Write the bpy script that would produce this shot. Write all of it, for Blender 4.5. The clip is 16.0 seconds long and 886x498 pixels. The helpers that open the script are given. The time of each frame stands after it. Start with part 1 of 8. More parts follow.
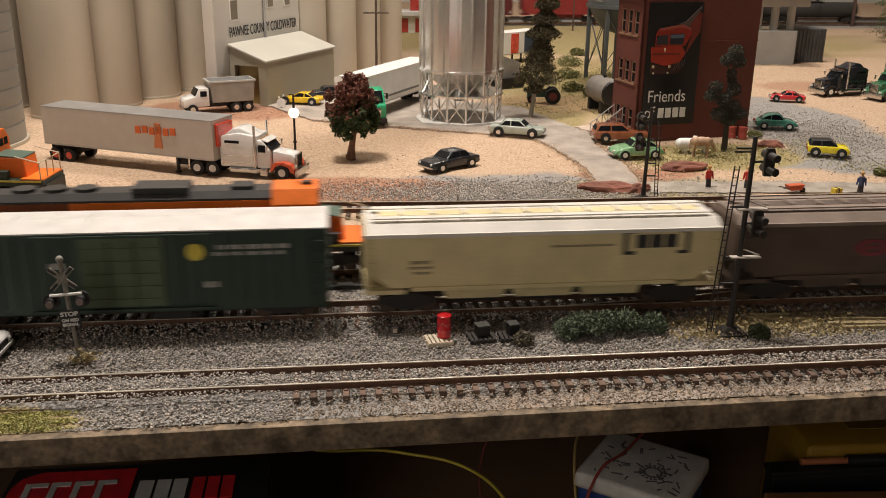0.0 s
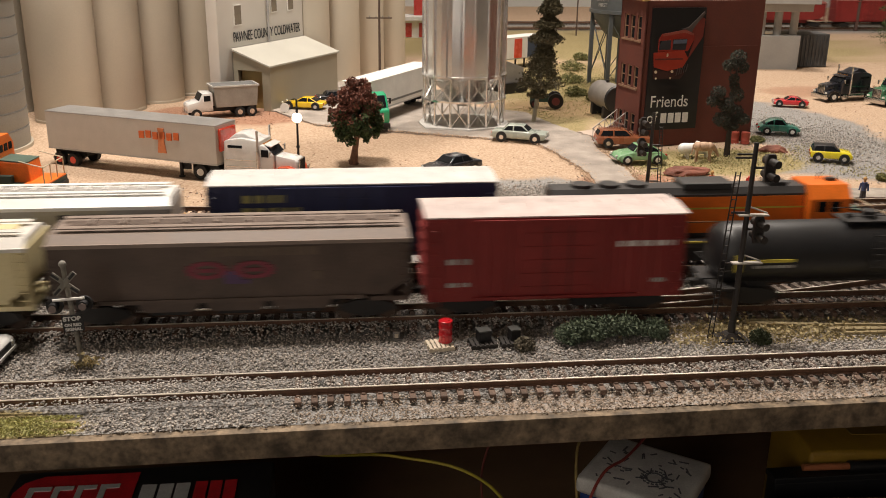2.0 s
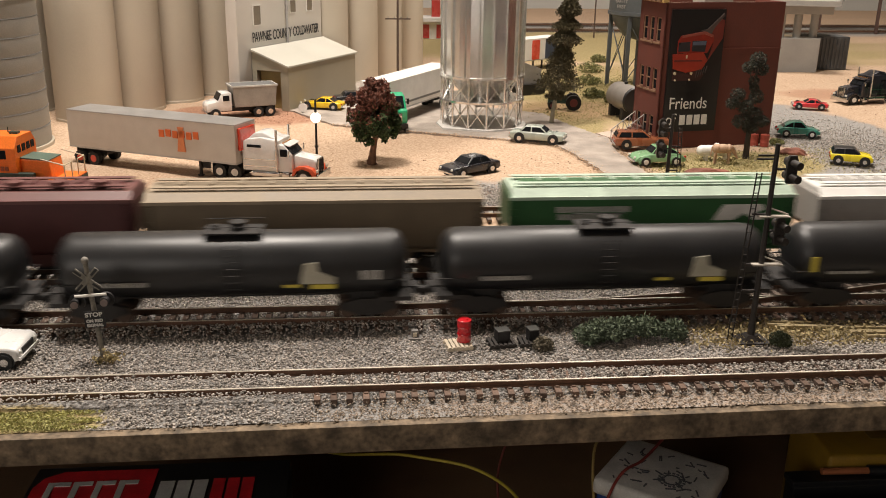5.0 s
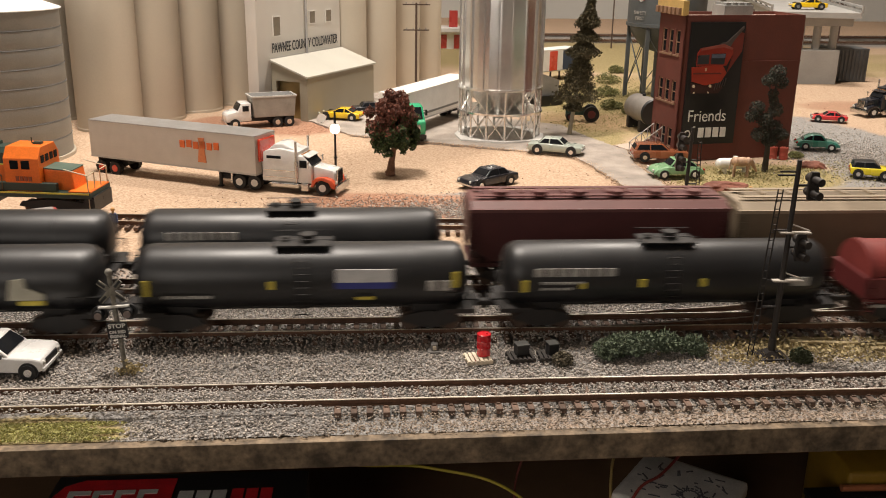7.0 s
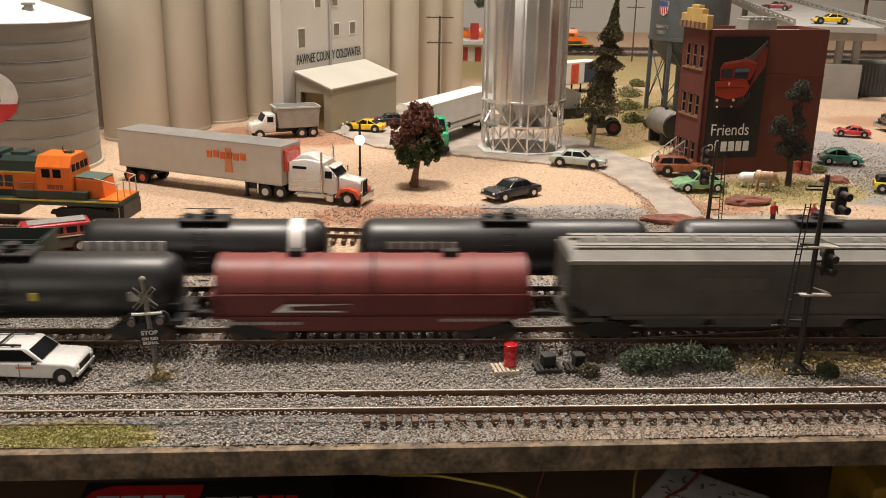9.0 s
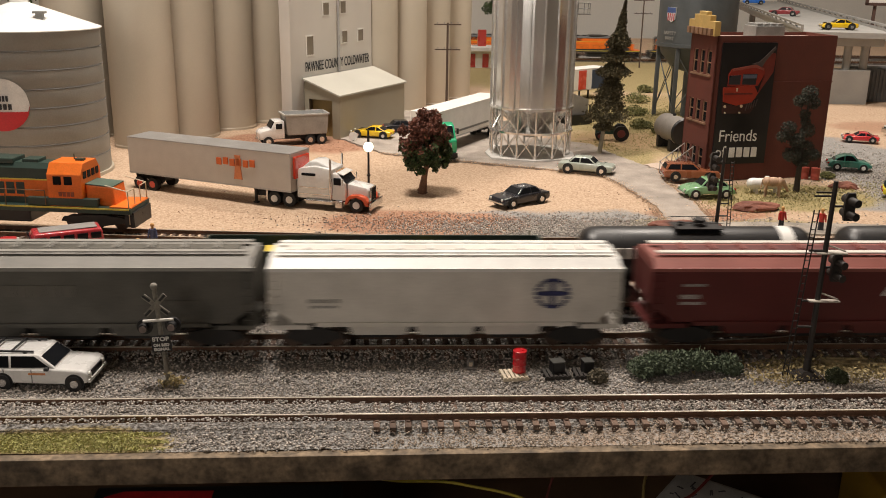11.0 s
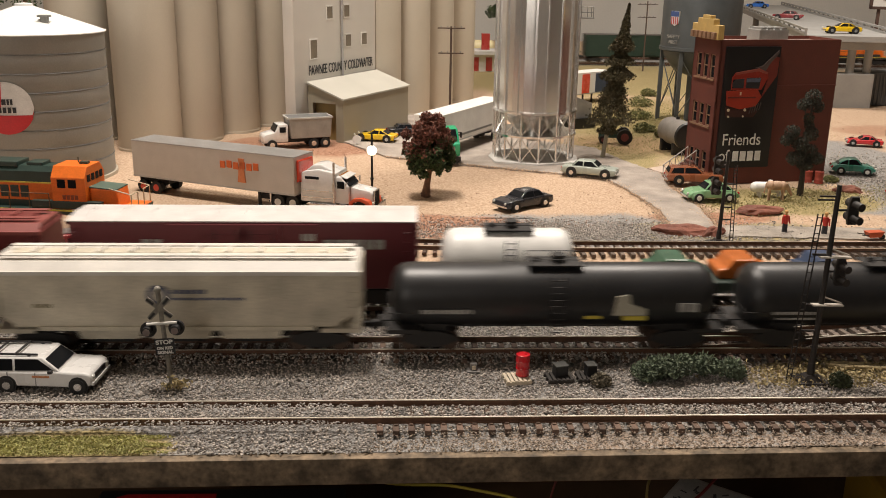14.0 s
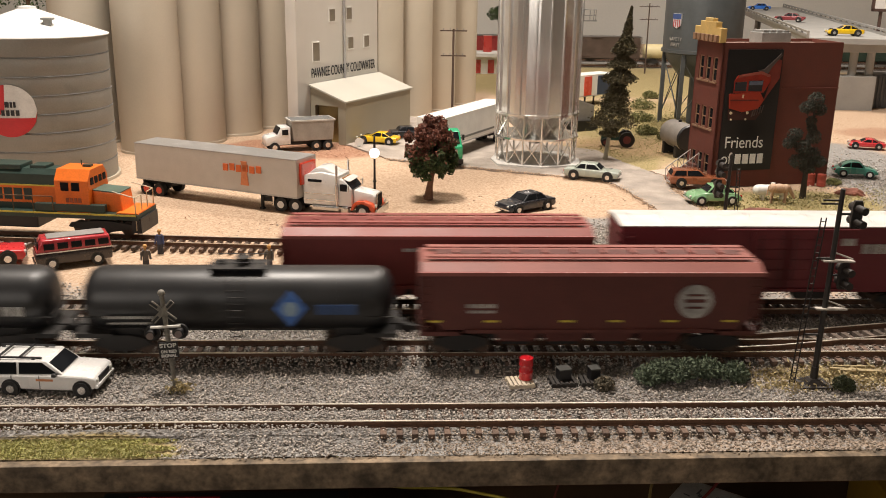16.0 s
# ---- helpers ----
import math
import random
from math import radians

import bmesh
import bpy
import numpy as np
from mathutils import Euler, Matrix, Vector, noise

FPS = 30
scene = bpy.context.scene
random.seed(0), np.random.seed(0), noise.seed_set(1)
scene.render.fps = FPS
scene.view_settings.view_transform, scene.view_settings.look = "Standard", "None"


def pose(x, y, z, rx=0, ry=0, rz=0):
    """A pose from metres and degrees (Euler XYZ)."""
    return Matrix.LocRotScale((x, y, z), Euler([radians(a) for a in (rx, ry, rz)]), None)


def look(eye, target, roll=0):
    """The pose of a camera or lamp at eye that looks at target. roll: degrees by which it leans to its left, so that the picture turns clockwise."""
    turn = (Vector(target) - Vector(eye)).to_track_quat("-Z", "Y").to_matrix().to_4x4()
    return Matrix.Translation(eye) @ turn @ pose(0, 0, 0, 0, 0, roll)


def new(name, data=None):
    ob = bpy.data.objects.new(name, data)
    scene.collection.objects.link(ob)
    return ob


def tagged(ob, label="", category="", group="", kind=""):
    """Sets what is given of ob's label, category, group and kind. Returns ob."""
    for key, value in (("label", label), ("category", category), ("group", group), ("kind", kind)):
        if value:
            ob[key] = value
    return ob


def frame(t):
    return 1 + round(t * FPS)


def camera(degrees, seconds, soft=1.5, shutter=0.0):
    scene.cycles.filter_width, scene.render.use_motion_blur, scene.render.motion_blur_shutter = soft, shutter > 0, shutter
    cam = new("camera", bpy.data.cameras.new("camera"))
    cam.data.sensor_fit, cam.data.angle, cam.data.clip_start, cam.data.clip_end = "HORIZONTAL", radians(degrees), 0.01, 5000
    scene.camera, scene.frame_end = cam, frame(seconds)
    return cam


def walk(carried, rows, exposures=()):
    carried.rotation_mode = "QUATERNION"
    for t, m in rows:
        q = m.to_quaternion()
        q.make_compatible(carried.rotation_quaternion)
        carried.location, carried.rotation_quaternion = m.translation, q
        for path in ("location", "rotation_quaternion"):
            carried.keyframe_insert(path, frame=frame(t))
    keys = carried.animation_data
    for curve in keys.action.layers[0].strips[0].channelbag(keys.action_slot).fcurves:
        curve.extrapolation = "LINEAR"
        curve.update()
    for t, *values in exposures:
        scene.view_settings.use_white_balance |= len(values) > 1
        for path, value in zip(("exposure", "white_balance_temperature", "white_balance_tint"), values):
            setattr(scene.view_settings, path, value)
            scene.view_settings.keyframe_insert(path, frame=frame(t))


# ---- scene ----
cam = camera(51.2, 16.0, soft=0.95, shutter=0.8)
PATH = [
    (0, (-0.006, -0.354, 0.187), (0.215, 1.524, -0.464), 0.7),
    (0.5, (-0.005, -0.354, 0.186), (0.214, 1.524, -0.465), 0.6),
    (1, (-0.005, -0.354, 0.186), (0.214, 1.525, -0.465), 0.6),
    (1.5, (-0.005, -0.354, 0.186), (0.213, 1.526, -0.462), 0.6),
    (2, (-0.005, -0.355, 0.188), (0.208, 1.527, -0.455), 0.7),
    (2.5, (-0.005, -0.355, 0.186), (0.203, 1.527, -0.458), 0.8),
    (3, (-0.007, -0.356, 0.186), (0.192, 1.527, -0.457), 0.9),
    (3.5, (-0.007, -0.356, 0.186), (0.185, 1.528, -0.458), 0.9),
    (4, (-0.007, -0.355, 0.187), (0.184, 1.53, -0.455), 0.9),
    (6.5, (-0.009, -0.357, 0.187), (0.148, 1.534, -0.445), 0.8),
    (7, (-0.01, -0.356, 0.19), (0.14, 1.538, -0.433), 0.9),
    (7.5, (-0.011, -0.358, 0.19), (0.13, 1.539, -0.427), 1.0),
    (8, (-0.013, -0.359, 0.189), (0.124, 1.54, -0.425), 1.1),
    (8.5, (-0.014, -0.36, 0.191), (0.117, 1.54, -0.418), 1.2),
    (9, (-0.016, -0.36, 0.191), (0.099, 1.544, -0.409), 1.1),
    (11.5, (-0.017, -0.362, 0.192), (0.082, 1.547, -0.396), 0.9),
    (12, (-0.017, -0.36, 0.192), (0.084, 1.549, -0.396), 0.9),
    (12.5, (-0.018, -0.36, 0.194), (0.085, 1.551, -0.39), 1.0),
    (13, (-0.017, -0.361, 0.194), (0.082, 1.551, -0.385), 0.9),
    (13.5, (-0.016, -0.362, 0.193), (0.08, 1.55, -0.386), 0.8),
    (14, (-0.017, -0.362, 0.192), (0.075, 1.549, -0.389), 0.9),
    (14.5, (-0.018, -0.362, 0.193), (0.076, 1.549, -0.391), 0.9),
    (15, (-0.018, -0.36, 0.192), (0.078, 1.55, -0.391), 0.9),
    (15.5, (-0.018, -0.361, 0.194), (0.075, 1.551, -0.386), 0.9),
    (16, (-0.018, -0.362, 0.193), (0.071, 1.551, -0.385), 0.9),
]
walk(cam, [(t, look(eye, target, roll)) for t, eye, target, roll in PATH],
     [(0, 0.12), (0.5, 0.18), (1, 0.33), (1.5, 0.31), (2, 0.28), (3, 0.34), (4, 0.38), (7, 0.40), (8.5, 0.34), (9, 0.33), (11.4, 0.14), (12.5, 0.15), (14, 0.19), (15.5, 0.23), (16, 0.44)])

# ---- light ----
world = bpy.data.worlds.new("room_world")
scene.world = world
world.use_nodes = True
world.node_tree.nodes["Background"].inputs[0].default_value = (1.0, 0.9, 0.78, 1)
world.node_tree.nodes["Background"].inputs[1].default_value = 0.05


def area(x, y, z, size, power, colour, tilt=0.0):
    d = bpy.data.lights.new("unseen_lamp", "AREA")
    d.shape, d.size, d.energy, d.color = "DISK", size, power, colour
    ob = new("unseen_lamp", d)
    ob.matrix_world = pose(x, y, z, tilt, 0, 0)
    return ob


# two overhead lamps, out of view
area(-0.20, 0.33, 1.36, 0.26, 20.5, (1.0, 0.90, 0.80))
area(0.50, 0.95, 1.36, 0.26, 14.5, (1.0, 0.90, 0.80))
# low unseen lamp added at the front to brighten side faces and the shelf
area(-0.90, -1.45, 0.56, 0.90, 5.0, (1.0, 0.90, 0.80)).matrix_world = look((-0.90, -1.45, 0.56), (-0.05, 0.2, -0.1))

# ---- materials ----
MATS = {}


def mat(name, col, rough=0.55, metal=0.0, var=0.14, scale=90.0, bump=0.12, fine=900.0, island=0.0, glow=0.0, obj=0.0, coat=0.0):
    if name in MATS:
        return MATS[name]
    m = bpy.data.materials.new(name)
    m.use_nodes = True
    nt = m.node_tree
    n, l = nt.nodes, nt.links
    b = n["Principled BSDF"]
    b.inputs["Roughness"].default_value, b.inputs["Metallic"].default_value = rough, metal
    if coat:
        b.inputs["Coat Weight"].default_value = coat
    tc = n.new("ShaderNodeTexCoord")
    big, small = n.new("ShaderNodeTexNoise"), n.new("ShaderNodeTexNoise")
    for node, sc, det in ((big, scale, 6.0), (small, fine, 3.0)):
        node.inputs["Scale"].default_value, node.inputs["Detail"].default_value = sc, det
        l.new(tc.outputs["Object"], node.inputs["Vector"])
    ramp = n.new("ShaderNodeMapRange")
    ramp.inputs["From Min"].default_value, ramp.inputs["From Max"].default_value = 0.3, 0.7
    ramp.inputs["To Min"].default_value, ramp.inputs["To Max"].default_value = 1 - var, 1 + var
    l.new(big.outputs["Fac"], ramp.inputs["Value"])
    r2 = n.new("ShaderNodeMapRange")
    r2.inputs["From Min"].default_value, r2.inputs["From Max"].default_value = 0.3, 0.7
    r2.inputs["To Min"].default_value, r2.inputs["To Max"].default_value = 1 - var * 0.6, 1 + var * 0.6
    l.new(small.outputs["Fac"], r2.inputs["Value"])
    mul = n.new("ShaderNodeMath")
    mul.operation = "MULTIPLY"
    l.new(ramp.outputs[0], mul.inputs[0]), l.new(r2.outputs[0], mul.inputs[1])
    last = mul.outputs[0]
    for amount, kind, sock in ((island, "ShaderNodeNewGeometry", "Random Per Island"), (obj, "ShaderNodeObjectInfo", "Random")):
        if amount:
            g, mr, mm = n.new(kind), n.new("ShaderNodeMapRange"), n.new("ShaderNodeMath")
            mr.inputs["To Min"].default_value, mr.inputs["To Max"].default_value = 1 - amount, 1 + amount
            mm.operation = "MULTIPLY"
            l.new(g.outputs[sock], mr.inputs["Value"])
            l.new(last, mm.inputs[0]), l.new(mr.outputs[0], mm.inputs[1])
            last = mm.outputs[0]
    sc = n.new("ShaderNodeVectorMath")
    sc.operation = "SCALE"
    sc.inputs[0].default_value = col[:3]
    l.new(last, sc.inputs["Scale"])
    l.new(sc.outputs[0], b.inputs["Base Color"])
    rr = n.new("ShaderNodeMapRange")
    rr.inputs["To Min"].default_value, rr.inputs["To Max"].default_value = max(0.02, rough - 0.12), min(1, rough + 0.12)
    l.new(big.outputs["Fac"], rr.inputs["Value"])
    l.new(rr.outputs[0], b.inputs["Roughness"])
    if bump:
        bp = n.new("ShaderNodeBump")
        bp.inputs["Strength"].default_value, bp.inputs["Distance"].default_value = bump, 0.0006
        l.new(small.outputs["Fac"], bp.inputs["Height"])
        l.new(bp.outputs[0], b.inputs["Normal"])
    if glow:
        b.inputs["Emission Color"].default_value = (1.0, 0.85, 0.62, 1)
        b.inputs["Emission Strength"].default_value = glow
    MATS[name] = m
    return m


BLACK = mat("black_plastic", (0.012, 0.012, 0.013), 0.42)
DARK = mat("dark_underframe", (0.018, 0.016, 0.015), 0.7)
WHEEL = mat("tyre_rubber", (0.015, 0.015, 0.015), 0.75)
STEELW = mat("wheel_steel", (0.09, 0.06, 0.045), 0.5, 0.5)
CHROME = mat("chrome", (0.6, 0.6, 0.6), 0.2, 1.0, 0.05)
WHITE = mat("white_paint", (0.74, 0.73, 0.70), 0.4, var=0.06)
LETTER = mat("white_lettering", (0.66, 0.65, 0.62), 0.6, var=0.12)
LETTER_OLD = mat("faded_lettering", (0.36, 0.35, 0.33), 0.7, var=0.3)
LETTER_BLACK = mat("black_lettering", (0.02, 0.02, 0.022), 0.6)
LETTER_YELLOW = mat("yellow_lettering", (0.55, 0.45, 0.06), 0.6)
GLASS = mat("dark_window", (0.012, 0.013, 0.015), 0.15, var=0.05, bump=0)
GLASS.node_tree.nodes["Principled BSDF"].inputs["Specular IOR Level"].default_value = 0.08
RAIL = mat("rail_rust", (0.13, 0.068, 0.042), 0.55, 0.3, 0.25, 200)
RAILTOP = mat("rail_top", (0.78, 0.72, 0.62), 0.42, 0.9, 0.1)
TIE = mat("weathered_tie", (0.115, 0.075, 0.055), 0.85, var=0.25, scale=300, obj=0.3)
TIES = mat("weathered_ties", (0.13, 0.10, 0.08), 0.85, var=0.25, scale=300, island=0.3)


# ---- mesh tools ----
class Mesh:
    def __init__(self):
        self.bm = bmesh.new()

    def _bevel(self, verts, bev, seg=2):
        if bev:
            edges = {e for v in verts for e in v.link_edges}
            bmesh.ops.bevel(self.bm, geom=list(edges), offset=bev, segments=seg, affect="EDGES", profile=0.6)

    def box(self, x, y, z, sx, sy, sz, bev=0.0, m=None):
        r = bmesh.ops.create_cube(self.bm, size=1.0, matrix=(m or Matrix()) @ Matrix.LocRotScale((x, y, z), None, (sx, sy, sz)))
        self._bevel(r["verts"], bev)
        return self

    def cyl(self, p, q, r, r2=None, n=16, caps=True):
        p, q = Vector(p), Vector(q)
        d = q - p
        m = Matrix.Translation((p + q) / 2) @ d.to_track_quat("Z", "Y").to_matrix().to_4x4()
        bmesh.ops.create_cone(self.bm, cap_ends=caps, segments=n, radius1=r, radius2=r if r2 is None else r2, depth=d.length, matrix=m)
        return self

    def ball(self, x, y, z, r, n=2, s=(1, 1, 1)):
        bmesh.ops.create_icosphere(self.bm, subdivisions=n, radius=r, matrix=Matrix.LocRotScale((x, y, z), None, s))
        return self

    def prism(self, pts, a, b, axis="y", bev=0.0, taper=None):
        """A flat outline drawn out from a to b: along y the outline is in x, z; along x in y, z; along z in x, y."""
        put = {"y": lambda u, v, w: (u, w, v), "x": lambda u, v, w: (w, u, v), "z": lambda u, v, w: (u, v, w)}[axis]
        lo = [self.bm.verts.new(put(u, v, a)) for u, v in pts]
        hi = [self.bm.verts.new(put(u, v, b)) for u, v in (taper or pts)]
        fs = [self.bm.faces.new(lo[::-1]), self.bm.faces.new(hi)]
        for i in range(len(pts)):
            j = (i + 1) % len(pts)
            fs.append(self.bm.faces.new((lo[i], lo[j], hi[j], hi[i])))
        bmesh.ops.recalc_face_normals(self.bm, faces=fs)
        self._bevel(lo + hi, bev)
        return self

    def revolve(self, prof, n=32, cx=0.0, cy=0.0):
        rings = [[self.bm.verts.new((cx + r * math.cos(2 * math.pi * i / n), cy + r * math.sin(2 * math.pi * i / n), z)) for i in range(n)] for r, z in prof]
        for a, b in zip(rings, rings[1:]):
            for i in range(n):
                self.bm.faces.new((a[i], a[(i + 1) % n], b[(i + 1) % n], b[i]))
        self.bm.faces.new(rings[0][::-1]), self.bm.faces.new(rings[-1])
        return self

    def data(self, name, material, smooth=None):
        me = bpy.data.meshes.new(name)
        bmesh.ops.recalc_face_normals(self.bm, faces=self.bm.faces)
        self.bm.to_mesh(me)
        self.bm.free()
        me.materials.append(material)
        if smooth:
            me.shade_smooth()
            me.set_sharp_from_angle(angle=radians(smooth))
        return me


APART = {"roof_blower", "side_sill", "top_chord", "side_ribs", "end_ribs", "weld_seams", "lettering", "yellow_marks", "stair", "side_wall", "end_wall", "door_rod", "door_track", "bottom_rail", "reflectors", "grilles", "cab_windows", "emblem_bars", "graffiti", "logo_bars", "white_bars", "red_bars", "poster_bars", "letter_bars", "shield_stripes", "hood_band", "parapet", "poster_windscreen", "poster_headlights", "cab_lights", "end_frame", "brake_gear", "emblem_frame", "number_bars", "lettering_bars", "end_rail", "end_railing", "blade_bars", "emblem"}


def pieces(bm):
    """The loose pieces of a mesh, as lists of faces."""
    seen, out = set(), []
    for f in bm.faces:
        if f in seen:
            continue
        todo, group = [f], []
        seen.add(f)
        while todo:
            q = todo.pop()
            group.append(q)
            for v in q.verts:
                for o in v.link_faces:
                    if o not in seen:
                        seen.add(o)
                        todo.append(o)
        out.append(group)
    return out


def part(name, mesh, material, parent, label="", smooth=35):
    if name in APART:
        groups = pieces(mesh.bm)
        if len(groups) > 1:
            name = {"side_ribs": "side_rib", "end_ribs": "end_rib", "weld_seams": "weld_seam", "grilles": "grille", "cab_windows": "cab_window", "yellow_marks": "yellow_mark", "reflectors": "reflector", "stair": "stair_step"}.get(name, name.removesuffix("s"))
            first = None
            for g in groups:
                m = Mesh()
                vs = {v: m.bm.verts.new(v.co) for v in {v for f in g for v in f.verts}}
                for f in g:
                    m.bm.faces.new([vs[v] for v in f.verts])
                o = part(name, m, material, parent, label, smooth)
                first = first or o
            mesh.bm.free()
            return first
    ob = new(name, mesh.data(name, material, smooth))
    ob.parent = parent
    if label:
        ob["label"] = label
    return ob


def thing(name, m, label, category, group="", kind=""):
    ob = new(name)
    ob.empty_display_size = 0.01
    ob.matrix_world = m
    return tagged(ob, label, category, group, kind)


def solid(name, mesh, material, m, label, category, group="", kind="", smooth=35):
    ob = new(name, mesh.data(name, material, smooth))
    ob.matrix_world = m
    return tagged(ob, label, category, group, kind)


def cloud(name, verts, faces, material, smooth=False):
    me = bpy.data.meshes.new(name)
    nv, nf = len(verts), len(faces)
    me.vertices.add(nv)
    me.vertices.foreach_set("co", np.ascontiguousarray(verts, dtype=np.float32).ravel())
    k = faces.shape[1]
    me.loops.add(nf * k)
    me.loops.foreach_set("vertex_index", np.ascontiguousarray(faces, dtype=np.int32).ravel())
    me.polygons.add(nf)
    me.polygons.foreach_set("loop_start", np.arange(0, nf * k, k, dtype=np.int32))
    me.update(calc_edges=True)
    me.materials.append(material)
    return new(name, me)


OCTV = np.array([[1, 0, 0], [-1, 0, 0], [0, 1, 0], [0, -1, 0], [0, 0, 1], [0, 0, -1]], float)
OCTF = np.array([[0, 2, 4], [2, 1, 4], [1, 3, 4], [3, 0, 4], [2, 0, 5], [1, 2, 5], [3, 1, 5], [0, 3, 5]])


def stones(name, xy, z, lo, hi, material, rng, flat=0.75):
    """Small angular stones at the given places."""
    n = len(xy)
    size = rng.uniform(lo, hi, n)[:, None, None]
    v = OCTV[None] * rng.uniform(0.55, 1.15, (n, 6, 1)) * size
    q = rng.normal(size=(n, 3, 3))
    q, _ = np.linalg.qr(q)
    v = np.einsum("nij,nkj->nki", q, v)
    v[:, :, 2] *= flat
    v += np.concatenate([xy, z[:, None]], 1)[:, None, :]
    f = (OCTF[None] + (np.arange(n) * 6)[:, None, None]).reshape(-1, 3)
    return cloud(name, v.reshape(-1, 3), f, material)


def lettering(words, height, material, parent, m, name="lettering", label="", extrude=0.00015, width=None, bold=0.0):
    c = bpy.data.curves.new(name, "FONT")
    c.body, c.size, c.extrude, c.align_x, c.offset = words, height * 1.4, extrude, "CENTER", bold
    t = new(name, c)
    bpy.context.view_layer.update()
    me = bpy.data.meshes.new_from_object(t.evaluated_get(bpy.context.evaluated_depsgraph_get()))
    bpy.data.objects.remove(t)
    bpy.data.curves.remove(c)
    me.name = name
    me.materials.clear()
    me.materials.append(material)
    if width:
        xs = [v.co.x for v in me.vertices]
        k = width / (max(xs) - min(xs))
        for v in me.vertices:
            v.co.x *= k
    ob = new(name, me)
    ob.parent = parent
    ob.matrix_local = m
    if label:
        ob["label"] = label
    return ob

# ---- room and table ----
PLASTER = mat("beige_wall_paint", (0.79, 0.755, 0.69), 0.8, var=0.04, scale=3, fine=200)
CEIL = mat("white_ceiling_paint", (0.78, 0.76, 0.72), 0.9, var=0.03, scale=4)
CARPET = mat("brown_carpet", (0.10, 0.065, 0.045), 0.95, scale=12, var=0.2)
FASCIA = mat("mottled_table_edge", (0.16, 0.118, 0.076), 0.75, var=0.6, scale=110, fine=420, bump=0.4)
PLY = mat("plywood_underside", (0.16, 0.095, 0.05), 0.7, scale=20, var=0.2)


def structure(name, mesh, material, label, category):
    return solid(name, mesh, material, Matrix(), label, category, kind="structure")


structure("room_floor", Mesh().box(0, 0.2, -1.0, 8, 6.2, 0.1), CARPET, "brown carpeted floor of the layout room", "floor")
structure("ceiling", Mesh().box(0, 0.2, 1.46, 8, 6.2, 0.1), CEIL, "white painted ceiling above the railway layout", "ceiling")
structure("wall_north", Mesh().box(0, 2.7, 0.23, 8, 0.1, 2.5), PLASTER, "plain beige painted wall behind the layout", "wall")
structure("wall_south", Mesh().box(0, -2.9, 0.23, 8, 0.1, 2.5), PLASTER, "plain beige painted wall of the room", "wall")
structure("wall_west", Mesh().box(-4.0, -0.1, 0.23, 0.1, 5.5, 2.5), PLASTER, "plain beige painted side wall", "wall")
structure("wall_east", Mesh().box(4.0, -0.1, 0.23, 0.1, 5.5, 2.5), PLASTER, "plain beige painted side wall", "wall")
table = thing("layout_table", Matrix(), "wooden layout table with a mottled grey-green painted edge", "table", kind="structure")
def front(x):
    """The table's front edge, which runs a little askew to the tracks."""
    return -0.0182 + 0.0105 * max(-0.6, min(0.6, x))


part("table_edge", Mesh().prism([(-3.3, front(-3.3) - 0.005), (-0.6, front(-0.6) - 0.005), (0.6, front(0.6) - 0.005), (3.3, front(3.3) - 0.005), (3.3, front(3.3)), (0.6, front(0.6)), (-0.6, front(-0.6)), (-3.3, front(-3.3))], -0.0128, -0.0008, "z", 0.0006), FASCIA, table, "mottled grey-green painted edge board")
part("table_board", Mesh().box(0, 1.17, -0.0090, 6.6, 2.32, 0.006), PLY, table)
part("lower_shelf", Mesh().box(0, 0.19, -0.21, 6.6, 0.5, 0.02), PLY, table, "dark brown lower shelf")
part("back_panel", Mesh().box(0, 0.45, -0.11, 6.6, 0.02, 0.18), PLY, table, "dark back panel")

# ---- ground ----
TRACKS = {"A": 0.0083, "B": 0.083, "C": 0.146}


def track_d(x):
    """The siding behind, which bends away to the west."""
    return 0.262 if x > 0.1 else 0.262 + 0.105 * ((0.1 - x) ** 1.35)


def ground_height(x, y):
    v = Vector((x * 22, y * 22, 0.3))
    h = 0.0011 * noise.noise(v) + 0.0005 * noise.noise(v * 4.1)
    if y < 0.33:
        h *= 0.5
    return h - 0.0006


gx = np.concatenate([np.arange(-3.3, -0.6, 0.15), np.arange(-0.6, 0.8, 0.005), np.arange(0.8, 3.31, 0.1)])
gy = np.concatenate([np.arange(-0.021, 1.0, 0.005), np.arange(1.0, 2.35, 0.05)])
gm = bmesh.new()
lay = gm.verts.layers.float_color.new("soil")


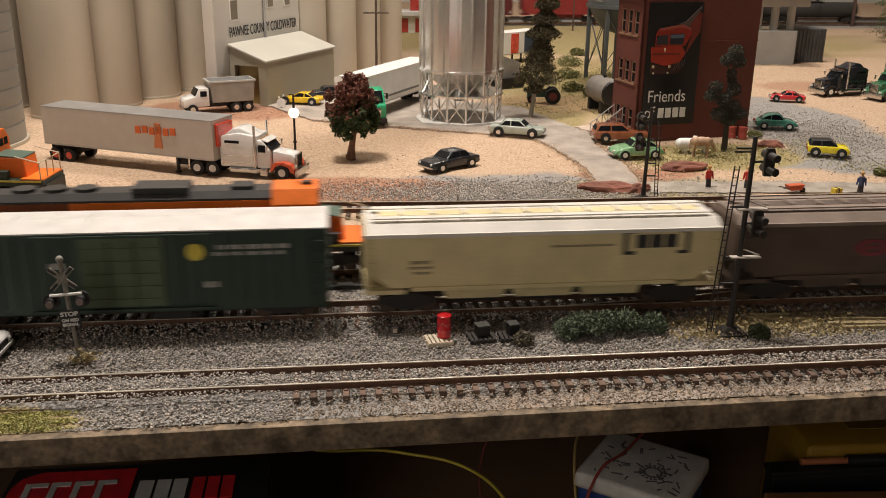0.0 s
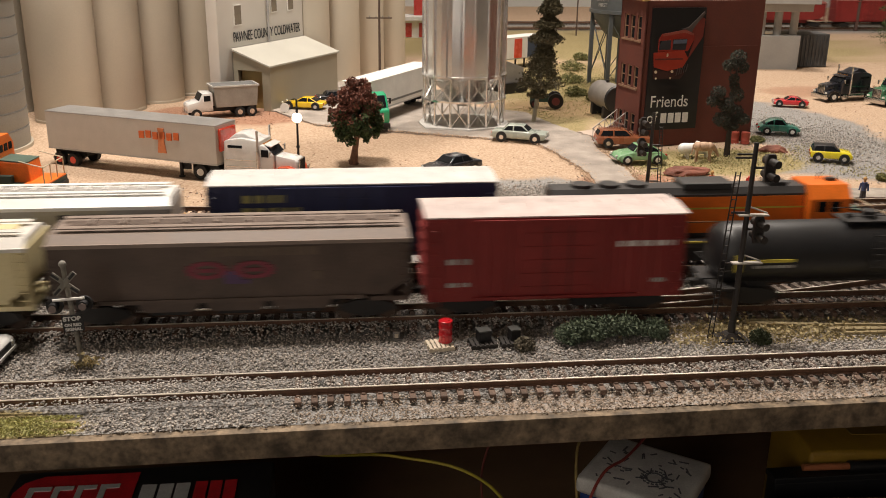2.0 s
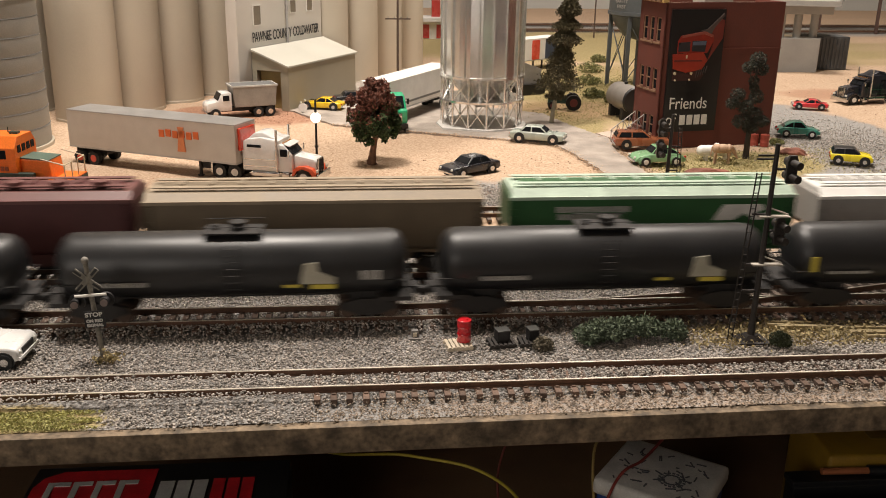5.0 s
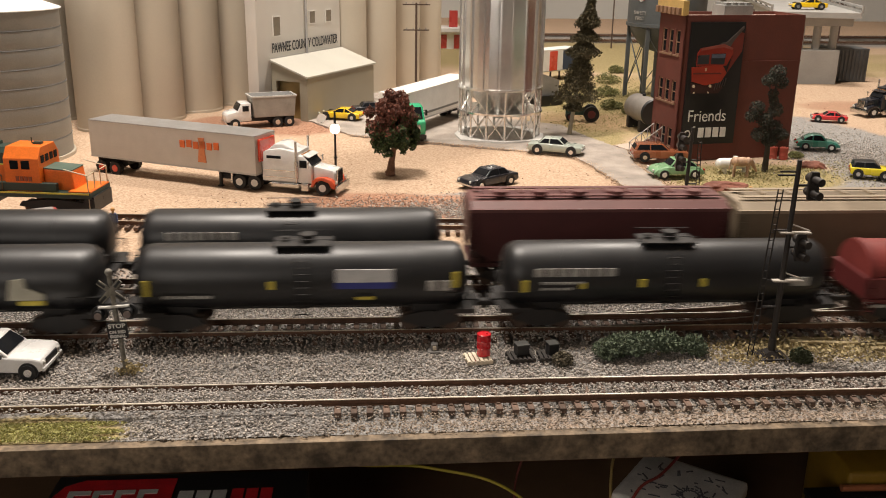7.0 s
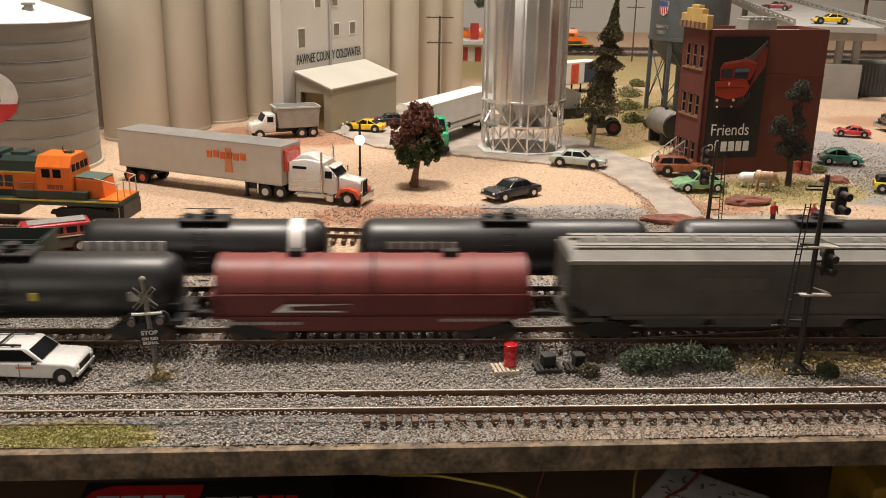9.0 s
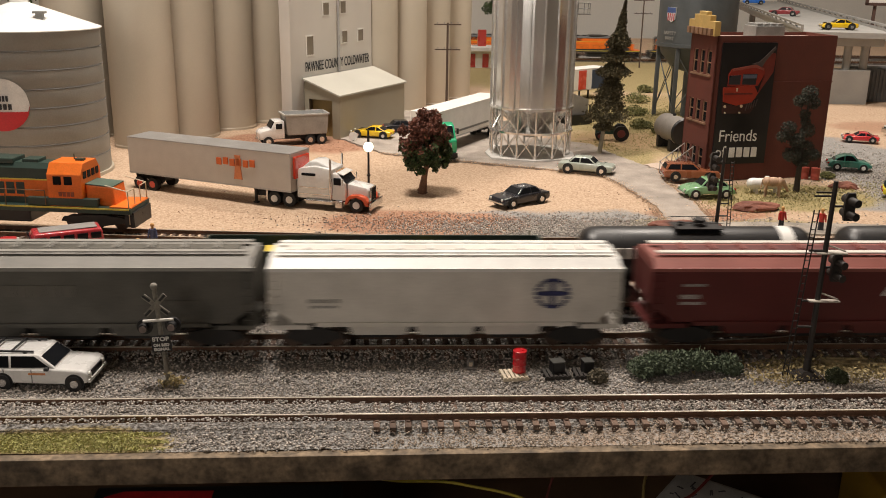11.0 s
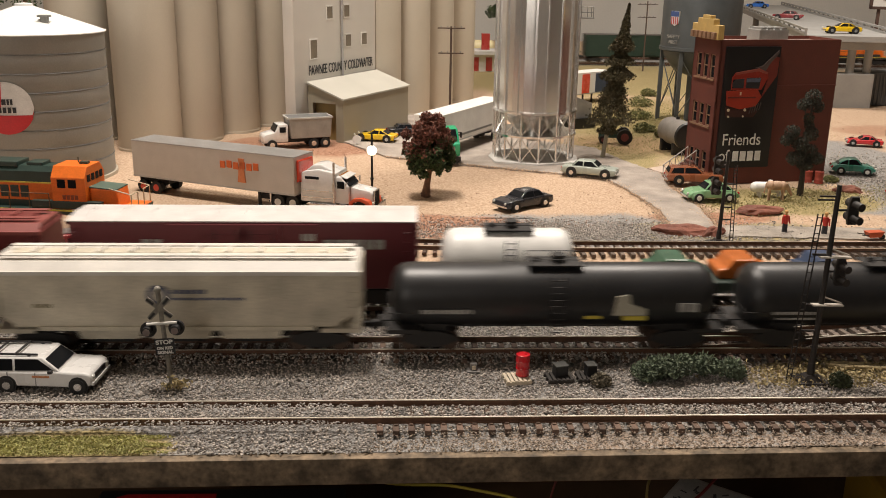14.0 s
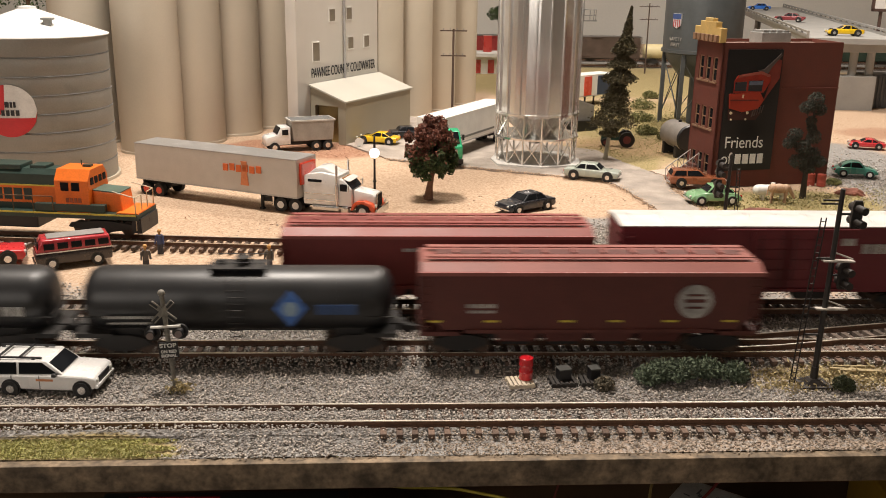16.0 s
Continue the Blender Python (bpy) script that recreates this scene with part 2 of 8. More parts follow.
def soil(x, y):
    """Shares of grey gravel, straw grass and red earth; the rest is sand."""
    w = noise.noise(Vector((x * 14, y * 14, 5))) + 0.5 * noise.noise(Vector((x * 45, y * 45, 9)))
    step = lambda e, s=0.02: 1 / (1 + math.exp(-max(-40, min(40, e / s))))
    grey = step(0.19 - y + 0.015 * w)
    blob = lambda cx, cy, rx, ry: step(1 - math.hypot((x - cx) / rx, (y - cy) / ry) + 0.3 * w, 0.12)
    grey = max(grey, blob(0.1, 0.318, 0.14, 0.05), blob(0.45, 0.40, 0.09, 0.055), blob(0.47, 0.56, 0.07, 0.19), blob(0.21, 0.315, 0.12, 0.045) * 0.8)
    grey = max(grey, 0.8 * step(0.13 - abs(y - 1.68) + 0.03 * w))
    grass = max(blob(0.32, 0.86, 0.16, 0.27), blob(0.33, 0.425, 0.085, 0.05), blob(0.20, 0.62, 0.07, 0.08), 0.7 * blob(0.25, 0.32, 0.1, 0.03),
                blob(-0.145, -0.012, 0.045, 0.014), blob(0.235, 0.058, 0.085, 0.017), blob(0.45, 1.35, 0.6, 0.3) * 0.75)
    red = max(blob(0.0, 0.33, 0.09, 0.035), blob(-0.13, 0.66, 0.10, 0.06), blob(0.24, 0.36, 0.05, 0.02), 0.45 * blob(0.25, 0.70, 0.08, 0.08), 0.35 * blob(0.36, 1.02, 0.14, 0.09), 0.6 * blob(0.60, 0.80, 0.07, 0.05))
    tan = step(0.004 - y + 0.004 * w, 0.004) * step(x + 0.005, 0.02)
    grey *= 1 - 0.45 * tan
    return grey, grass, red, 1


def fore(x, y):
    """Draws the ground's front strip back to the table edge."""
    return y if y > 0.0 else y / 0.021 * -front(x)


rows = [[gm.verts.new((x, fore(x, y), ground_height(x, y))) for x in gx] for y in gy]
for r0, y in zip(rows, gy):
    for v, x in zip(r0, gx):
        v[lay] = soil(x, y)
for a, b in zip(rows, rows[1:]):
    for i in range(len(gx) - 1):
        gm.faces.new((a[i], a[i + 1], b[i + 1], b[i]))
me = bpy.data.meshes.new("ground")
gm.to_mesh(me)
gm.free()
me.shade_smooth()
ground = tagged(new("ground", me), "sandy layout ground with grey gravel and straw grass", "ground", kind="structure")
gmat = bpy.data.materials.new("layout_ground")
gmat.use_nodes = True
n, l = gmat.node_tree.nodes, gmat.node_tree.links
bs = n["Principled BSDF"]
bs.inputs["Roughness"].default_value = 0.95
tc = n.new("ShaderNodeTexCoord")
at = n.new("ShaderNodeAttribute")
at.attribute_name = "soil"
sep = n.new("ShaderNodeSeparateColor")
l.new(at.outputs["Color"], sep.inputs[0])
noi = []
for sc, det in ((35, 8), (500, 6), (1300, 4)):
    q = n.new("ShaderNodeTexNoise")
    q.inputs["Scale"].default_value, q.inputs["Detail"].default_value = sc, det
    l.new(tc.outputs["Object"], q.inputs["Vector"])
    noi.append(q)


def two(lo, hi, fac):
    mx = n.new("ShaderNodeMix")
    mx.data_type = "RGBA"
    mx.inputs[6].default_value, mx.inputs[7].default_value = (*lo, 1), (*hi, 1)
    rg = n.new("ShaderNodeMapRange")
    rg.inputs["From Min"].default_value, rg.inputs["From Max"].default_value = 0.35, 0.65
    l.new(fac, rg.inputs["Value"])
    l.new(rg.outputs[0], mx.inputs[0])
    return mx.outputs[2]


sand = two((0.38, 0.255, 0.165), (0.56, 0.415, 0.295), noi[1].outputs["Fac"])
layers = [two((0.17, 0.158, 0.148), (0.36, 0.345, 0.325), noi[2].outputs["Fac"]), two((0.20, 0.16, 0.06), (0.40, 0.32, 0.16), noi[1].outputs["Fac"]), two((0.24, 0.11, 0.06), (0.45, 0.26, 0.17), noi[1].outputs["Fac"])]
col = sand
for lay_col, ch in zip(layers, sep.outputs[:3]):
    ad = n.new("ShaderNodeMath")
    ad.operation = "ADD"
    l.new(ch, ad.inputs[0])
    half = n.new("ShaderNodeMapRange")
    half.inputs["To Min"].default_value, half.inputs["To Max"].default_value = -0.45, 0.45
    l.new(noi[1].outputs["Fac"], half.inputs["Value"])
    l.new(half.outputs[0], ad.inputs[1])
    st = n.new("ShaderNodeMapRange")
    st.inputs["From Min"].default_value, st.inputs["From Max"].default_value = 0.3, 0.7
    l.new(ad.outputs[0], st.inputs["Value"])
    mx = n.new("ShaderNodeMix")
    mx.data_type = "RGBA"
    l.new(st.outputs[0], mx.inputs[0]), l.new(col, mx.inputs[6]), l.new(lay_col, mx.inputs[7])
    col = mx.outputs[2]
l.new(col, bs.inputs["Base Color"])
bp = n.new("ShaderNodeBump")
bp.inputs["Strength"].default_value, bp.inputs["Distance"].default_value = 0.7, 0.0015
l.new(noi[1].outputs["Fac"], bp.inputs["Height"])
l.new(bp.outputs[0], bs.inputs["Normal"])
me.materials.append(gmat)

# asphalt lanes
ASPHALT = mat("grey_lane_asphalt", (0.33, 0.285, 0.245), 0.9, var=0.26, scale=45, fine=1200, bump=0.4)


def slab(name, pts, material, z0, z1, label, category):
    r_ = np.random.default_rng(len(pts))
    fine_ = []
    for (xa, ya), (xb, yb) in zip(pts, pts[1:] + pts[:1]):
        k_ = max(1, int(math.hypot(xb - xa, yb - ya) / 0.005))
        for q in range(k_):
            fine_.append((xa + (xb - xa) * q / k_ + r_.normal(0, 0.0009), ya + (yb - ya) * q / k_ + r_.normal(0, 0.0009)))
    me = Mesh().prism(fine_, z0, z1, "z", 0.0)
    return solid(name, me, material, Matrix(), label, category, kind="structure", smooth=None)


slab("yard_road", [(-0.1, 0.80), (-0.09, 0.70), (-0.03, 0.60), (0.09, 0.545), (0.18, 0.50), (0.235, 0.535), (0.215, 0.60), (0.20, 0.66), (0.12, 0.72), (0.05, 0.82), (-0.02, 0.92)], ASPHALT, -0.004, 0.0012, "worn grey road across the grain yard", "road")
slab("cross_lane", [(0.175, 0.515), (0.19, 0.46), (0.20, 0.385), (0.195, 0.325), (0.23, 0.325), (0.235, 0.385), (0.232, 0.46), (0.24, 0.535)], ASPHALT, -0.004, 0.0015, "worn grey lane beside the brick building", "road")

slab("siding_lane", [(0.205, 0.331), (0.27, 0.333), (0.34, 0.328), (0.44, 0.316), (0.44, 0.290), (0.36, 0.293), (0.29, 0.298), (0.215, 0.306)], mat("grey_dirt_lane", (0.30, 0.265, 0.225), 0.95, var=0.3, scale=60, fine=1200, bump=0.5), -0.004, 0.0007, "grey dirt lane along the siding", "road")

# ---- tracks ----
rng = np.random.default_rng(4)


def sweep(mesh, path, w, z0, z1, off):
    """A bar of width w along a path of x, y, set off to the side."""
    pts = [Vector((x, y, 0)) for x, y in path]
    prev = None
    for i, p in enumerate(pts):
        d = (pts[min(i + 1, len(pts) - 1)] - pts[max(i - 1, 0)]).normalized()
        s = Vector((-d.y, d.x, 0))
        ring = [mesh.bm.verts.new(p + s * (off + a) + Vector((0, 0, z))) for a, z in ((-w / 2, z0), (w / 2, z0), (w / 2, z1), (-w / 2, z1))]
        if prev:
            for k in range(4):
                mesh.bm.faces.new((prev[k], prev[(k + 1) % 4], ring[(k + 1) % 4], ring[k]))
        else:
            mesh.bm.faces.new(ring[::-1])
        prev = ring
    mesh.bm.faces.new(prev)
    return mesh


def track(name, path, label, ties=None, single=None, z=0.006):
    t = thing(name, Matrix(), label, "railway track", kind="structure")
    for side in (-0.00825, 0.00825):
        part("rail", sweep(sweep(Mesh(), path, 0.0005, z - 0.0022, z - 0.00033, side), path, 0.0012, z - 0.0031, z - 0.0022, side), RAIL, t, smooth=None)
        part("railhead", sweep(Mesh(), path, 0.00075, z - 0.00034, z, side), RAILTOP, t, "worn shiny rail top", smooth=None)
    pts = [Vector((x, y, 0)) for x, y in path]
    dist, made, joined = 0.0, None, Mesh()
    lo, hi = ties or (path[0][0], path[-1][0])
    for p, q in zip(pts, pts[1:]):
        seg = q - p
        L = seg.length
        while dist < L:
            c = p + seg * (dist / L)
            if lo < c.x < hi:
                a = math.degrees(math.atan2(seg.y, seg.x)) + rng.uniform(-1.5, 1.5)
                m = pose(c.x, c.y, z - 0.0043, 0, 0, a) @ pose(0, rng.uniform(-0.0006, 0.0006), 0)
                if single and single[0] < c.x < single[1]:
                    if made is None:
                        tm = Mesh().box(0, 0, 0, 0.0028, 0.0295, 0.0024, 0.0003)
                        for s in (-0.00825, 0.00825):
                            for e in (-0.0016, 0.0016):
                                tm.box(0, s + e, 0.0014, 0.0016, 0.0011, 0.0008)
                        made = tm.data("tie", TIE)
                    ob = new("tie", made)
                    ob.parent = t
                    ob.matrix_local = m
                else:
                    joined.box(0, 0, 0, 0.0028, 0.0295, 0.0024, 0, m)
            dist += 0.0069
        dist -= L
    if joined.bm.verts:
        part("ties", joined, TIES, t, "weathered brown ties", smooth=None)["kind"] = "stuff"
    return t


track("track_front", [(-3.2, TRACKS["A"]), (3.2, TRACKS["A"])], "empty front track with rusty rails in ballast", (-0.03, 0.5), (-0.03, 0.35))
track("track_middle", [(-3.2, TRACKS["B"]), (3.2, TRACKS["B"])], "main track in grey ballast under a freight train", (-0.5, 0.5), (-0.5, 0.5))
track("track_second", [(-3.2, TRACKS["C"]), (3.2, TRACKS["C"])], "second main track in grey ballast", (-0.5, 0.6))
track("track_siding", [(x, track_d(x)) for x in np.arange(-1.0, 0.1, 0.05)] + [(0.1, 0.262), (1.2, 0.262)], "curving siding track with rusty rails", (-0.6, 0.7), (-0.2, 0.05))
track("track_crossover", [(0.10, 0.083), (0.18, 0.092), (0.26, 0.108), (0.34, 0.127), (0.43, 0.141), (0.5, 0.146)], "crossover track between two main tracks", (0.2, 0.45), z=0.0058)
track("track_far", [(-3.2, 1.62), (3.2, 1.62)], "far main track along the room wall", (-0.3, 1.3))
track("track_far", [(-3.2, 1.75), (3.2, 1.75)], "far empty track along the room wall", (-0.3, 1.3))

# ballast stones
STONE = mat("grey_ballast", (0.355, 0.318, 0.283), 0.9, var=0.12, island=0.55, fine=2500, bump=0.0)
TANSTONE = mat("tan_dirt_crumbs", (0.33, 0.268, 0.21), 0.95, var=0.1, island=0.4, bump=0.0)
SANDSTONE = mat("sand_crumbs", (0.50, 0.36, 0.25), 0.95, var=0.1, island=0.35, bump=0.0)


def scatter(n, x0, x1, y0, y1):
    return np.stack([rng.uniform(x0, x1, n), rng.uniform(y0, y1, n)], 1)


def clear(xy, width=0.0009):
    """Leaves the rail heads free."""
    keep = np.ones(len(xy), bool)
    for c in TRACKS.values():
        for s in (-0.00825, 0.00825):
            keep &= np.abs(xy[:, 1] - c - s) > width
    return xy[keep]


xy = clear(scatter(86000, -0.27, 0.30, -0.0235, 0.135))
xy = xy[xy[:, 1] > -0.0182 + 0.0105 * xy[:, 0] - 0.0012 + rng.normal(0, 0.0008, len(xy))]
wob = 0.006 * np.sin(xy[:, 0] * 90) + rng.normal(0, 0.003, len(xy))
tanzone = (xy[:, 1] < -0.004 + wob * 0.4) & (xy[:, 0] > -0.02 + 2 * wob) | (np.abs(xy[:, 1] - 0.061) < 0.009) & (xy[:, 0] > 0.15 + wob * 3)
grassy = (xy[:, 0] < -0.115 + wob) & (xy[:, 1] < -0.004)
g = xy[~tanzone & ~grassy]
bed = np.zeros(len(g))
for c in TRACKS.values():
    bed = np.maximum(bed, (0.0030 if c < 0.05 else 0.0019) * (np.abs(g[:, 1] - c) < 0.0075))
    if c < 0.05:
        bed = np.maximum(bed, 0.0045 * np.clip((0.0175 - np.abs(g[:, 1] - c)) / 0.006, 0, 1) * np.clip((0.0 - g[:, 0]) / 0.05, 0, 1))
    if 0.05 < c < 0.1:
        bed = np.maximum(bed, 0.0036 * np.clip((0.0185 - np.abs(g[:, 1] - c)) / 0.006, 0, 1) * (g[:, 1] < c - 0.007) * np.clip((0.16 - g[:, 0]) / 0.06, 0, 1))
    bed = np.maximum(bed, 0.0012 * np.clip(1 - (np.abs(g[:, 1] - c) - 0.012) / 0.01, 0, 1))
tagged(stones("ballast", g, bed + rng.uniform(-0.0002, 0.0008, len(g)), 0.0004, 0.00098, STONE, rng), "loose grey crushed-stone ballast between the tracks", "ballast", kind="stuff")
b = xy[tanzone]
tagged(stones("dirt_crumbs", b, rng.uniform(-0.0003, 0.0003, len(b)) + 0.0025 * np.clip((0.0185 - np.abs(b[:, 1] - TRACKS["A"])) / 0.006, 0, 1), 0.0003, 0.00075, TANSTONE, rng), "tan dirt and fine gravel along the table edge", "gravel", kind="stuff")
g = scatter(9000, -0.45, 0.6, 0.135, 0.2)
g = g[np.abs(np.abs(g[:, 1] - TRACKS["C"]) - 0.00825) > 0.001]
tagged(stones("ballast", g, rng.uniform(0, 0.0012, len(g)), 0.0006, 0.0013, STONE, rng), "grey crushed-stone ballast round the second track", "ballast", kind="stuff")
g = np.concatenate([rng.normal((0.1, 0.317), (0.07, 0.017), (7000, 2)), rng.normal((0.46, 0.5), (0.04, 0.07), (6000, 2)), rng.normal((0.22, 0.315), (0.06, 0.014), (2500, 2))])
g = g[(np.abs(np.abs(g[:, 1] - 0.262) - 0.00825) > 0.001) & (g[:, 1] > 0.28)]
tagged(stones("gravel", g, rng.uniform(-0.0003, 0.0006, len(g)), 0.0005, 0.0012, STONE, rng), "grey gravel scattered on the sandy yard", "gravel", kind="stuff")
g = np.concatenate([scatter(5200, -0.35, 0.2, 0.2, 0.52), scatter(2000, 0.2, 0.75, 0.28, 0.9)])
g = g[np.abs(np.abs(g[:, 1] - np.array([track_d(x) for x in g[:, 0]])) - 0.00825) > 0.001]
tagged(stones("sand_crumbs", g, rng.uniform(-0.0008, 0.0, len(g)), 0.0002, 0.0006, SANDSTONE, rng), "coarse tan sand crumbs on the yard", "sand", kind="stuff")

lane = np.concatenate([rng.normal((xa + (xb - xa) * f_, ya + (yb - ya) * f_), (0.0035, 0.0035), (34, 2)) for (xa, ya), (xb, yb) in (((-0.03, 0.60), (0.09, 0.545)), ((0.09, 0.545), (0.18, 0.50)), ((0.178, 0.51), (0.192, 0.46)), ((0.192, 0.46), (0.20, 0.385)), ((0.20, 0.385), (0.195, 0.325)), ((0.23, 0.325), (0.235, 0.385)), ((0.235, 0.385), (0.232, 0.46)), ((0.232, 0.46), (0.24, 0.535))) for f_ in np.linspace(0, 1, 12)])
tagged(stones("lane_crumbs", lane, rng.uniform(0.0008, 0.0014, len(lane)), 0.0004, 0.0010, SANDSTONE, rng), "tan sand spilled over the lane's edges", "sand", kind="stuff")
g = np.concatenate([scatter(500, 0.45, 0.95, 0.62, 1.1), rng.normal((0.02, 0.335), (0.06, 0.012), (1500, 2)), rng.normal((-0.12, 0.645), (0.06, 0.02), (500, 2)), scatter(220, -0.25, 0.2, 0.3, 0.47)])
tagged(stones("brown_crumbs", g, rng.uniform(-0.0003, 0.0006, len(g)), 0.0003, 0.0009, mat("brown_crumbs", (0.27, 0.15, 0.10), 0.95, var=0.1, island=0.5, bump=0.0), rng), "reddish brown soil crumbs on the sandy yard", "soil", kind="stuff")

# ---- grain elevator ----
CONCRETE = mat("cream_silo_plastic", (0.475, 0.42, 0.337), 0.5, var=0.05, scale=15, bump=0.05)
HEADWALL = mat("white_headhouse", (0.68, 0.66, 0.62), 0.55, var=0.05, scale=20, bump=0.05)
SHEDWALL = mat("khaki_shed_wall", (0.31, 0.275, 0.205), 0.6, var=0.07, scale=20)
SHEDROOF = mat("pale_shed_roof", (0.43, 0.415, 0.36), 0.55, var=0.06, scale=20)
elev = thing("grain_elevator", Matrix(), "tall cream concrete grain elevator with round silos and white headhouse", "grain elevator")
TH = radians(61.5)
dx, dy = math.cos(TH), math.sin(TH)


def along(u, v):
    """A place u along the headhouse front and v behind it."""
    return -0.1237 + u * dx - v * dy, 0.7067 + u * dy + v * dx


def silo(x, y, r, top=0.55):
    s = Mesh().revolve([(r * 1.012, -0.002), (r * 1.012, 0.002), (r, 0.0025), (r, top), (r * 0.9, top + 0.006)], 48, x, y)
    part("silo", s, CONCRETE, elev)


for k in range(4):
    silo(-0.2896 + k * 0.0678 * math.cos(radians(60.4)), 0.6530 + k * 0.0678 * math.sin(radians(60.4)), 0.0338)
for k in range(4):
    silo(-0.372 + k * 0.0678 * math.cos(radians(60.4)), 0.702 + k * 0.0678 * math.sin(radians(60.4)), 0.0338)
silo(*along(0.1865, 0.014), 0.0305)
for k in range(1, 4):
    silo(-0.0496 + k * 0.0744 * dx, 0.8619 + k * 0.0744 * dy, 0.0371)
hh = pose(*along(0, 0), 0, 0, 0, 61.5)
part("headhouse", Mesh().box(0.066, 0.007, 0.29, 0.179, 0.014, 0.58, 0.0006), HEADWALL, elev, "flat white headhouse wall").matrix_local = hh
for u, z, w, h in ((0.0148, 0.1012, 0.0145, 0.0215), (0.0495, 0.1408, 0.0130, 0.0145), (0.0869, 0.1415, 0.0130, 0.0145), (0.0898, 0.1069, 0.0130, 0.0145), (0.1273, 0.1067, 0.0130, 0.0145), (0.0148, 0.176, 0.0145, 0.0215)):
    wf = Mesh()
    for a, c, e, d in ((-w / 2, 0, 0.001, h), (w / 2, 0, 0.001, h), (0, h / 2, w + 0.001, 0.001), (0, -h / 2, w + 0.001, 0.001)):
        wf.box(a, -0.0004, c, e, 0.0012, d)
    wp = part("window", wf, HEADWALL, elev)
    wp.matrix_local = hh @ pose(u, 0, z)
    part("pane", Mesh().box(0, -0.0003, 0, w, 0.0008, h), mat("dull_pane", (0.20, 0.17, 0.13), 0.35), wp, "dull brown pane")
part("downpipe", Mesh().cyl((0.0748, -0.0015, 0.064), (0.0748, -0.0015, 0.5), 0.0013, n=10), mat("grey_pipe", (0.35, 0.34, 0.33), 0.5), elev, "grey pipe").matrix_local = hh
lettering("PAWNEE COUNTY COLDWATER", 0.0112, LETTER_BLACK, elev, hh @ pose(0.075, -0.001, 0.0725, 90, 0, 0), label="black block lettering", width=0.143, bold=0.0001)
shed = thing("truck_shed", pose(-0.0815, 0.6838, 0, 0, 0, 61.5), "khaki truck dump shed with sloping pale roof beside the elevator", "shed")
W, D = 0.1543, 0.047
for nm, bx in (("front_wall", (W / 2, 0.001, 0.0245, W, 0.002, 0.049)), ("back_wall", (W / 2, D - 0.001, 0.031, W, 0.002, 0.062))):
    part(nm, Mesh().box(*bx), SHEDWALL, shed, smooth=None)
slope = lambda y: 0.0485 + y / D * 0.0165
part("end_wall", Mesh().prism([(0.002, 0.0), (D - 0.002, 0.0), (D - 0.002, slope(D)), (0.002, slope(0))], W - 0.002, W, "x"), SHEDWALL, shed, smooth=None)
for y0, y1, z0 in ((0.002, 0.010, 0.0), (0.010, D - 0.006, 0.043), (D - 0.006, D - 0.002, 0.0)):
    part("door_wall", Mesh().prism([(y0, z0), (y1, z0), (y1, slope(y1)), (y0, slope(y0))], 0.0, 0.002, "x"), SHEDWALL, shed, "end wall with open truck doorway", smooth=None)
part("inner_door", Mesh().box(0.012, D / 2, 0.022, 0.001, D - 0.006, 0.044), mat("ochre_door", (0.34, 0.25, 0.10), 0.6), shed, "ochre roller door")
part("roof", Mesh().prism([(-0.002, 0.0480), (D, 0.0645), (D, 0.0663), (-0.002, 0.0498)], -0.003, W + 0.003, "x"), SHEDROOF, shed, "sloping pale roof", smooth=None)

# ---- steel bins ----
GALV = mat("galvanised_steel", (0.285, 0.285, 0.265), 0.55, 0.2, 0.10, 25, bump=0.05)
SILVER = mat("silver_bin_metal", (0.84, 0.835, 0.82), 0.22, 0.90, 0.03, 20, bump=0.0)
BINROOF = mat("white_bin_roof", (0.72, 0.72, 0.70), 0.5, var=0.04)
gb = thing("grain_bin", pose(-0.3555, 0.512, 0), "corrugated galvanised grain bin with white conical roof", "grain bin")
part("foundation", Mesh().revolve([(0.068, -0.002), (0.068, 0.003), (0.06, 0.003)], 64), CONCRETE, gb)
R = 0.066
z = 0.003
while z < 0.130:
    part("ring", Mesh().revolve([(R - 0.0004, z), (R, z + 0.0008), (R, z + 0.0152), (R - 0.0006, z + 0.0160)], 64), GALV, gb)
    part("hoop", Mesh().revolve([(R - 0.0004, z + 0.0157), (R + 0.0004, z + 0.0160), (R - 0.0004, z + 0.0164)], 64), mat("hoop_steel", (0.16, 0.16, 0.155), 0.6, 0.2), gb)
    z += 0.0162
part("roof", Mesh().revolve([(R + 0.002, 0.1318), (R + 0.002, 0.1326), (0.008, 0.154), (0.0075, 0.1562), (0.0, 0.157)], 48), BINROOF, gb, "white conical roof")
part("vent", Mesh().box(0.028, -0.030, 0.143, 0.006, 0.006, 0.006, 0.0006).box(0.028, -0.030, 0.147, 0.010, 0.008, 0.002, 0.0004), GALV, gb, "small roof vent")


def disc(mesh, x, z, r, y0, y1, n=40):
    return mesh.cyl((x, y0, z), (x, y1, z), r, n=n)



def curved_patch(R, a0, a1, prof):
    """A patch on the bin's round wall; prof gives the lower and upper height at an angle."""
    m = Mesh()
    prev = None
    for i in range(25):
        a = a0 + (a1 - a0) * i / 24
        lo, hi = prof(a)
        pr = [m.bm.verts.new((R * math.sin(a), -R * math.cos(a), h)) for h in (lo, hi)]
        if prev:
            m.bm.faces.new((prev[0], pr[0], pr[1], prev[1]))
        prev = pr
    return m


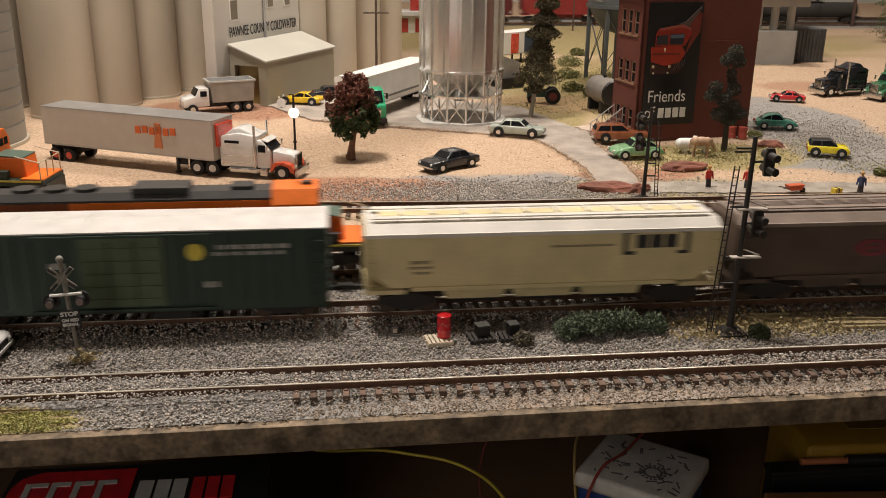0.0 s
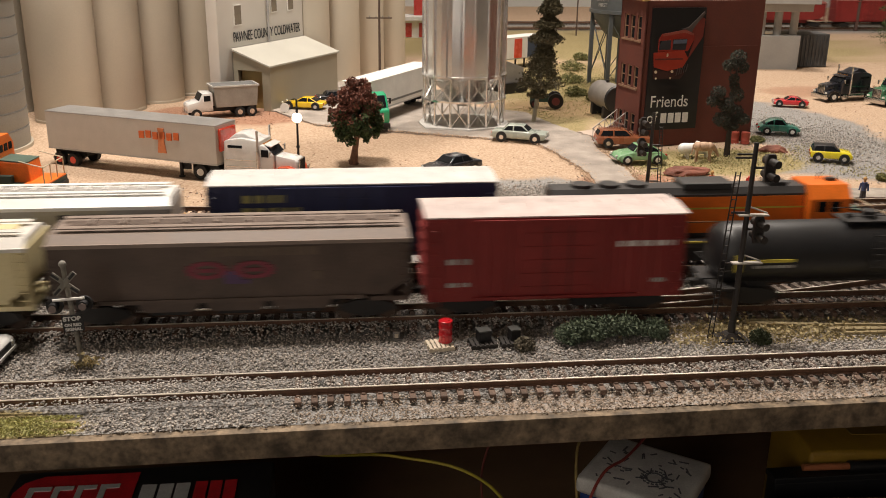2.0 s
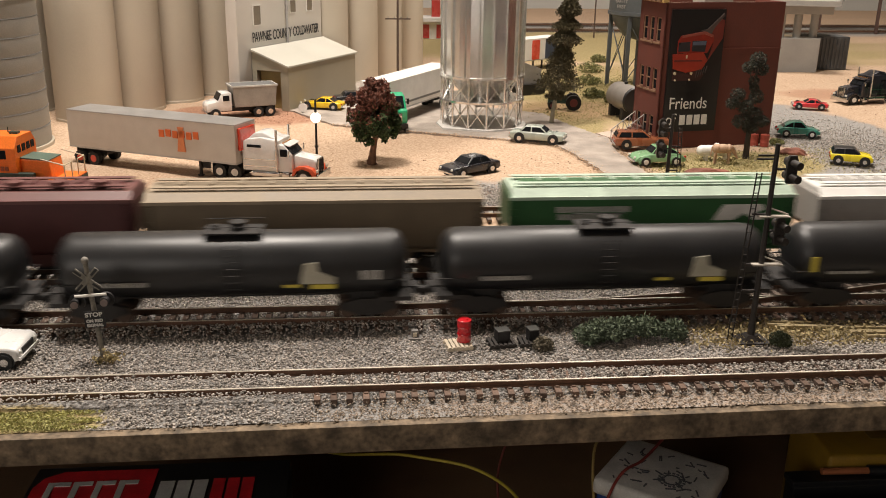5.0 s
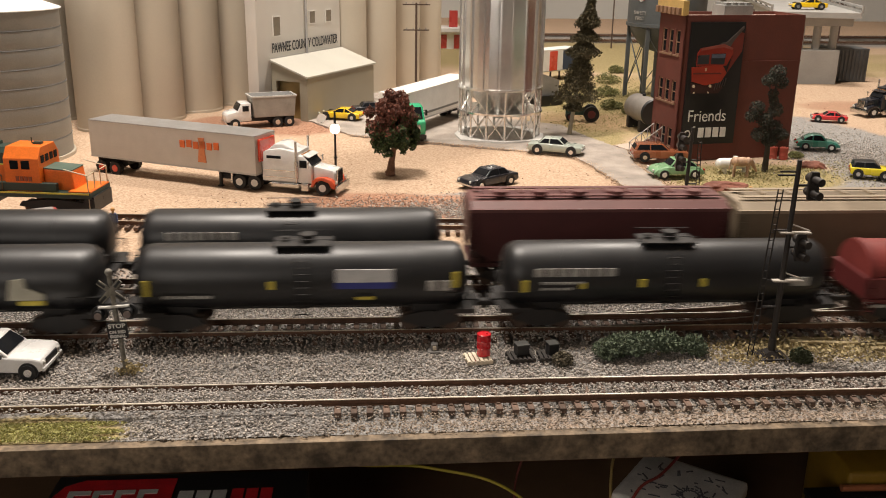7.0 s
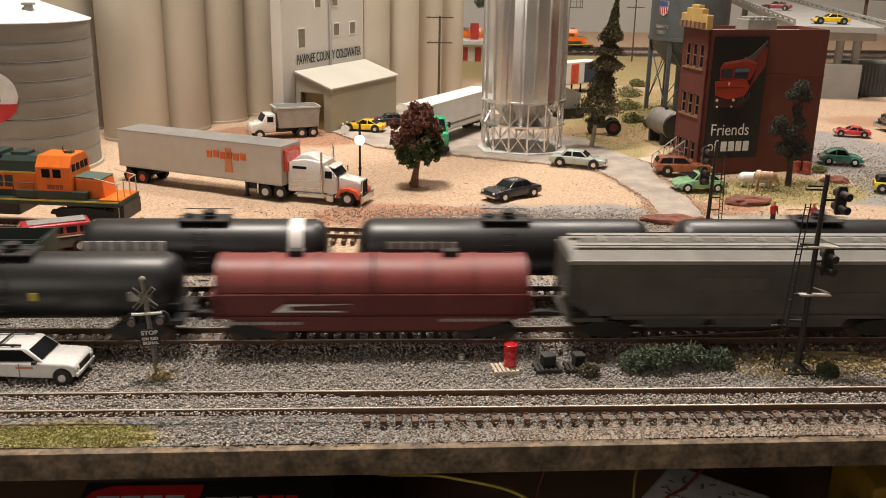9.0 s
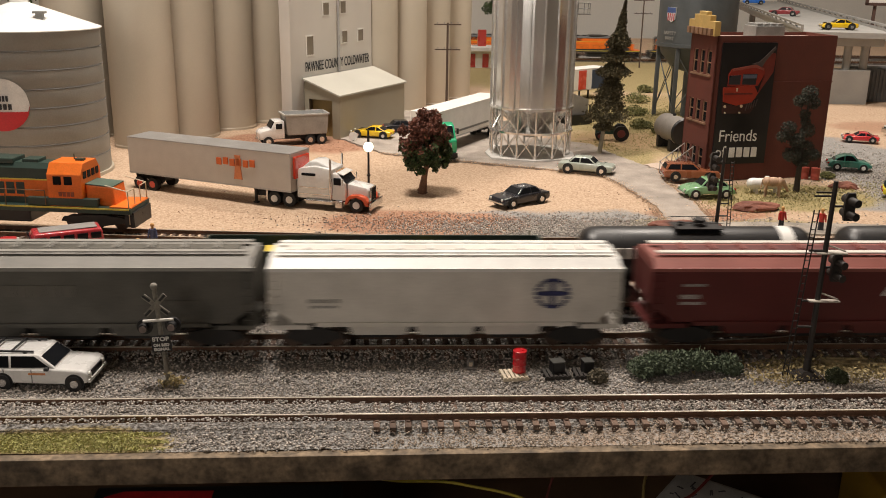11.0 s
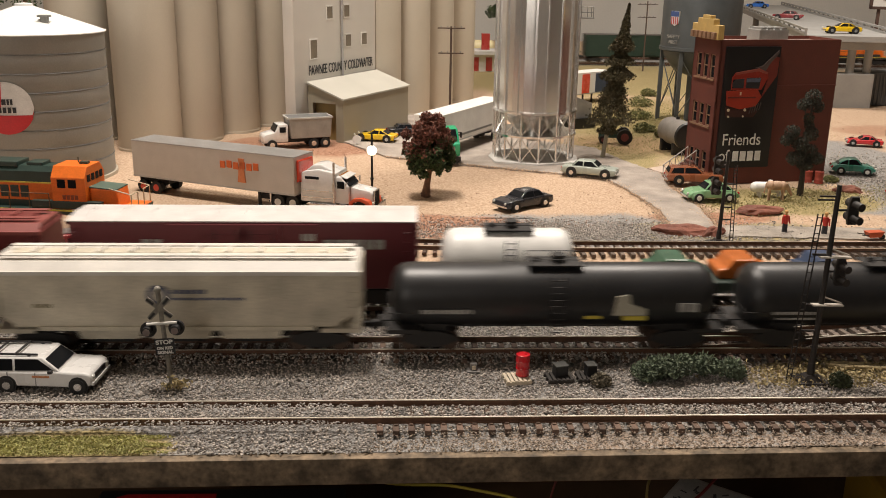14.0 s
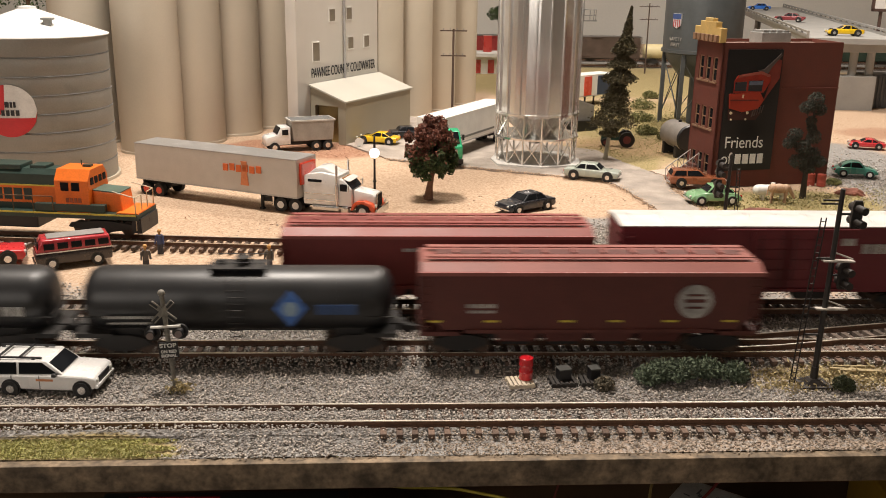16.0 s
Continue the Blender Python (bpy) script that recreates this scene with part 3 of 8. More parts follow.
er = 0.0225
half = er / R
circ = lambda a: math.sqrt(max(0, er * er - (a * R) ** 2))
zc = 0.0715
for nm, prof, mm, off in (("emblem_disc", lambda a: (zc - circ(a), zc + circ(a)), LETTER, 0.0006), ("emblem_base", lambda a: (zc - circ(a), max(zc - circ(a), zc - 0.006)), mat("emblem_red", (0.50, 0.025, 0.03), 0.5), 0.0010),
                          ("emblem_corner", lambda a: (max(zc + 0.006 + a * R * 1.2, zc - circ(a)) if a < -0.05 else zc + circ(a), zc + circ(a)), mat("emblem_red", (0.50, 0.025, 0.03), 0.5), 0.0010)):
    part(nm, curved_patch(R + off, -half, half, prof), mm, gb).matrix_local = pose(0, 0, 0, 0, 0, 1)
bars = Mesh()
for zz, w in ((zc + 0.0055, 0.011), (zc - 0.0015, 0.016)):
    for k in range(4):
        a = (-w / 2 + (k + 0.5) * w / 4) / R + 0.03
        bars.box(0, -(R + 0.0012), zz, w / 4 * 0.7, 0.0004, 0.0048, 0, pose(0, 0, 0, 0, 0, math.degrees(a)))
part("emblem_bars", bars, LETTER_BLACK, gb, "dark bars of a sign").matrix_local = pose(0, 0, 0, 0, 0, 1)

tw = thing("storage_tower", pose(0.123, 0.602, 0), "tall shiny silver storage bin on a lattice steel base", "storage bin")
part("plinth", Mesh().prism([(-0.043, -0.032), (0.0, -0.047), (0.043, -0.032), (0.047, 0.0), (0.035, 0.04), (-0.035, 0.04), (-0.047, 0.0)], -0.002, 0.003, "z", 0.0004), mat("pale_plinth", (0.55, 0.53, 0.50), 0.7), tw, "pale plinth slab")
Rt = 0.042
part("shell", Mesh().revolve([(Rt, 0.053), (Rt, 0.5), (Rt * 0.5, 0.53)], 22), SILVER, tw, "shiny flat-panelled metal shell", smooth=None)
part("cone_floor", Mesh().revolve([(0.008, 0.02), (Rt - 0.002, 0.053), (Rt - 0.002, 0.0535)], 48), SILVER, tw)
for k in range(18):
    a = 2 * math.pi * k / 18
    part("stiffener", Mesh().box(0, -(Rt + 0.0006), 0.275, 0.0016, 0.0018, 0.45), SILVER, tw, smooth=None).matrix_local = pose(0, 0, 0, 0, 0, math.degrees(a) + 7)
for z0 in (0.053, 0.029):
    part("ring_beam", Mesh().revolve([(Rt + 0.0006, z0 - 0.001), (Rt + 0.0022, z0 - 0.001), (Rt + 0.0022, z0 + 0.001), (Rt + 0.0006, z0 + 0.001)], 48), SILVER, tw)
NL = 14
ring = lambda k: (Rt * math.sin(2 * math.pi * k / NL), -Rt * math.cos(2 * math.pi * k / NL))
for k in range(NL):
    a, b = ring(k), ring(k + 1)
    part("leg", Mesh().cyl((*a, 0.003), (*a, 0.053), 0.0011, n=8), SILVER, tw)
    br = Mesh()
    for z0, z1 in ((0.003, 0.028), (0.03, 0.052)):
        br.cyl((*a, z0), (*b, z1), 0.0005, n=6).cyl((*b, z0), (*a, z1), 0.0005, n=6)
    part("brace", br, SILVER, tw)
land = Mesh().box(0, 0, 0, 0.014, 0.012, 0.001)
for a, b in ((-0.006, -0.005), (0.006, -0.005), (0.006, 0.005), (0, -0.005)):
    land.cyl((a, b, 0), (a, b, 0.011), 0.0004, n=6)
for zz in (0.0055, 0.011):
    land.cyl((-0.006, -0.005, zz), (0.006, -0.005, zz), 0.0004, n=6).cyl((0.006, -0.005, zz), (0.006, 0.005, zz), 0.0004, n=6)
part("landing", land, GALV, tw, "small railed landing").matrix_local = pose(0.048, -0.006, 0.146)

# ---- brick building ----
BRICK = mat("dark_red_brick", (0.115, 0.030, 0.020), 0.7, var=0.12, scale=60, fine=700, bump=0.2)
POSTER = mat("black_poster", (0.008, 0.008, 0.009), 0.35, var=0.1)
BM = pose(0.2725, 0.480, 0, 0, 0, 10)
bd = thing("brick_building", BM, "three-storey dark red brick building with a poster on its side", "building")
BW, BD, BH = 0.1225, 0.050, 0.134
side = Mesh().box(BW / 2, 0.001, BH / 2, BW, 0.002, BH)
part("side_wall", side, BRICK, bd, smooth=None)
part("far_wall", Mesh().box(BW / 2, BD - 0.001, BH / 2, BW, 0.002, BH), BRICK, bd, smooth=None)
part("rear_wall", Mesh().box(BW - 0.001, BD / 2, BH / 2, 0.002, BD - 0.004, BH), BRICK, bd, smooth=None)
part("belt_course", Mesh().box(BW / 2 + 0.03, -0.0006, 0.092, BW - 0.06, 0.0014, 0.0012), BRICK, bd, smooth=None)
front = Mesh()
ys = [0.0]
for v in (0.008, 0.021, 0.034):
    ys += [v, v + 0.0085]
ys.append(BD)
zs = [0.0, 0.012, 0.030, 0.054, 0.074, 0.098, 0.120, BH]
for i in range(len(ys) - 1):
    for j in range(len(zs) - 1):
        if not (i % 2 and j % 2):
            front.box(0.001, (ys[i] + ys[i + 1]) / 2, (zs[j] + zs[j + 1]) / 2, 0.002, ys[i + 1] - ys[i], zs[j + 1] - zs[j])
bmesh.ops.remove_doubles(front.bm, verts=front.bm.verts, dist=1e-5)
part("front_wall", front, BRICK, bd, "brick front with three rows of windows", smooth=None)
CREAM = mat("cream_trim", (0.24, 0.14, 0.085), 0.6)
for i in (1, 3, 5):
    for j in (1, 3, 5):
        y0, y1, z0, z1 = ys[i], ys[i + 1], zs[j], zs[j + 1]
        fr = Mesh()
        for a, b, c, d in (((y0 + y1) / 2, z1 - 0.0005, y1 - y0, 0.001), ((y0 + y1) / 2, z0 + 0.0005, y1 - y0, 0.001), ((y0 + y1) / 2, (z0 + z1) / 2, y1 - y0, 0.0008), (y0 + 0.0005, (z0 + z1) / 2, 0.001, z1 - z0), (y1 - 0.0005, (z0 + z1) / 2, 0.001, z1 - z0)):
            fr.box(0.0012, a, b, 0.001, c, d)
        w = part("window", fr, CREAM, bd, smooth=None)
        part("pane", Mesh().box(0.0018, (y0 + y1) / 2, (z0 + z1) / 2, 0.0006, y1 - y0, z1 - z0), GLASS, w, smooth=None)
        part("sill", Mesh().box(-0.0005, (y0 + y1) / 2, z0 - 0.001, 0.002, y1 - y0 + 0.003, 0.0016), CREAM, w, smooth=None)
part("cornice", Mesh().box(-0.001, BD / 2, BH + 0.006, 0.006, BD, 0.013, 0.0005).box(-0.001, BD / 2, BH + 0.0145, 0.006, BD * 0.6, 0.006, 0.0005).box(-0.001, BD / 2, BH + 0.0185, 0.005, BD * 0.3, 0.004, 0.0005), mat("gold_cornice", (0.52, 0.36, 0.13), 0.5), bd, "yellow stepped cornice", smooth=None)
for k in range(6):
    part("bracket", Mesh().box(-0.005, 0.005 + k * 0.0080, BH + 0.003, 0.004, 0.005, 0.006, 0.0004), CREAM, bd, smooth=None)
part("roof_deck", Mesh().box(BW / 2, BD / 2, BH - 0.004, BW - 0.004, BD - 0.004, 0.002), mat("pink_roof", (0.45, 0.33, 0.27), 0.8), bd, "pale roof deck", smooth=None)
sk = Mesh().box(0.06, 0.024, BH + 0.002, 0.03, 0.022, 0.012, 0.0006)
for k in range(4):
    sk.box(0.0495 + k * 0.007, 0.024, BH + 0.0085, 0.005, 0.02, 0.003)
part("roof_unit", sk, mat("grey_roof_unit", (0.25, 0.25, 0.24), 0.6), bd, "grey roof cooling unit", smooth=None)
pst = part("poster", Mesh().box(0.0365, -0.0012, 0.072, 0.063, 0.0016, 0.112), POSTER, bd, "black poster with a red locomotive drawing", smooth=None)
pst.matrix_local = Matrix.Translation((0.0007, 0, 0)) @ Matrix.Diagonal((0.87, 1, 1, 1))
red = mat("poster_red", (0.27, 0.024, 0.012), 0.4)
dull = mat("poster_grey", (0.075, 0.06, 0.055), 0.5)
def flat_shape(nm, pts, m, y=-0.0026):
    part(nm, Mesh().prism(pts, y, y + 0.0009), m, pst, smooth=None)


flat_shape("poster_train", [(0.0505, 0.0813), (0.0563, 0.1000), (0.0552, 0.1047), (0.0480, 0.1085), (0.0640, 0.1190), (0.0672, 0.1180), (0.0665, 0.1019)], mat("poster_mid_red", (0.16, 0.022, 0.014), 0.5), -0.0024)
flat_shape("poster_roof_line", [(0.0400, 0.1090), (0.0480, 0.1105), (0.0655, 0.1245), (0.0665, 0.1225), (0.0560, 0.1120), (0.0520, 0.1060)], dull, -0.0027)
flat_shape("poster_cab", [(0.0143, 0.0888), (0.0493, 0.0888), (0.0563, 0.1000), (0.0552, 0.1047), (0.0447, 0.1084), (0.0178, 0.1047), (0.0143, 0.1000)], red, -0.0027)
flat_shape("poster_nose", [(0.0092, 0.0879), (0.0447, 0.0897), (0.0505, 0.0823), (0.0447, 0.0739), (0.0260, 0.0711), (0.0108, 0.0748)], mat("poster_nose_red", (0.33, 0.032, 0.014), 0.4), -0.0030)
flat_shape("poster_windscreen", [(0.0150, 0.0905), (0.0283, 0.0905), (0.0283, 0.0992), (0.0150, 0.0985)], mat("poster_glass", (0.03, 0.03, 0.035), 0.3), -0.0030)
flat_shape("poster_windscreen", [(0.0307, 0.0905), (0.0465, 0.0900), (0.0475, 0.1000), (0.0307, 0.0998)], mat("poster_glass", (0, 0, 0)), -0.0030)
flat_shape("poster_sky_reflection", [(0.0312, 0.0960), (0.0465, 0.0960), (0.0470, 0.0994), (0.0312, 0.0992)], mat("poster_blue_grey", (0.10, 0.12, 0.17), 0.4), -0.0033)
flat_shape("poster_cab_roof", [(0.0178, 0.1047), (0.0447, 0.1084), (0.0552, 0.1047), (0.0540, 0.1030), (0.0440, 0.1058), (0.0185, 0.1026)], mat("poster_pink", (0.28, 0.07, 0.05), 0.5), -0.0031)
flat_shape("poster_nose_band", [(0.0110, 0.0815), (0.0440, 0.0812), (0.0440, 0.0826), (0.0110, 0.0828)], mat("poster_dark_red", (0.12, 0.02, 0.015), 0.5), -0.0033)
flat_shape("poster_number_plate", [(0.0245, 0.0842), (0.0262, 0.0842), (0.0262, 0.0872), (0.0245, 0.0872)], mat("poster_cream", (0.6, 0.5, 0.35), 0.5), -0.0034)
flat_shape("poster_pilot", [(0.0100, 0.0735), (0.0260, 0.0705), (0.0440, 0.0728), (0.0480, 0.0690), (0.0430, 0.0635), (0.0110, 0.0640)], mat("poster_black_red", (0.045, 0.014, 0.012), 0.5), -0.0026)
for k in range(5):
    flat_shape("poster_step", [(0.0375 + k * 0.0028, 0.0665 + k * 0.0009), (0.0382 + k * 0.0028, 0.0665 + k * 0.0009), (0.0400 + k * 0.0028, 0.0735 + k * 0.0009), (0.0393 + k * 0.0028, 0.0735 + k * 0.0009)], dull, -0.0031)
for u, z in ((0.0132, 0.0705), (0.0325, 0.0705), (0.0140, 0.0645), (0.0310, 0.0645)):
    part("poster_headlight", disc(Mesh(), u, z, 0.0014 if z > 0.07 else 0.0009, -0.0034, -0.0024, 12), mat("poster_cream", (0, 0, 0)), pst, smooth=None)
SERIF = mat("poster_white", (0.72, 0.71, 0.68), 0.5)
lettering("Friends", 0.0112, SERIF, pst, pose(0.033, -0.0021, 0.0375, 90, 0, 0), label="white poster words")
lettering("of", 0.0112, SERIF, pst, pose(0.0135, -0.0021, 0.0225, 90, 0, 0), label="white poster words")
pbm = Mesh()
for k in range(4):
    pbm.box(0.0275 + k * 0.0088, -0.0022, 0.0270, 0.0066, 0.0006, 0.0092)
part("poster_bars", pbm, SERIF, pst, "white bars of a sign", smooth=None)
st = Mesh()
for k in range(6):
    st.box(-0.006 - k * 0.0042, 0.026, (0.018 - k * 0.003) / 2, 0.0042, 0.018, 0.018 - k * 0.003)
part("stair", st, mat("brown_stair", (0.14, 0.06, 0.045), 0.7), bd, "brown front steps", smooth=None)
rl = Mesh()
for yv in (0.017, 0.035):
    rl.cyl((-0.005, yv, 0.030), (-0.030, yv, 0.012), 0.0005, n=6)
    for k in range(5):
        x = -0.005 - k * 0.006
        rl.cyl((x, yv, 0.016 - k * 0.0036), (x, yv, 0.030 - k * 0.0043), 0.0004, n=6)
        if k < 4:
            rl.cyl((x, yv, 0.016 - k * 0.0036), (x - 0.006, yv, 0.0257 - k * 0.0043), 0.0003, n=6)
part("stair_rail", rl, mat("grey_rail", (0.35, 0.33, 0.31), 0.5), bd, "grey lattice handrail")
slab("walkway", [(0.232, 0.545), (0.27, 0.468), (0.285, 0.47), (0.262, 0.56)], mat("pink_path", (0.48, 0.38, 0.31), 0.85), -0.003, 0.002, "pale path along the brick building", "pavement")

# ---- water tower ----
WTM = mat("grey_water_tank", (0.085, 0.095, 0.10), 0.5, 0.2, 0.12)
wt = thing("water_tower", pose(0.378, 0.872, 0), "dark grey steel water tower on tall legs", "water tower")
part("tank", Mesh().revolve([(0.0, 0.085), (0.045, 0.092), (0.052, 0.094), (0.052, 0.098), (0.0505, 0.0985), (0.0505, 0.165), (0.045, 0.18), (0, 0.19)], 48), WTM, wt)
part("bowl", Mesh().revolve([(0.012, 0.06), (0.03, 0.066), (0.045, 0.085), (0.047, 0.0935)], 40), WTM, wt)
part("riser", Mesh().cyl((0, 0, 0), (0, 0, 0.07), 0.012, n=24), WTM, wt)
for a in range(45, 405, 60):
    cx, cy = 0.047 * math.cos(radians(a)), 0.047 * math.sin(radians(a))
    part("leg", Mesh().box(cx, cy, 0.048, 0.005, 0.005, 0.1, 0.0004), WTM, wt)
    c2 = (0.047 * math.cos(radians(a + 60)), 0.047 * math.sin(radians(a + 60)))
    part("brace", Mesh().cyl((cx, cy, 0.01), (*c2, 0.085), 0.0006, n=6).cyl((*c2, 0.01), (cx, cy, 0.085), 0.0006, n=6), WTM, wt)
bad = thing("shield_sign", pose(0.378, 0.872, 0, 0, 0, -58), "small red, white and blue shield on the water tank", "sign")
part("shield", Mesh().prism([(-0.007, 0.137), (-0.006, 0.129), (0, 0.1255), (0.006, 0.129), (0.007, 0.137), (0.007, 0.144), (-0.007, 0.144)], -0.0518, -0.0496), mat("shield_white", (0.6, 0.6, 0.62), 0.5), bad, smooth=None)
part("shield_top", Mesh().box(0, -0.0519, 0.1405, 0.0135, 0.0006, 0.0065), mat("shield_blue", (0.05, 0.09, 0.25), 0.5), bad, smooth=None)
sb = Mesh()
for k in range(4):
    sb.box(-0.0048 + k * 0.0032, -0.052, 0.132, 0.0014, 0.0006, 0.009)
part("shield_stripes", sb, mat("shield_red", (0.4, 0.04, 0.04), 0.5), bad, smooth=None)
lettering("SAFETY", 0.0045, LETTER_OLD, bad, pose(0.0, -0.0517, 0.110, 90, 0, 0), label="faded white words")
lettering("FIRST", 0.0045, LETTER_OLD, bad, pose(0.0, -0.0517, 0.103, 90, 0, 0), label="faded white words")

# ---- concrete ramp bridge ----
GREYC = mat("grey_bridge_concrete", (0.34, 0.335, 0.32), 0.75, var=0.1, scale=30)
br = thing("ramp_bridge", Matrix(), "grey concrete road ramp on columns and a pier wall", "bridge")
part("pier_wall", Mesh().box(0.64, 1.02, 0.024, 0.10, 0.03, 0.052, 0.001), GREYC, br, smooth=None)
for x in (0.605, 0.632, 0.658, 0.684):
    part("column", Mesh().cyl((x, 1.02, 0.05), (x, 1.02, 0.085), 0.006, n=20), GREYC, br)
part("cap_beam", Mesh().box(0.645, 1.02, 0.0915, 0.12, 0.03, 0.013, 0.001), GREYC, br, smooth=None)
deck = Mesh().prism([(0.70, 0.975), (0.575, 1.0), (0.92, 2.32), (1.06, 2.30)], 0.098, 0.106, "z")
part("deck", deck, GREYC, br, "flat concrete road deck", smooth=None)
for a, b in (((0.70, 0.975), (1.06, 2.30)), ((0.575, 1.0), (0.92, 2.32))):
    bar = Mesh()
    sweep(bar, [a, b], 0.003, 0.106, 0.110, 0)
    sweep(bar, [a, b], 0.003, 0.113, 0.116, 0)
    for k in range(24):
        f = k / 23
        bar.box(a[0] + (b[0] - a[0]) * f, a[1] + (b[1] - a[1]) * f, 0.111, 0.003, 0.003, 0.01)
    part("parapet", bar, GREYC, br, smooth=None)
for x, y in ((0.70, 1.40), (0.76, 1.39), (0.84, 1.9), (0.91, 1.89)):
    part("column", Mesh().cyl((x, y, -0.002), (x, y, 0.099), 0.007, n=16), GREYC, br)
crate = solid("steel_container", Mesh().box(0.715, 1.055, 0.025, 0.07, 0.05, 0.05, 0.001), mat("dark_container", (0.09, 0.095, 0.10), 0.6), Matrix(), "dark grey ribbed steel container on sand", "container")
for k in range(12):
    part("rib", Mesh().box(0.684 + k * 0.0058, 1.0295, 0.025, 0.002, 0.002, 0.046), mat("dark_container", (0, 0, 0)), crate, smooth=None)

# ---- railway cars ----
def wheels_and_trucks(car, L, axles=2):
    for sx in (-1, 1):
        x = sx * (L / 2 - 0.0215)
        t = Mesh()
        span = 0.0105 * (axles - 1)
        for sy in (-1, 1):
            y = sy * 0.0125
            t.prism([(x - span - 0.004, 0.0065), (x - span - 0.002, 0.0095), (x - 0.004, 0.0115), (x + 0.004, 0.0115), (x + span + 0.002, 0.0095), (x + span + 0.004, 0.0065), (x + 0.004, 0.003), (x - 0.004, 0.003)], y - 0.001, y + 0.001)
        t.box(x, 0, 0.0085, 0.007, 0.025, 0.004)
        tr = part("truck", t, DARK, car, "dark cast truck frame", smooth=None)
        for k in range(axles):
            ax = x + (k - (axles - 1) / 2) * 0.021 * (1 if axles == 2 else 0.85)
            w = Mesh().cyl((ax, -0.0105, 0.0052), (ax, 0.0105, 0.0052), 0.0012, n=8)
            for sy in (-1, 1):
                w.cyl((ax, sy * 0.0072, 0.0052), (ax, sy * 0.0098, 0.0052), 0.0052, n=20)
            part("wheelset", w, STEELW, tr, "brown steel wheelset")
    for sx in (-1, 1):
        x = sx * (L / 2 + 0.0035)
        part("coupler", Mesh().box(x, 0, 0.0105, 0.010, 0.0022, 0.0022).box(x + sx * 0.003, 0, 0.0105, 0.0035, 0.0042, 0.0042, 0.0006), DARK, car, "dark knuckle coupler", smooth=None)


def ladder(car, x, y, z0, z1, material, w=0.0045, n=7):
    m = Mesh()
    for a in (-w / 2, w / 2):
        m.cyl((x + a, y, z0), (x + a, y, z1), 0.0003, n=6)
    for k in range(n):
        z = z0 + (k + 0.5) * (z1 - z0) / n
        m.cyl((x - w / 2, y, z), (x + w / 2, y, z), 0.0003, n=6)
    return part("ladder", m, material, car)


def panels(car, bars, material, name="lettering", y=-0.0178, label=""):
    m = Mesh()
    for x, z, w, h in bars:
        m.box(x, y, z, w, 0.0005, h)
    return part(name, m, material, car, label, smooth=None)


def words(x, z, w, h, n, gap=0.25):
    """Bars in place of letters that cannot be read."""
    s = w / n
    return [(x - w / 2 + (k + 0.5) * s, z, s * (1 - gap), h) for k in range(n)]


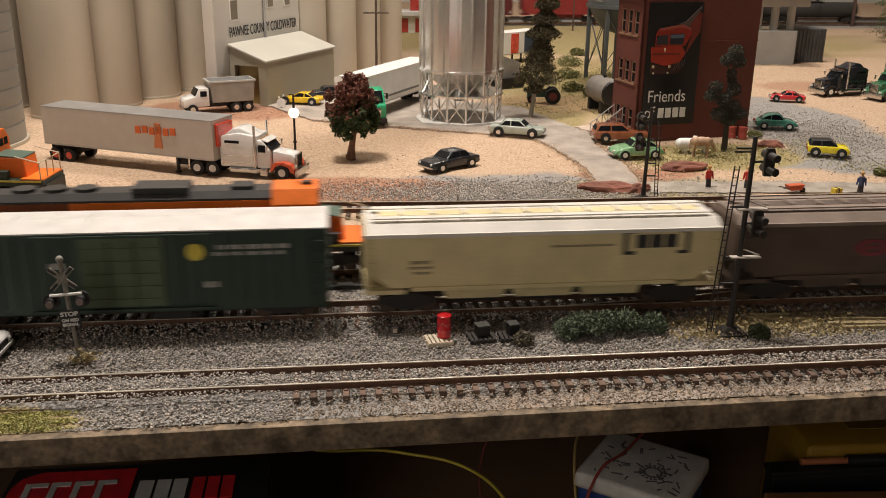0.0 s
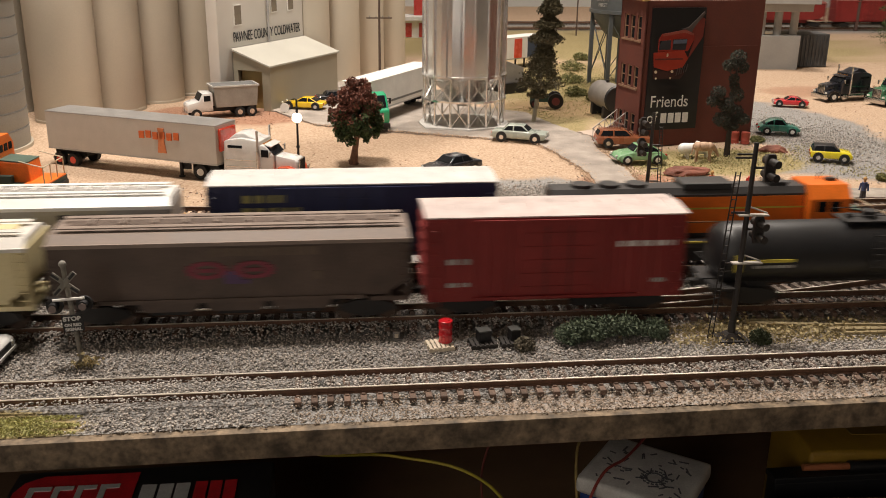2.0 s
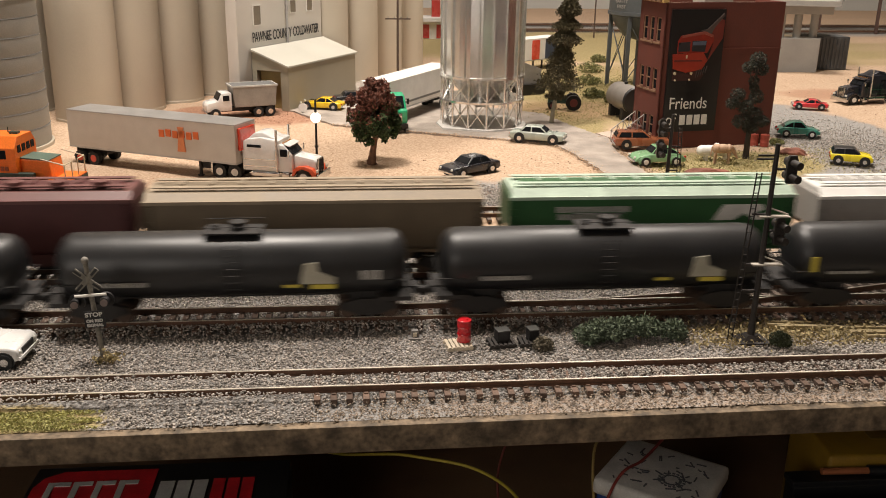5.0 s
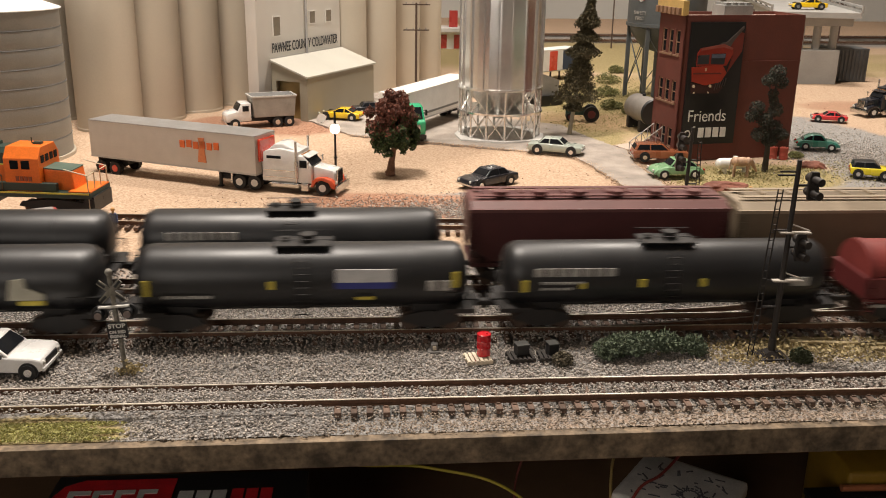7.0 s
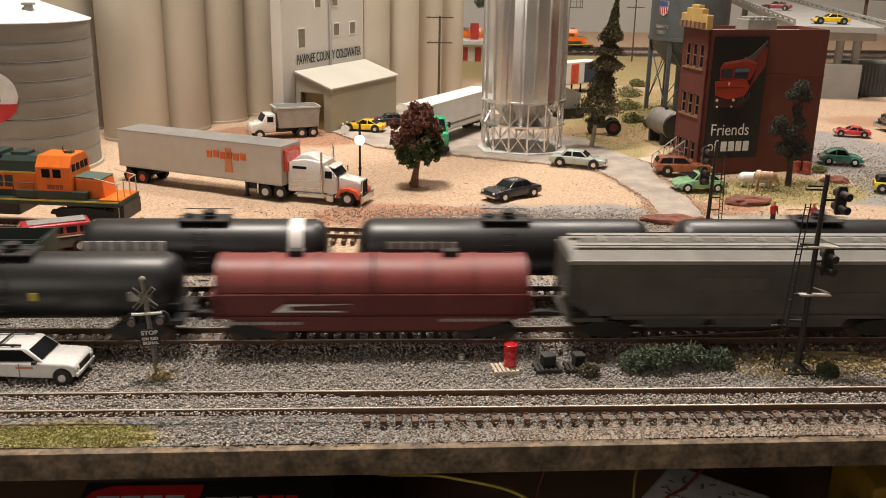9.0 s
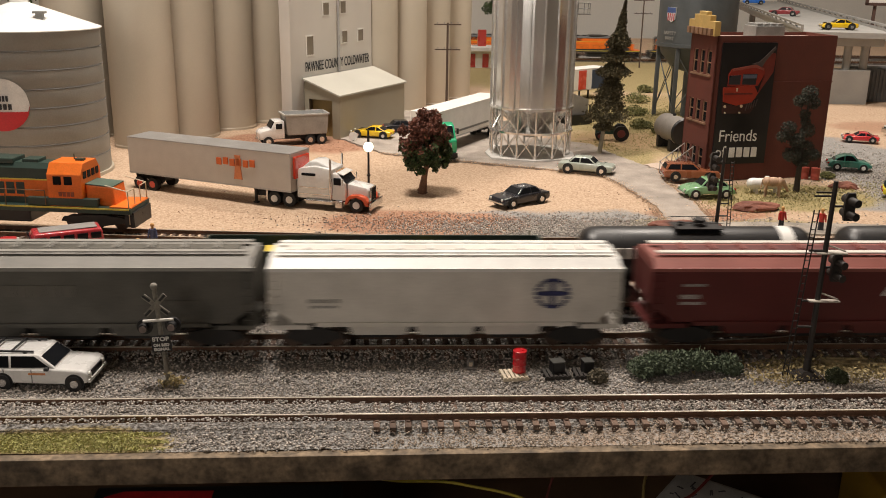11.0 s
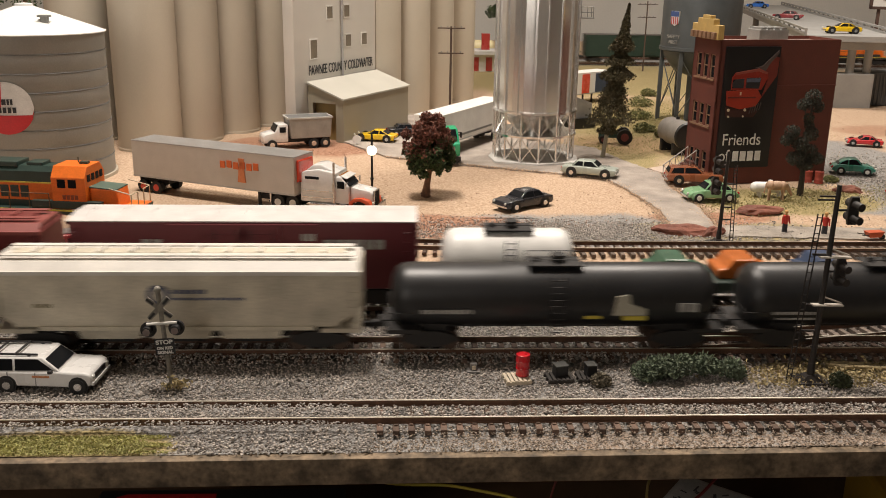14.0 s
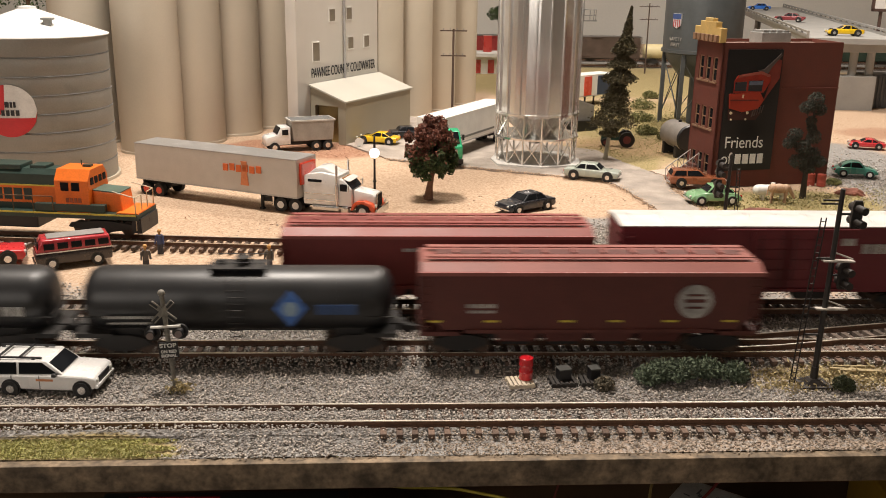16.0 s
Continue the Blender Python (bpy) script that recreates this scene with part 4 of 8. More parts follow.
def hopper(L, material, roof, label, walk_mat=None, bays=3, h=0.052):
    car = thing("hopper_car", Matrix(), label, "freight car", "cars of the freight trains")
    a, k = L / 2, 0.0176
    part("body", Mesh().prism([(-a, h), (-a, 0.0275), (-a + 0.013, 0.0188), (a - 0.013, 0.0188), (a, 0.0275), (a, h)], -k, k, bev=0.0005), material, car, smooth=None)
    for sx in (-1, 1):
        part("end_frame", Mesh().box(sx * (a - 0.001), -k + 0.001, 0.030, 0.002, 0.002, 0.026).box(sx * (a - 0.001), k - 0.001, 0.030, 0.002, 0.002, 0.026).box(sx * (a - 0.010), 0, 0.0165, 0.020, 0.034, 0.0022).box(sx * (a - 0.011), -k + 0.001, 0.028, 0.0012, 0.0015, 0.023), material, car, smooth=None)
        part("brake_gear", Mesh().cyl((sx * (a - 0.013), -0.008, 0.021), (sx * (a - 0.013), 0.008, 0.021), 0.003, n=12).box(sx * (a - 0.007), 0.004, 0.024, 0.004, 0.010, 0.006), DARK, car)
        ladder(car, sx * (a - 0.003), -k - 0.0006, 0.019, h - 0.001, material)
    # dark box added to hide the lit ground between the bays
    part("underbody", Mesh().box(0, 0, 0.0150, L - 0.066, 0.016, 0.0095), DARK, car, "dark underbody box added to darken the gaps between bays", smooth=None)
    for c in range(bays):
        x = (c - (bays - 1) / 2) * (L - 0.075) / bays
        w = (L - 0.075) / bays * 0.50
        part("hopper_bay", Mesh().prism([(x - w, 0.0190), (x + w, 0.0190), (x + w * 0.80, 0.0110), (x - w * 0.80, 0.0110)], -0.0135, 0.0135), material, car, smooth=None)
        part("outlet_gate", Mesh().box(x, 0, 0.0092, w * 1.2, 0.020, 0.0022), DARK, car, smooth=None)
    part("side_sill", Mesh().box(0, -k - 0.0004, 0.0184, L - 0.045, 0.0014, 0.0020).box(0, k + 0.0004, 0.0184, L - 0.045, 0.0014, 0.0020), material, car, smooth=None)
    part("top_chord", Mesh().box(0, -k - 0.0004, h - 0.0008, L, 0.0014, 0.0018).box(0, k + 0.0004, h - 0.0008, L, 0.0014, 0.0018), roof, car, smooth=None)
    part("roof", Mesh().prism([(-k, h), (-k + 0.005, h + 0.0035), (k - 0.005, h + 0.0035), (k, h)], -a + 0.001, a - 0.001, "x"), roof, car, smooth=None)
    tr = Mesh().box(0, 0, h + 0.0042, L - 0.016, 0.008, 0.0022)
    part("hatch_trough", tr, material, car, "long roof hatch covers", smooth=None)
    for yv in (-0.0085, 0.0085):
        part("running_board", Mesh().box(0, yv, h + 0.0056, L - 0.008, 0.0042, 0.0006), walk_mat or roof, car, "long roof walkway", smooth=None)
    for k2 in range(10):
        part("hatch_clamp", Mesh().box((k2 - 4.5) * (L - 0.03) / 9.5, 0, h + 0.0058, 0.0016, 0.0105, 0.0016), roof, car, smooth=None)
    wheels_and_trucks(car, L)
    return car


def boxcar(L, material, roof, label, door=None, h=0.0575, ribs=True, doors=1):
    car = thing("boxcar", Matrix(), label, "freight car", "cars of the freight trains")
    a, k = L / 2, 0.0176
    part("body", Mesh().box(0, 0, (0.0135 + h) / 2, L, 2 * k, h - 0.0135, 0.0006), material, car, smooth=None)
    if ribs:
        n = int(L / 0.0075)
        for s in (-1, 1):
            rb = Mesh()
            for i in range(n + 1):
                x = -a + 0.002 + i * (L - 0.004) / n
                if abs(x) > 0.021:
                    rb.box(x, s * (k + 0.0003), (0.016 + h) / 2, 0.0011, 0.0012, h - 0.019)
            part("side_ribs", rb, material, car, smooth=None)
    for s in (-1, 1):
        for d in range(doors):
            x = (d - (doors - 1) / 2) * 0.019
            dm = Mesh().box(x, s * (k + 0.0007), (0.016 + h) / 2, 0.034 / doors + 0.004, 0.0016, h - 0.0185, 0.0003)
            dr = part("door", dm, door or material, car, "sliding side door", smooth=None)
            for q in range(5):
                part("door_rib", Mesh().box(x, s * (k + 0.0017), 0.019 + q * (h - 0.022) / 5 + 0.002, 0.034 / doors, 0.0006, 0.0008), door or material, dr, smooth=None)
            part("door_rod", Mesh().cyl((x + 0.006, s * (k + 0.0022), 0.018), (x + 0.006, s * (k + 0.0022), h - 0.004), 0.0003, n=6).cyl((x - 0.006, s * (k + 0.0022), 0.018), (x - 0.006, s * (k + 0.0022), h - 0.004), 0.0003, n=6), DARK, dr)
        part("door_track", Mesh().box(0, s * (k + 0.001), 0.0155, 0.082, 0.0016, 0.0012).box(0, s * (k + 0.001), h - 0.0015, 0.082, 0.0016, 0.0012), material, car, smooth=None)
        for e in (-1, 1):
            ladder(car, e * (a - 0.0045), s * (k + 0.0014), 0.012, h - 0.003, material)
    part("roof", Mesh().prism([(-k - 0.0005, h), (-k - 0.0005, h + 0.0006), (0, h + 0.0021), (k + 0.0005, h + 0.0006), (k + 0.0005, h)], -a - 0.0004, a + 0.0004, "x"), roof, car, "pale sheet-metal roof", smooth=None)
    for i in range(11):
        part("roof_seam", Mesh().prism([(-k, h + 0.0005), (0, h + 0.0027), (k, h + 0.0005), (0, h + 0.0019)], (i - 5) * L / 11 - 0.0004, (i - 5) * L / 11 + 0.0004, "x"), roof, car, smooth=None)
    for e in (-1, 1):
        em = Mesh()
        for q in range(6):
            em.box(e * (a + 0.0004), 0, 0.018 + q * (h - 0.02) / 6 + 0.003, 0.001, 2 * k - 0.006, 0.0014)
        part("end_ribs", em, material, car, smooth=None)
    part("underframe", Mesh().box(0, 0, 0.0125, L - 0.01, 0.010, 0.003).box(0.02, -0.008, 0.0105, 0.02, 0.008, 0.006), DARK, car, smooth=None)
    wheels_and_trucks(car, L)
    return car


def tank_car(L, material, label, r=0.0163, zc=0.0328, band=None, domes=1):
    car = thing("tank_car", Matrix(), label, "tank car", "cars of the freight trains")
    L *= 1.065
    a = L / 2 - 0.002
    n = 40
    m = Mesh()
    prof = [(-a, 0.25), (-a + 0.0008, 0.6), (-a + 0.003, 0.86), (-a + 0.006, 0.97), (-a + 0.009, 1.0)]
    prof = prof + [(-x, s) for x, s in prof[::-1]]
    rings = [[m.bm.verts.new((x, r * s * math.cos(2 * math.pi * i / n), zc + r * s * math.sin(2 * math.pi * i / n))) for i in range(n)] for x, s in prof]
    for p, q in zip(rings, rings[1:]):
        for i in range(n):
            m.bm.faces.new((p[i], p[(i + 1) % n], q[(i + 1) % n], q[i]))
    m.bm.faces.new(rings[0][::-1]), m.bm.faces.new(rings[-1])
    part("tank", m, material, car, smooth=50)
    if band:
        x0, x1, bm_ = band
        part("band", Mesh().cyl((x0, 0, zc), (x1, 0, zc), r + 0.0003, n=40), bm_, car, "painted band")
    seams = Mesh()
    for x in (-0.32 * L, -0.11 * L, 0.11 * L, 0.32 * L):
        seams.cyl((x - 0.0004, 0, zc), (x + 0.0004, 0, zc), r + 0.00018, n=40)
    part("weld_seams", seams, material, car)
    top = zc + r
    plat = Mesh().box(0, 0, top + 0.0008, 0.028, 0.016, 0.0007)
    for x in (-0.013, 0, 0.013):
        for y in (-0.0075, 0.0075):
            plat.cyl((x, y, top - 0.004), (x, y, top + 0.0012), 0.0003, n=6)
    part("platform", plat, DARK, car, "dark top walkway", smooth=None)
    part("manway", Mesh().cyl((0.002, 0, top - 0.002), (0.002, 0, top + 0.0042), 0.0036, n=20).cyl((0.002, 0, top + 0.0042), (0.002, 0, top + 0.005), 0.0040, n=20).cyl((-0.009, 0, top - 0.002), (-0.009, 0, top + 0.0035), 0.0017, n=12), DARK, car, "dark manway dome")
    rail = Mesh()
    for y in (-0.0077, 0.0077):
        rail.cyl((-0.0135, y, top + 0.0042), (0.0135, y, top + 0.0042), 0.00025, n=6)
        for x in (-0.0135, 0, 0.0135):
            rail.cyl((x, y, top + 0.001), (x, y, top + 0.0042), 0.00025, n=6)
    part("guard_rail", rail, DARK, car)
    ladder(car, 0.0, -r - 0.0012, 0.0165, top - 0.002, DARK, 0.006, 9)
    ladder(car, 0.0, r + 0.0012, 0.0165, top - 0.002, DARK, 0.006, 9)
    for sx in (-1, 1):
        part("saddle", Mesh().box(sx * (a - 0.021), 0, 0.0175, 0.016, 0.020, 0.012), DARK, car, smooth=None)
        part("end_sill", Mesh().box(sx * (a - 0.006), 0, 0.0125, 0.018, 0.033, 0.0022).box(sx * (a - 0.014), 0, 0.0125, 0.04, 0.008, 0.0035), DARK, car, smooth=None)
        rl = Mesh()
        for y in (-0.0155, 0.0155):
            rl.cyl((sx * (a + 0.001), y, 0.0125), (sx * (a + 0.001), y, 0.022), 0.0003, n=6)
            rl.cyl((sx * (a - 0.013), y, 0.0125), (sx * (a - 0.013), y, 0.022), 0.0003, n=6)
            rl.cyl((sx * (a + 0.001), y, 0.022), (sx * (a - 0.013), y, 0.022), 0.0003, n=6)
        rl.cyl((sx * (a + 0.001), -0.0155, 0.022), (sx * (a + 0.001), 0.0155, 0.022), 0.0003, n=6)
        part("end_rail", rl, DARK, car)
    part("bottom_rail", Mesh().cyl((-a + 0.03, -0.0105, 0.0135), (a - 0.03, -0.0105, 0.0135), 0.0004, n=6).cyl((-a + 0.03, 0.0105, 0.0135), (a - 0.03, 0.0105, 0.0135), 0.0004, n=6).box(0, 0, 0.0150, 0.012, 0.012, 0.005), DARK, car)
    wheels_and_trucks(car, L)
    return car


def coil_car(L, material, label):
    car = thing("coil_car", Matrix(), label, "freight car", "cars of the freight trains")
    a, k = L / 2, 0.0172
    part("body", Mesh().prism([(-a, 0.0335), (-a, 0.022), (-a + 0.03, 0.014), (a - 0.03, 0.014), (a, 0.022), (a, 0.0335)], -k, k, bev=0.0004), material, car, smooth=None)
    part("side_sill", Mesh().box(0, -k - 0.0005, 0.0325, L, 0.0016, 0.0016).box(0, k + 0.0005, 0.0325, L, 0.0016, 0.0016).box(0, -k - 0.0005, 0.0215, L, 0.0014, 0.0012).box(0, 0, 0.0125, L - 0.06, 0.012, 0.003), material, car, smooth=None)
    for s in range(2):
        x0, x1 = (-a + 0.002, -0.0005) if s == 0 else (0.0005, a - 0.002)
        arc = [(0.0168 * math.cos(q), 0.0338 + 0.0145 * math.sin(q)) for q in np.linspace(0, math.pi, 17)]
        hood = part("hood", Mesh().prism(arc, x0, x1, "x"), mat("pale_red_hood", (0.21, 0.038, 0.033), 0.5), car, "rounded red coil hood", smooth=50)
        for f in (0.03, 0.35, 0.65, 0.97):
            x = x0 + (x1 - x0) * f
            big = [(y * 1.03, 0.0338 + (z - 0.0338) * 1.03) for y, z in arc]
            part("hood_rib", Mesh().prism(big, x - 0.0016, x + 0.0016, "x"), mat("hood_rib_red", (0.165, 0.029, 0.026), 0.5), hood, smooth=50)
        xm = (x0 + x1) / 2
        part("lift_bracket", Mesh().box(xm, 0, 0.0495, 0.008, 0.006, 0.003, 0.0004), DARK, hood, smooth=None)
    for sx in (-1, 1):
        ladder(car, sx * (a - 0.003), -k - 0.001, 0.014, 0.034, material, n=5)
    wheels_and_trucks(car, L)
    return car


def diesel(L, hood, body, label, trim=None, band=(0.0285, 0.0125), ahead=0.064):
    """A six-axle hood locomotive whose cab is at its east end."""
    car = thing("locomotive", Matrix(), label, "locomotive")
    a = L / 2
    o = trim or LETTER_YELLOW
    part("frame", Mesh().box(0, 0, 0.0155, L - 0.008, 0.034, 0.0040, 0.0004), hood, car, "dark walkway frame", smooth=None)
    for sy in (-1, 1):
        part("sill_stripe", Mesh().box(0, sy * 0.0171, 0.0170, L - 0.010, 0.0005, 0.0011), o, car, "yellow sill stripe", smooth=None)
    hb = a - ahead
    nl = ahead - 0.044
    part("long_hood", Mesh().prism([(-0.0095, 0.0175), (-0.0095, 0.0430), (-0.0065, 0.0466), (0.0065, 0.0466), (0.0095, 0.0430), (0.0095, 0.0175)], -a + 0.016, hb, "x"), hood, car, smooth=None)
    part("hood_band", Mesh().box((-a + 0.016 + hb) / 2, -0.00955, band[0], hb + a - 0.018, 0.0006, band[1]).box((-a + 0.016 + hb) / 2, 0.00955, band[0], hb + a - 0.018, 0.0006, band[1]), body, car, "orange side band", smooth=None)
    part("band_stripe", Mesh().box((-a + 0.016 + hb) / 2, -0.0098, 0.0350, hb + a - 0.018, 0.0006, 0.0009), o, car, smooth=None)
    for k in range(3):
        part("roof_fan", Mesh().cyl((-a + 0.035 + k * 0.016, 0, 0.0464), (-a + 0.035 + k * 0.016, 0, 0.0484), 0.0062, n=24), hood, car, "round roof fan")
    part("roof_blower", Mesh().box(-0.004, 0, 0.0476, 0.03, 0.017, 0.0035, 0.0006).box(hb - 0.016, 0, 0.0474, 0.012, 0.012, 0.003, 0.0005), hood, car, "dark roof blower", smooth=None)
    grl = Mesh()
    for k in range(9):
        grl.box(-a + 0.024 + k * 0.0042, -0.0097, 0.0395, 0.003, 0.0006, 0.0055)
    part("grilles", grl, BLACK, car, "dark side grilles", smooth=None)
    cx = hb + 0.0125
    part("cab", Mesh().prism([(-0.0155, 0.0175), (-0.0155, 0.0405), (-0.0100, 0.0480), (0.0100, 0.0480), (0.0155, 0.0405), (0.0155, 0.0175)], hb, hb + 0.025, "x", bev=0.0004), body, car, "orange driver's cab", smooth=None)
    wn = Mesh()
    for s in (-1, 1):
        for q in (-0.005, 0.003):
            wn.box(cx + q, s * 0.01555, 0.0362, 0.0058, 0.0006, 0.0060)
    for y in (-0.0095, -0.003, 0.0035, 0.0098):
        wn.box(hb + 0.0251, y, 0.0395, 0.0006, 0.0044, 0.0050)
    part("cab_windows", wn, GLASS, car, "dark cab windows", smooth=None)
    part("nose", Mesh().prism([(hb + 0.025, 0.0175), (hb + 0.025, 0.0325), (hb + 0.025 + nl, 0.0312), (hb + 0.0265 + nl, 0.0175)], -0.0098, 0.0098, bev=0.0008), body, car, "orange low nose", smooth=None)
    part("nose_top", Mesh().prism([(hb + 0.025, 0.0327), (hb + 0.025, 0.0333), (hb + 0.025 + nl, 0.0319), (hb + 0.025 + nl, 0.0313)], -0.0097, 0.0097), mat("nose_green", (0.07, 0.11, 0.085), 0.5), car, "dull green nose top", smooth=None)
    for sy in (-1, 1):
        part("battery_box", Mesh().box(hb + 0.010, sy * 0.0140, 0.0208, 0.052, 0.0042, 0.0056, 0.0004), hood, car, "dark battery box below the cab", smooth=None)
    part("front_platform", Mesh().box(a - 0.012, 0, 0.0180, 0.016, 0.031, 0.0010, 0.0002), body, car, "orange front platform", smooth=None)
    part("antenna", Mesh().cyl((cx, 0.003, 0.0478), (cx, 0.003, 0.0520), 0.0004, n=6).box(cx + 0.006, 0, 0.0487, 0.006, 0.004, 0.0018), hood, car)
    part("fuel_tank", Mesh().box(0, 0, 0.0095, 0.045, 0.028, 0.0100, 0.0012), BLACK, car, "black fuel tank", smooth=None)
    for sx in (-1, 1):
        part("pilot", Mesh().box(sx * (a - 0.004), 0, 0.0090, 0.003, 0.030, 0.011).box(sx * (a - 0.006), -0.013, 0.0085, 0.006, 0.006, 0.009).box(sx * (a - 0.006), 0.013, 0.0085, 0.006, 0.006, 0.009), BLACK, car, "black pilot and steps", smooth=None)
        rl = Mesh()
        xs = [sx * (a - 0.0055), sx * (a - 0.0215)]
        for y in (-0.0160, -0.005, 0.005, 0.0160):
            rl.cyl((xs[0], y, 0.0175), (xs[0], y, 0.0300), 0.0004, n=6)
        rl.cyl((xs[0], -0.016, 0.030), (xs[0], -0.005, 0.030), 0.0004, n=6).cyl((xs[0], 0.005, 0.030), (xs[0], 0.016, 0.030), 0.0004, n=6)
        for y in (-0.016, 0.016):
            rl.cyl((xs[0], y, 0.006), (xs[0], y, 0.020), 0.0004, n=6)
            rl.cyl((xs[0], y, 0.030), (xs[1], y, 0.034), 0.0004, n=6)
        part("end_railing", rl, mat("pale_handrail", (0.5, 0.42, 0.28), 0.5), car)
    hr = Mesh()
    for y in (-0.0165, 0.0165):
        hr.cyl((-a + 0.02, y, 0.0290), (hb - 0.002, y, 0.0290), 0.00035, n=6)
        for k in range(9):
            x = -a + 0.02 + k * (hb + a - 0.022) / 8
            hr.cyl((x, y, 0.0175), (x, y, 0.0290), 0.00035, n=6)
    part("side_railing", hr, mat("dark_handrail", (0.12, 0.07, 0.03), 0.5), car)
    wheels_and_trucks(car, L - 0.022, 3)
    return car


def lower(car, d=0.0058):
    """Lets the tank or hood sit down between the trucks."""
    for o in car.children:
        if not o.name.startswith(("truck", "coupler", "end_sill", "end_rail", "bottom_rail")):
            o.location.z -= d
    return car


def paint(name, c, rough=0.5, var=0.12):
    return mat(name, c, rough, var=var, scale=50)


CREAMC = paint("cream_car_paint", (0.62, 0.53, 0.30))
BROWNC = paint("brown_car_paint", (0.085, 0.058, 0.045), var=0.25)
REDC = paint("red_boxcar_paint", (0.22, 0.022, 0.020))
TANKC = mat("black_tank_paint", (0.016, 0.016, 0.017), 0.40, var=0.1, scale=40, bump=0.03)
GREYD = paint("dark_grey_car_paint", (0.085, 0.08, 0.068), var=0.25)
WHITEC = paint("off_white_car_paint", (0.62, 0.59, 0.54))
OXIDE = paint("oxide_car_paint", (0.098, 0.015, 0.014))
WEATH = paint("weathered_cream_paint", (0.52, 0.47, 0.37), var=0.25)
GREENC = paint("dark_green_car_paint", (0.020, 0.040, 0.028))
GREENB = paint("bright_green_car_paint", (0.025, 0.10, 0.030))
BLUEC = paint("navy_car_paint", (0.012, 0.017, 0.065))
TANC = paint("tan_brown_car_paint", (0.15, 0.115, 0.075))
GREYL = paint("light_grey_car_paint", (0.33, 0.31, 0.29))
ROOFW = mat("pale_roof_sheet", (0.62, 0.60, 0.58), 0.45, 0.1, 0.08)
# roof red, lighter than the car sides
ROOFR = paint("lighter_oxide_roof", (0.25, 0.08, 0.065))
ORANGE = mat("orange_engine_paint", (0.75, 0.16, 0.015), 0.4)
ENGGREEN = mat("dark_green_engine_paint", (0.022, 0.045, 0.036), 0.45)
ENGDARK = mat("charcoal_engine_paint", (0.035, 0.033, 0.032), 0.5)

TRAIN1, TRAIN2, TRAIN3 = [], [], []


def place(train, car, x, y):
    car.matrix_world = pose(x, y, 0.006)
    train.append((car, x, y))
    return car


# first train, west-bound on the middle track
c = boxcar(0.19, GREENC, ROOFW, "dark green boxcar with pale roof on the middle track", door=paint("dull_green_door", (0.07, 0.10, 0.055)), h=0.0535)
part("emblem", Mesh().cyl((0.0335, -0.0187, 0.0435), (0.0335, -0.0176, 0.0435), 0.0042, n=24), LETTER_YELLOW, c, "small round yellow emblem")
panels(c, words(0.060, 0.0455, 0.034, 0.0022, 12) + words(0.058, 0.0422, 0.034, 0.0018, 10) + words(-0.03, 0.038, 0.008, 0.003, 3) + words(0.04, 0.027, 0.007, 0.003, 3) + words(-0.088, 0.036, 0.02, 0.003, 5), LETTER_OLD)
place(TRAIN1, c, -0.107, TRACKS["B"])
c = hopper(0.1785, CREAMC, WHITEC, "cream covered hopper car with dark lettering", h=0.0465)
panels(c, words(0.0555, 0.0400, 0.022, 0.0068, 3, 0.18), LETTER_BLACK, "emblem_bars", label="black bars of a logo")
panels(c, [(0.0395, 0.0395, 0.0022, 0.0125), (0.0425, 0.0450, 0.0045, 0.0016), (0.0425, 0.0340, 0.0045, 0.0016), (0.0715, 0.0395, 0.0022, 0.0125), (0.0685, 0.0450, 0.0045, 0.0016), (0.0685, 0.0340, 0.0045, 0.0016)], LETTER_BLACK, "emblem_frame")
panels(c, words(0.018, 0.0385, 0.032, 0.0010, 14) + words(-0.062, 0.0320, 0.010, 0.0016, 5) + words(-0.062, 0.0292, 0.012, 0.0012, 6) + words(-0.061, 0.0265, 0.009, 0.0012, 5), mat("grey_lettering", (0.22, 0.19, 0.12), 0.7))
place(TRAIN1, c, 0.0945, TRACKS["B"])
# roof brown is lighter than the car sides
c = hopper(0.170, BROWNC, mat("lighter_brown_roof", (0.22, 0.17, 0.14), 0.6), "dark brown covered hopper car with red graffiti", h=0.0475)
GR = mat("graffiti_red", (0.20, 0.03, 0.05), 0.6)
gm2 = Mesh()
for x, s in ((-0.012, -1), (0.010, 1)):
    for q in range(14):
        ang = 2 * math.pi * q / 14
        gm2.box(x + 0.0075 * math.cos(ang), -0.0180, 0.0335 + 0.0036 * math.sin(ang), 0.0042, 0.0005, 0.0017)
    gm2.box(x, -0.0180, 0.0335, 0.007, 0.0005, 0.0018)
part("graffiti", gm2, GR, c, "dark red spray graffiti", smooth=None)
panels(c, [(0, 0.030, 0.008, 0.006), (0.002, 0.0275, 0.012, 0.002)], mat("graffiti_purple", (0.09, 0.05, 0.12), 0.6), "graffiti_fill")
panels(c, words(0.015, 0.0425, 0.052, 0.0042, 9) + words(0.040, 0.030, 0.005, 0.004, 1), mat("faint_lettering", (0.12, 0.085, 0.06), 0.7))
place(TRAIN1, c, 0.2765, TRACKS["B"])
c = boxcar(0.130, REDC, mat("pale_pink_roof", (0.55, 0.46, 0.43), 0.5), "bright red boxcar with white lettering", h=0.0565)
panels(c, words(0.045, 0.042, 0.03, 0.0028, 12), LETTER)
panels(c, words(-0.049, 0.0345, 0.012, 0.0028, 4) + words(-0.049, 0.0225, 0.012, 0.0022, 4) + words(0.052, 0.0225, 0.010, 0.0022, 3), LETTER_OLD)
place(TRAIN1, c, 0.4335, TRACKS["B"])


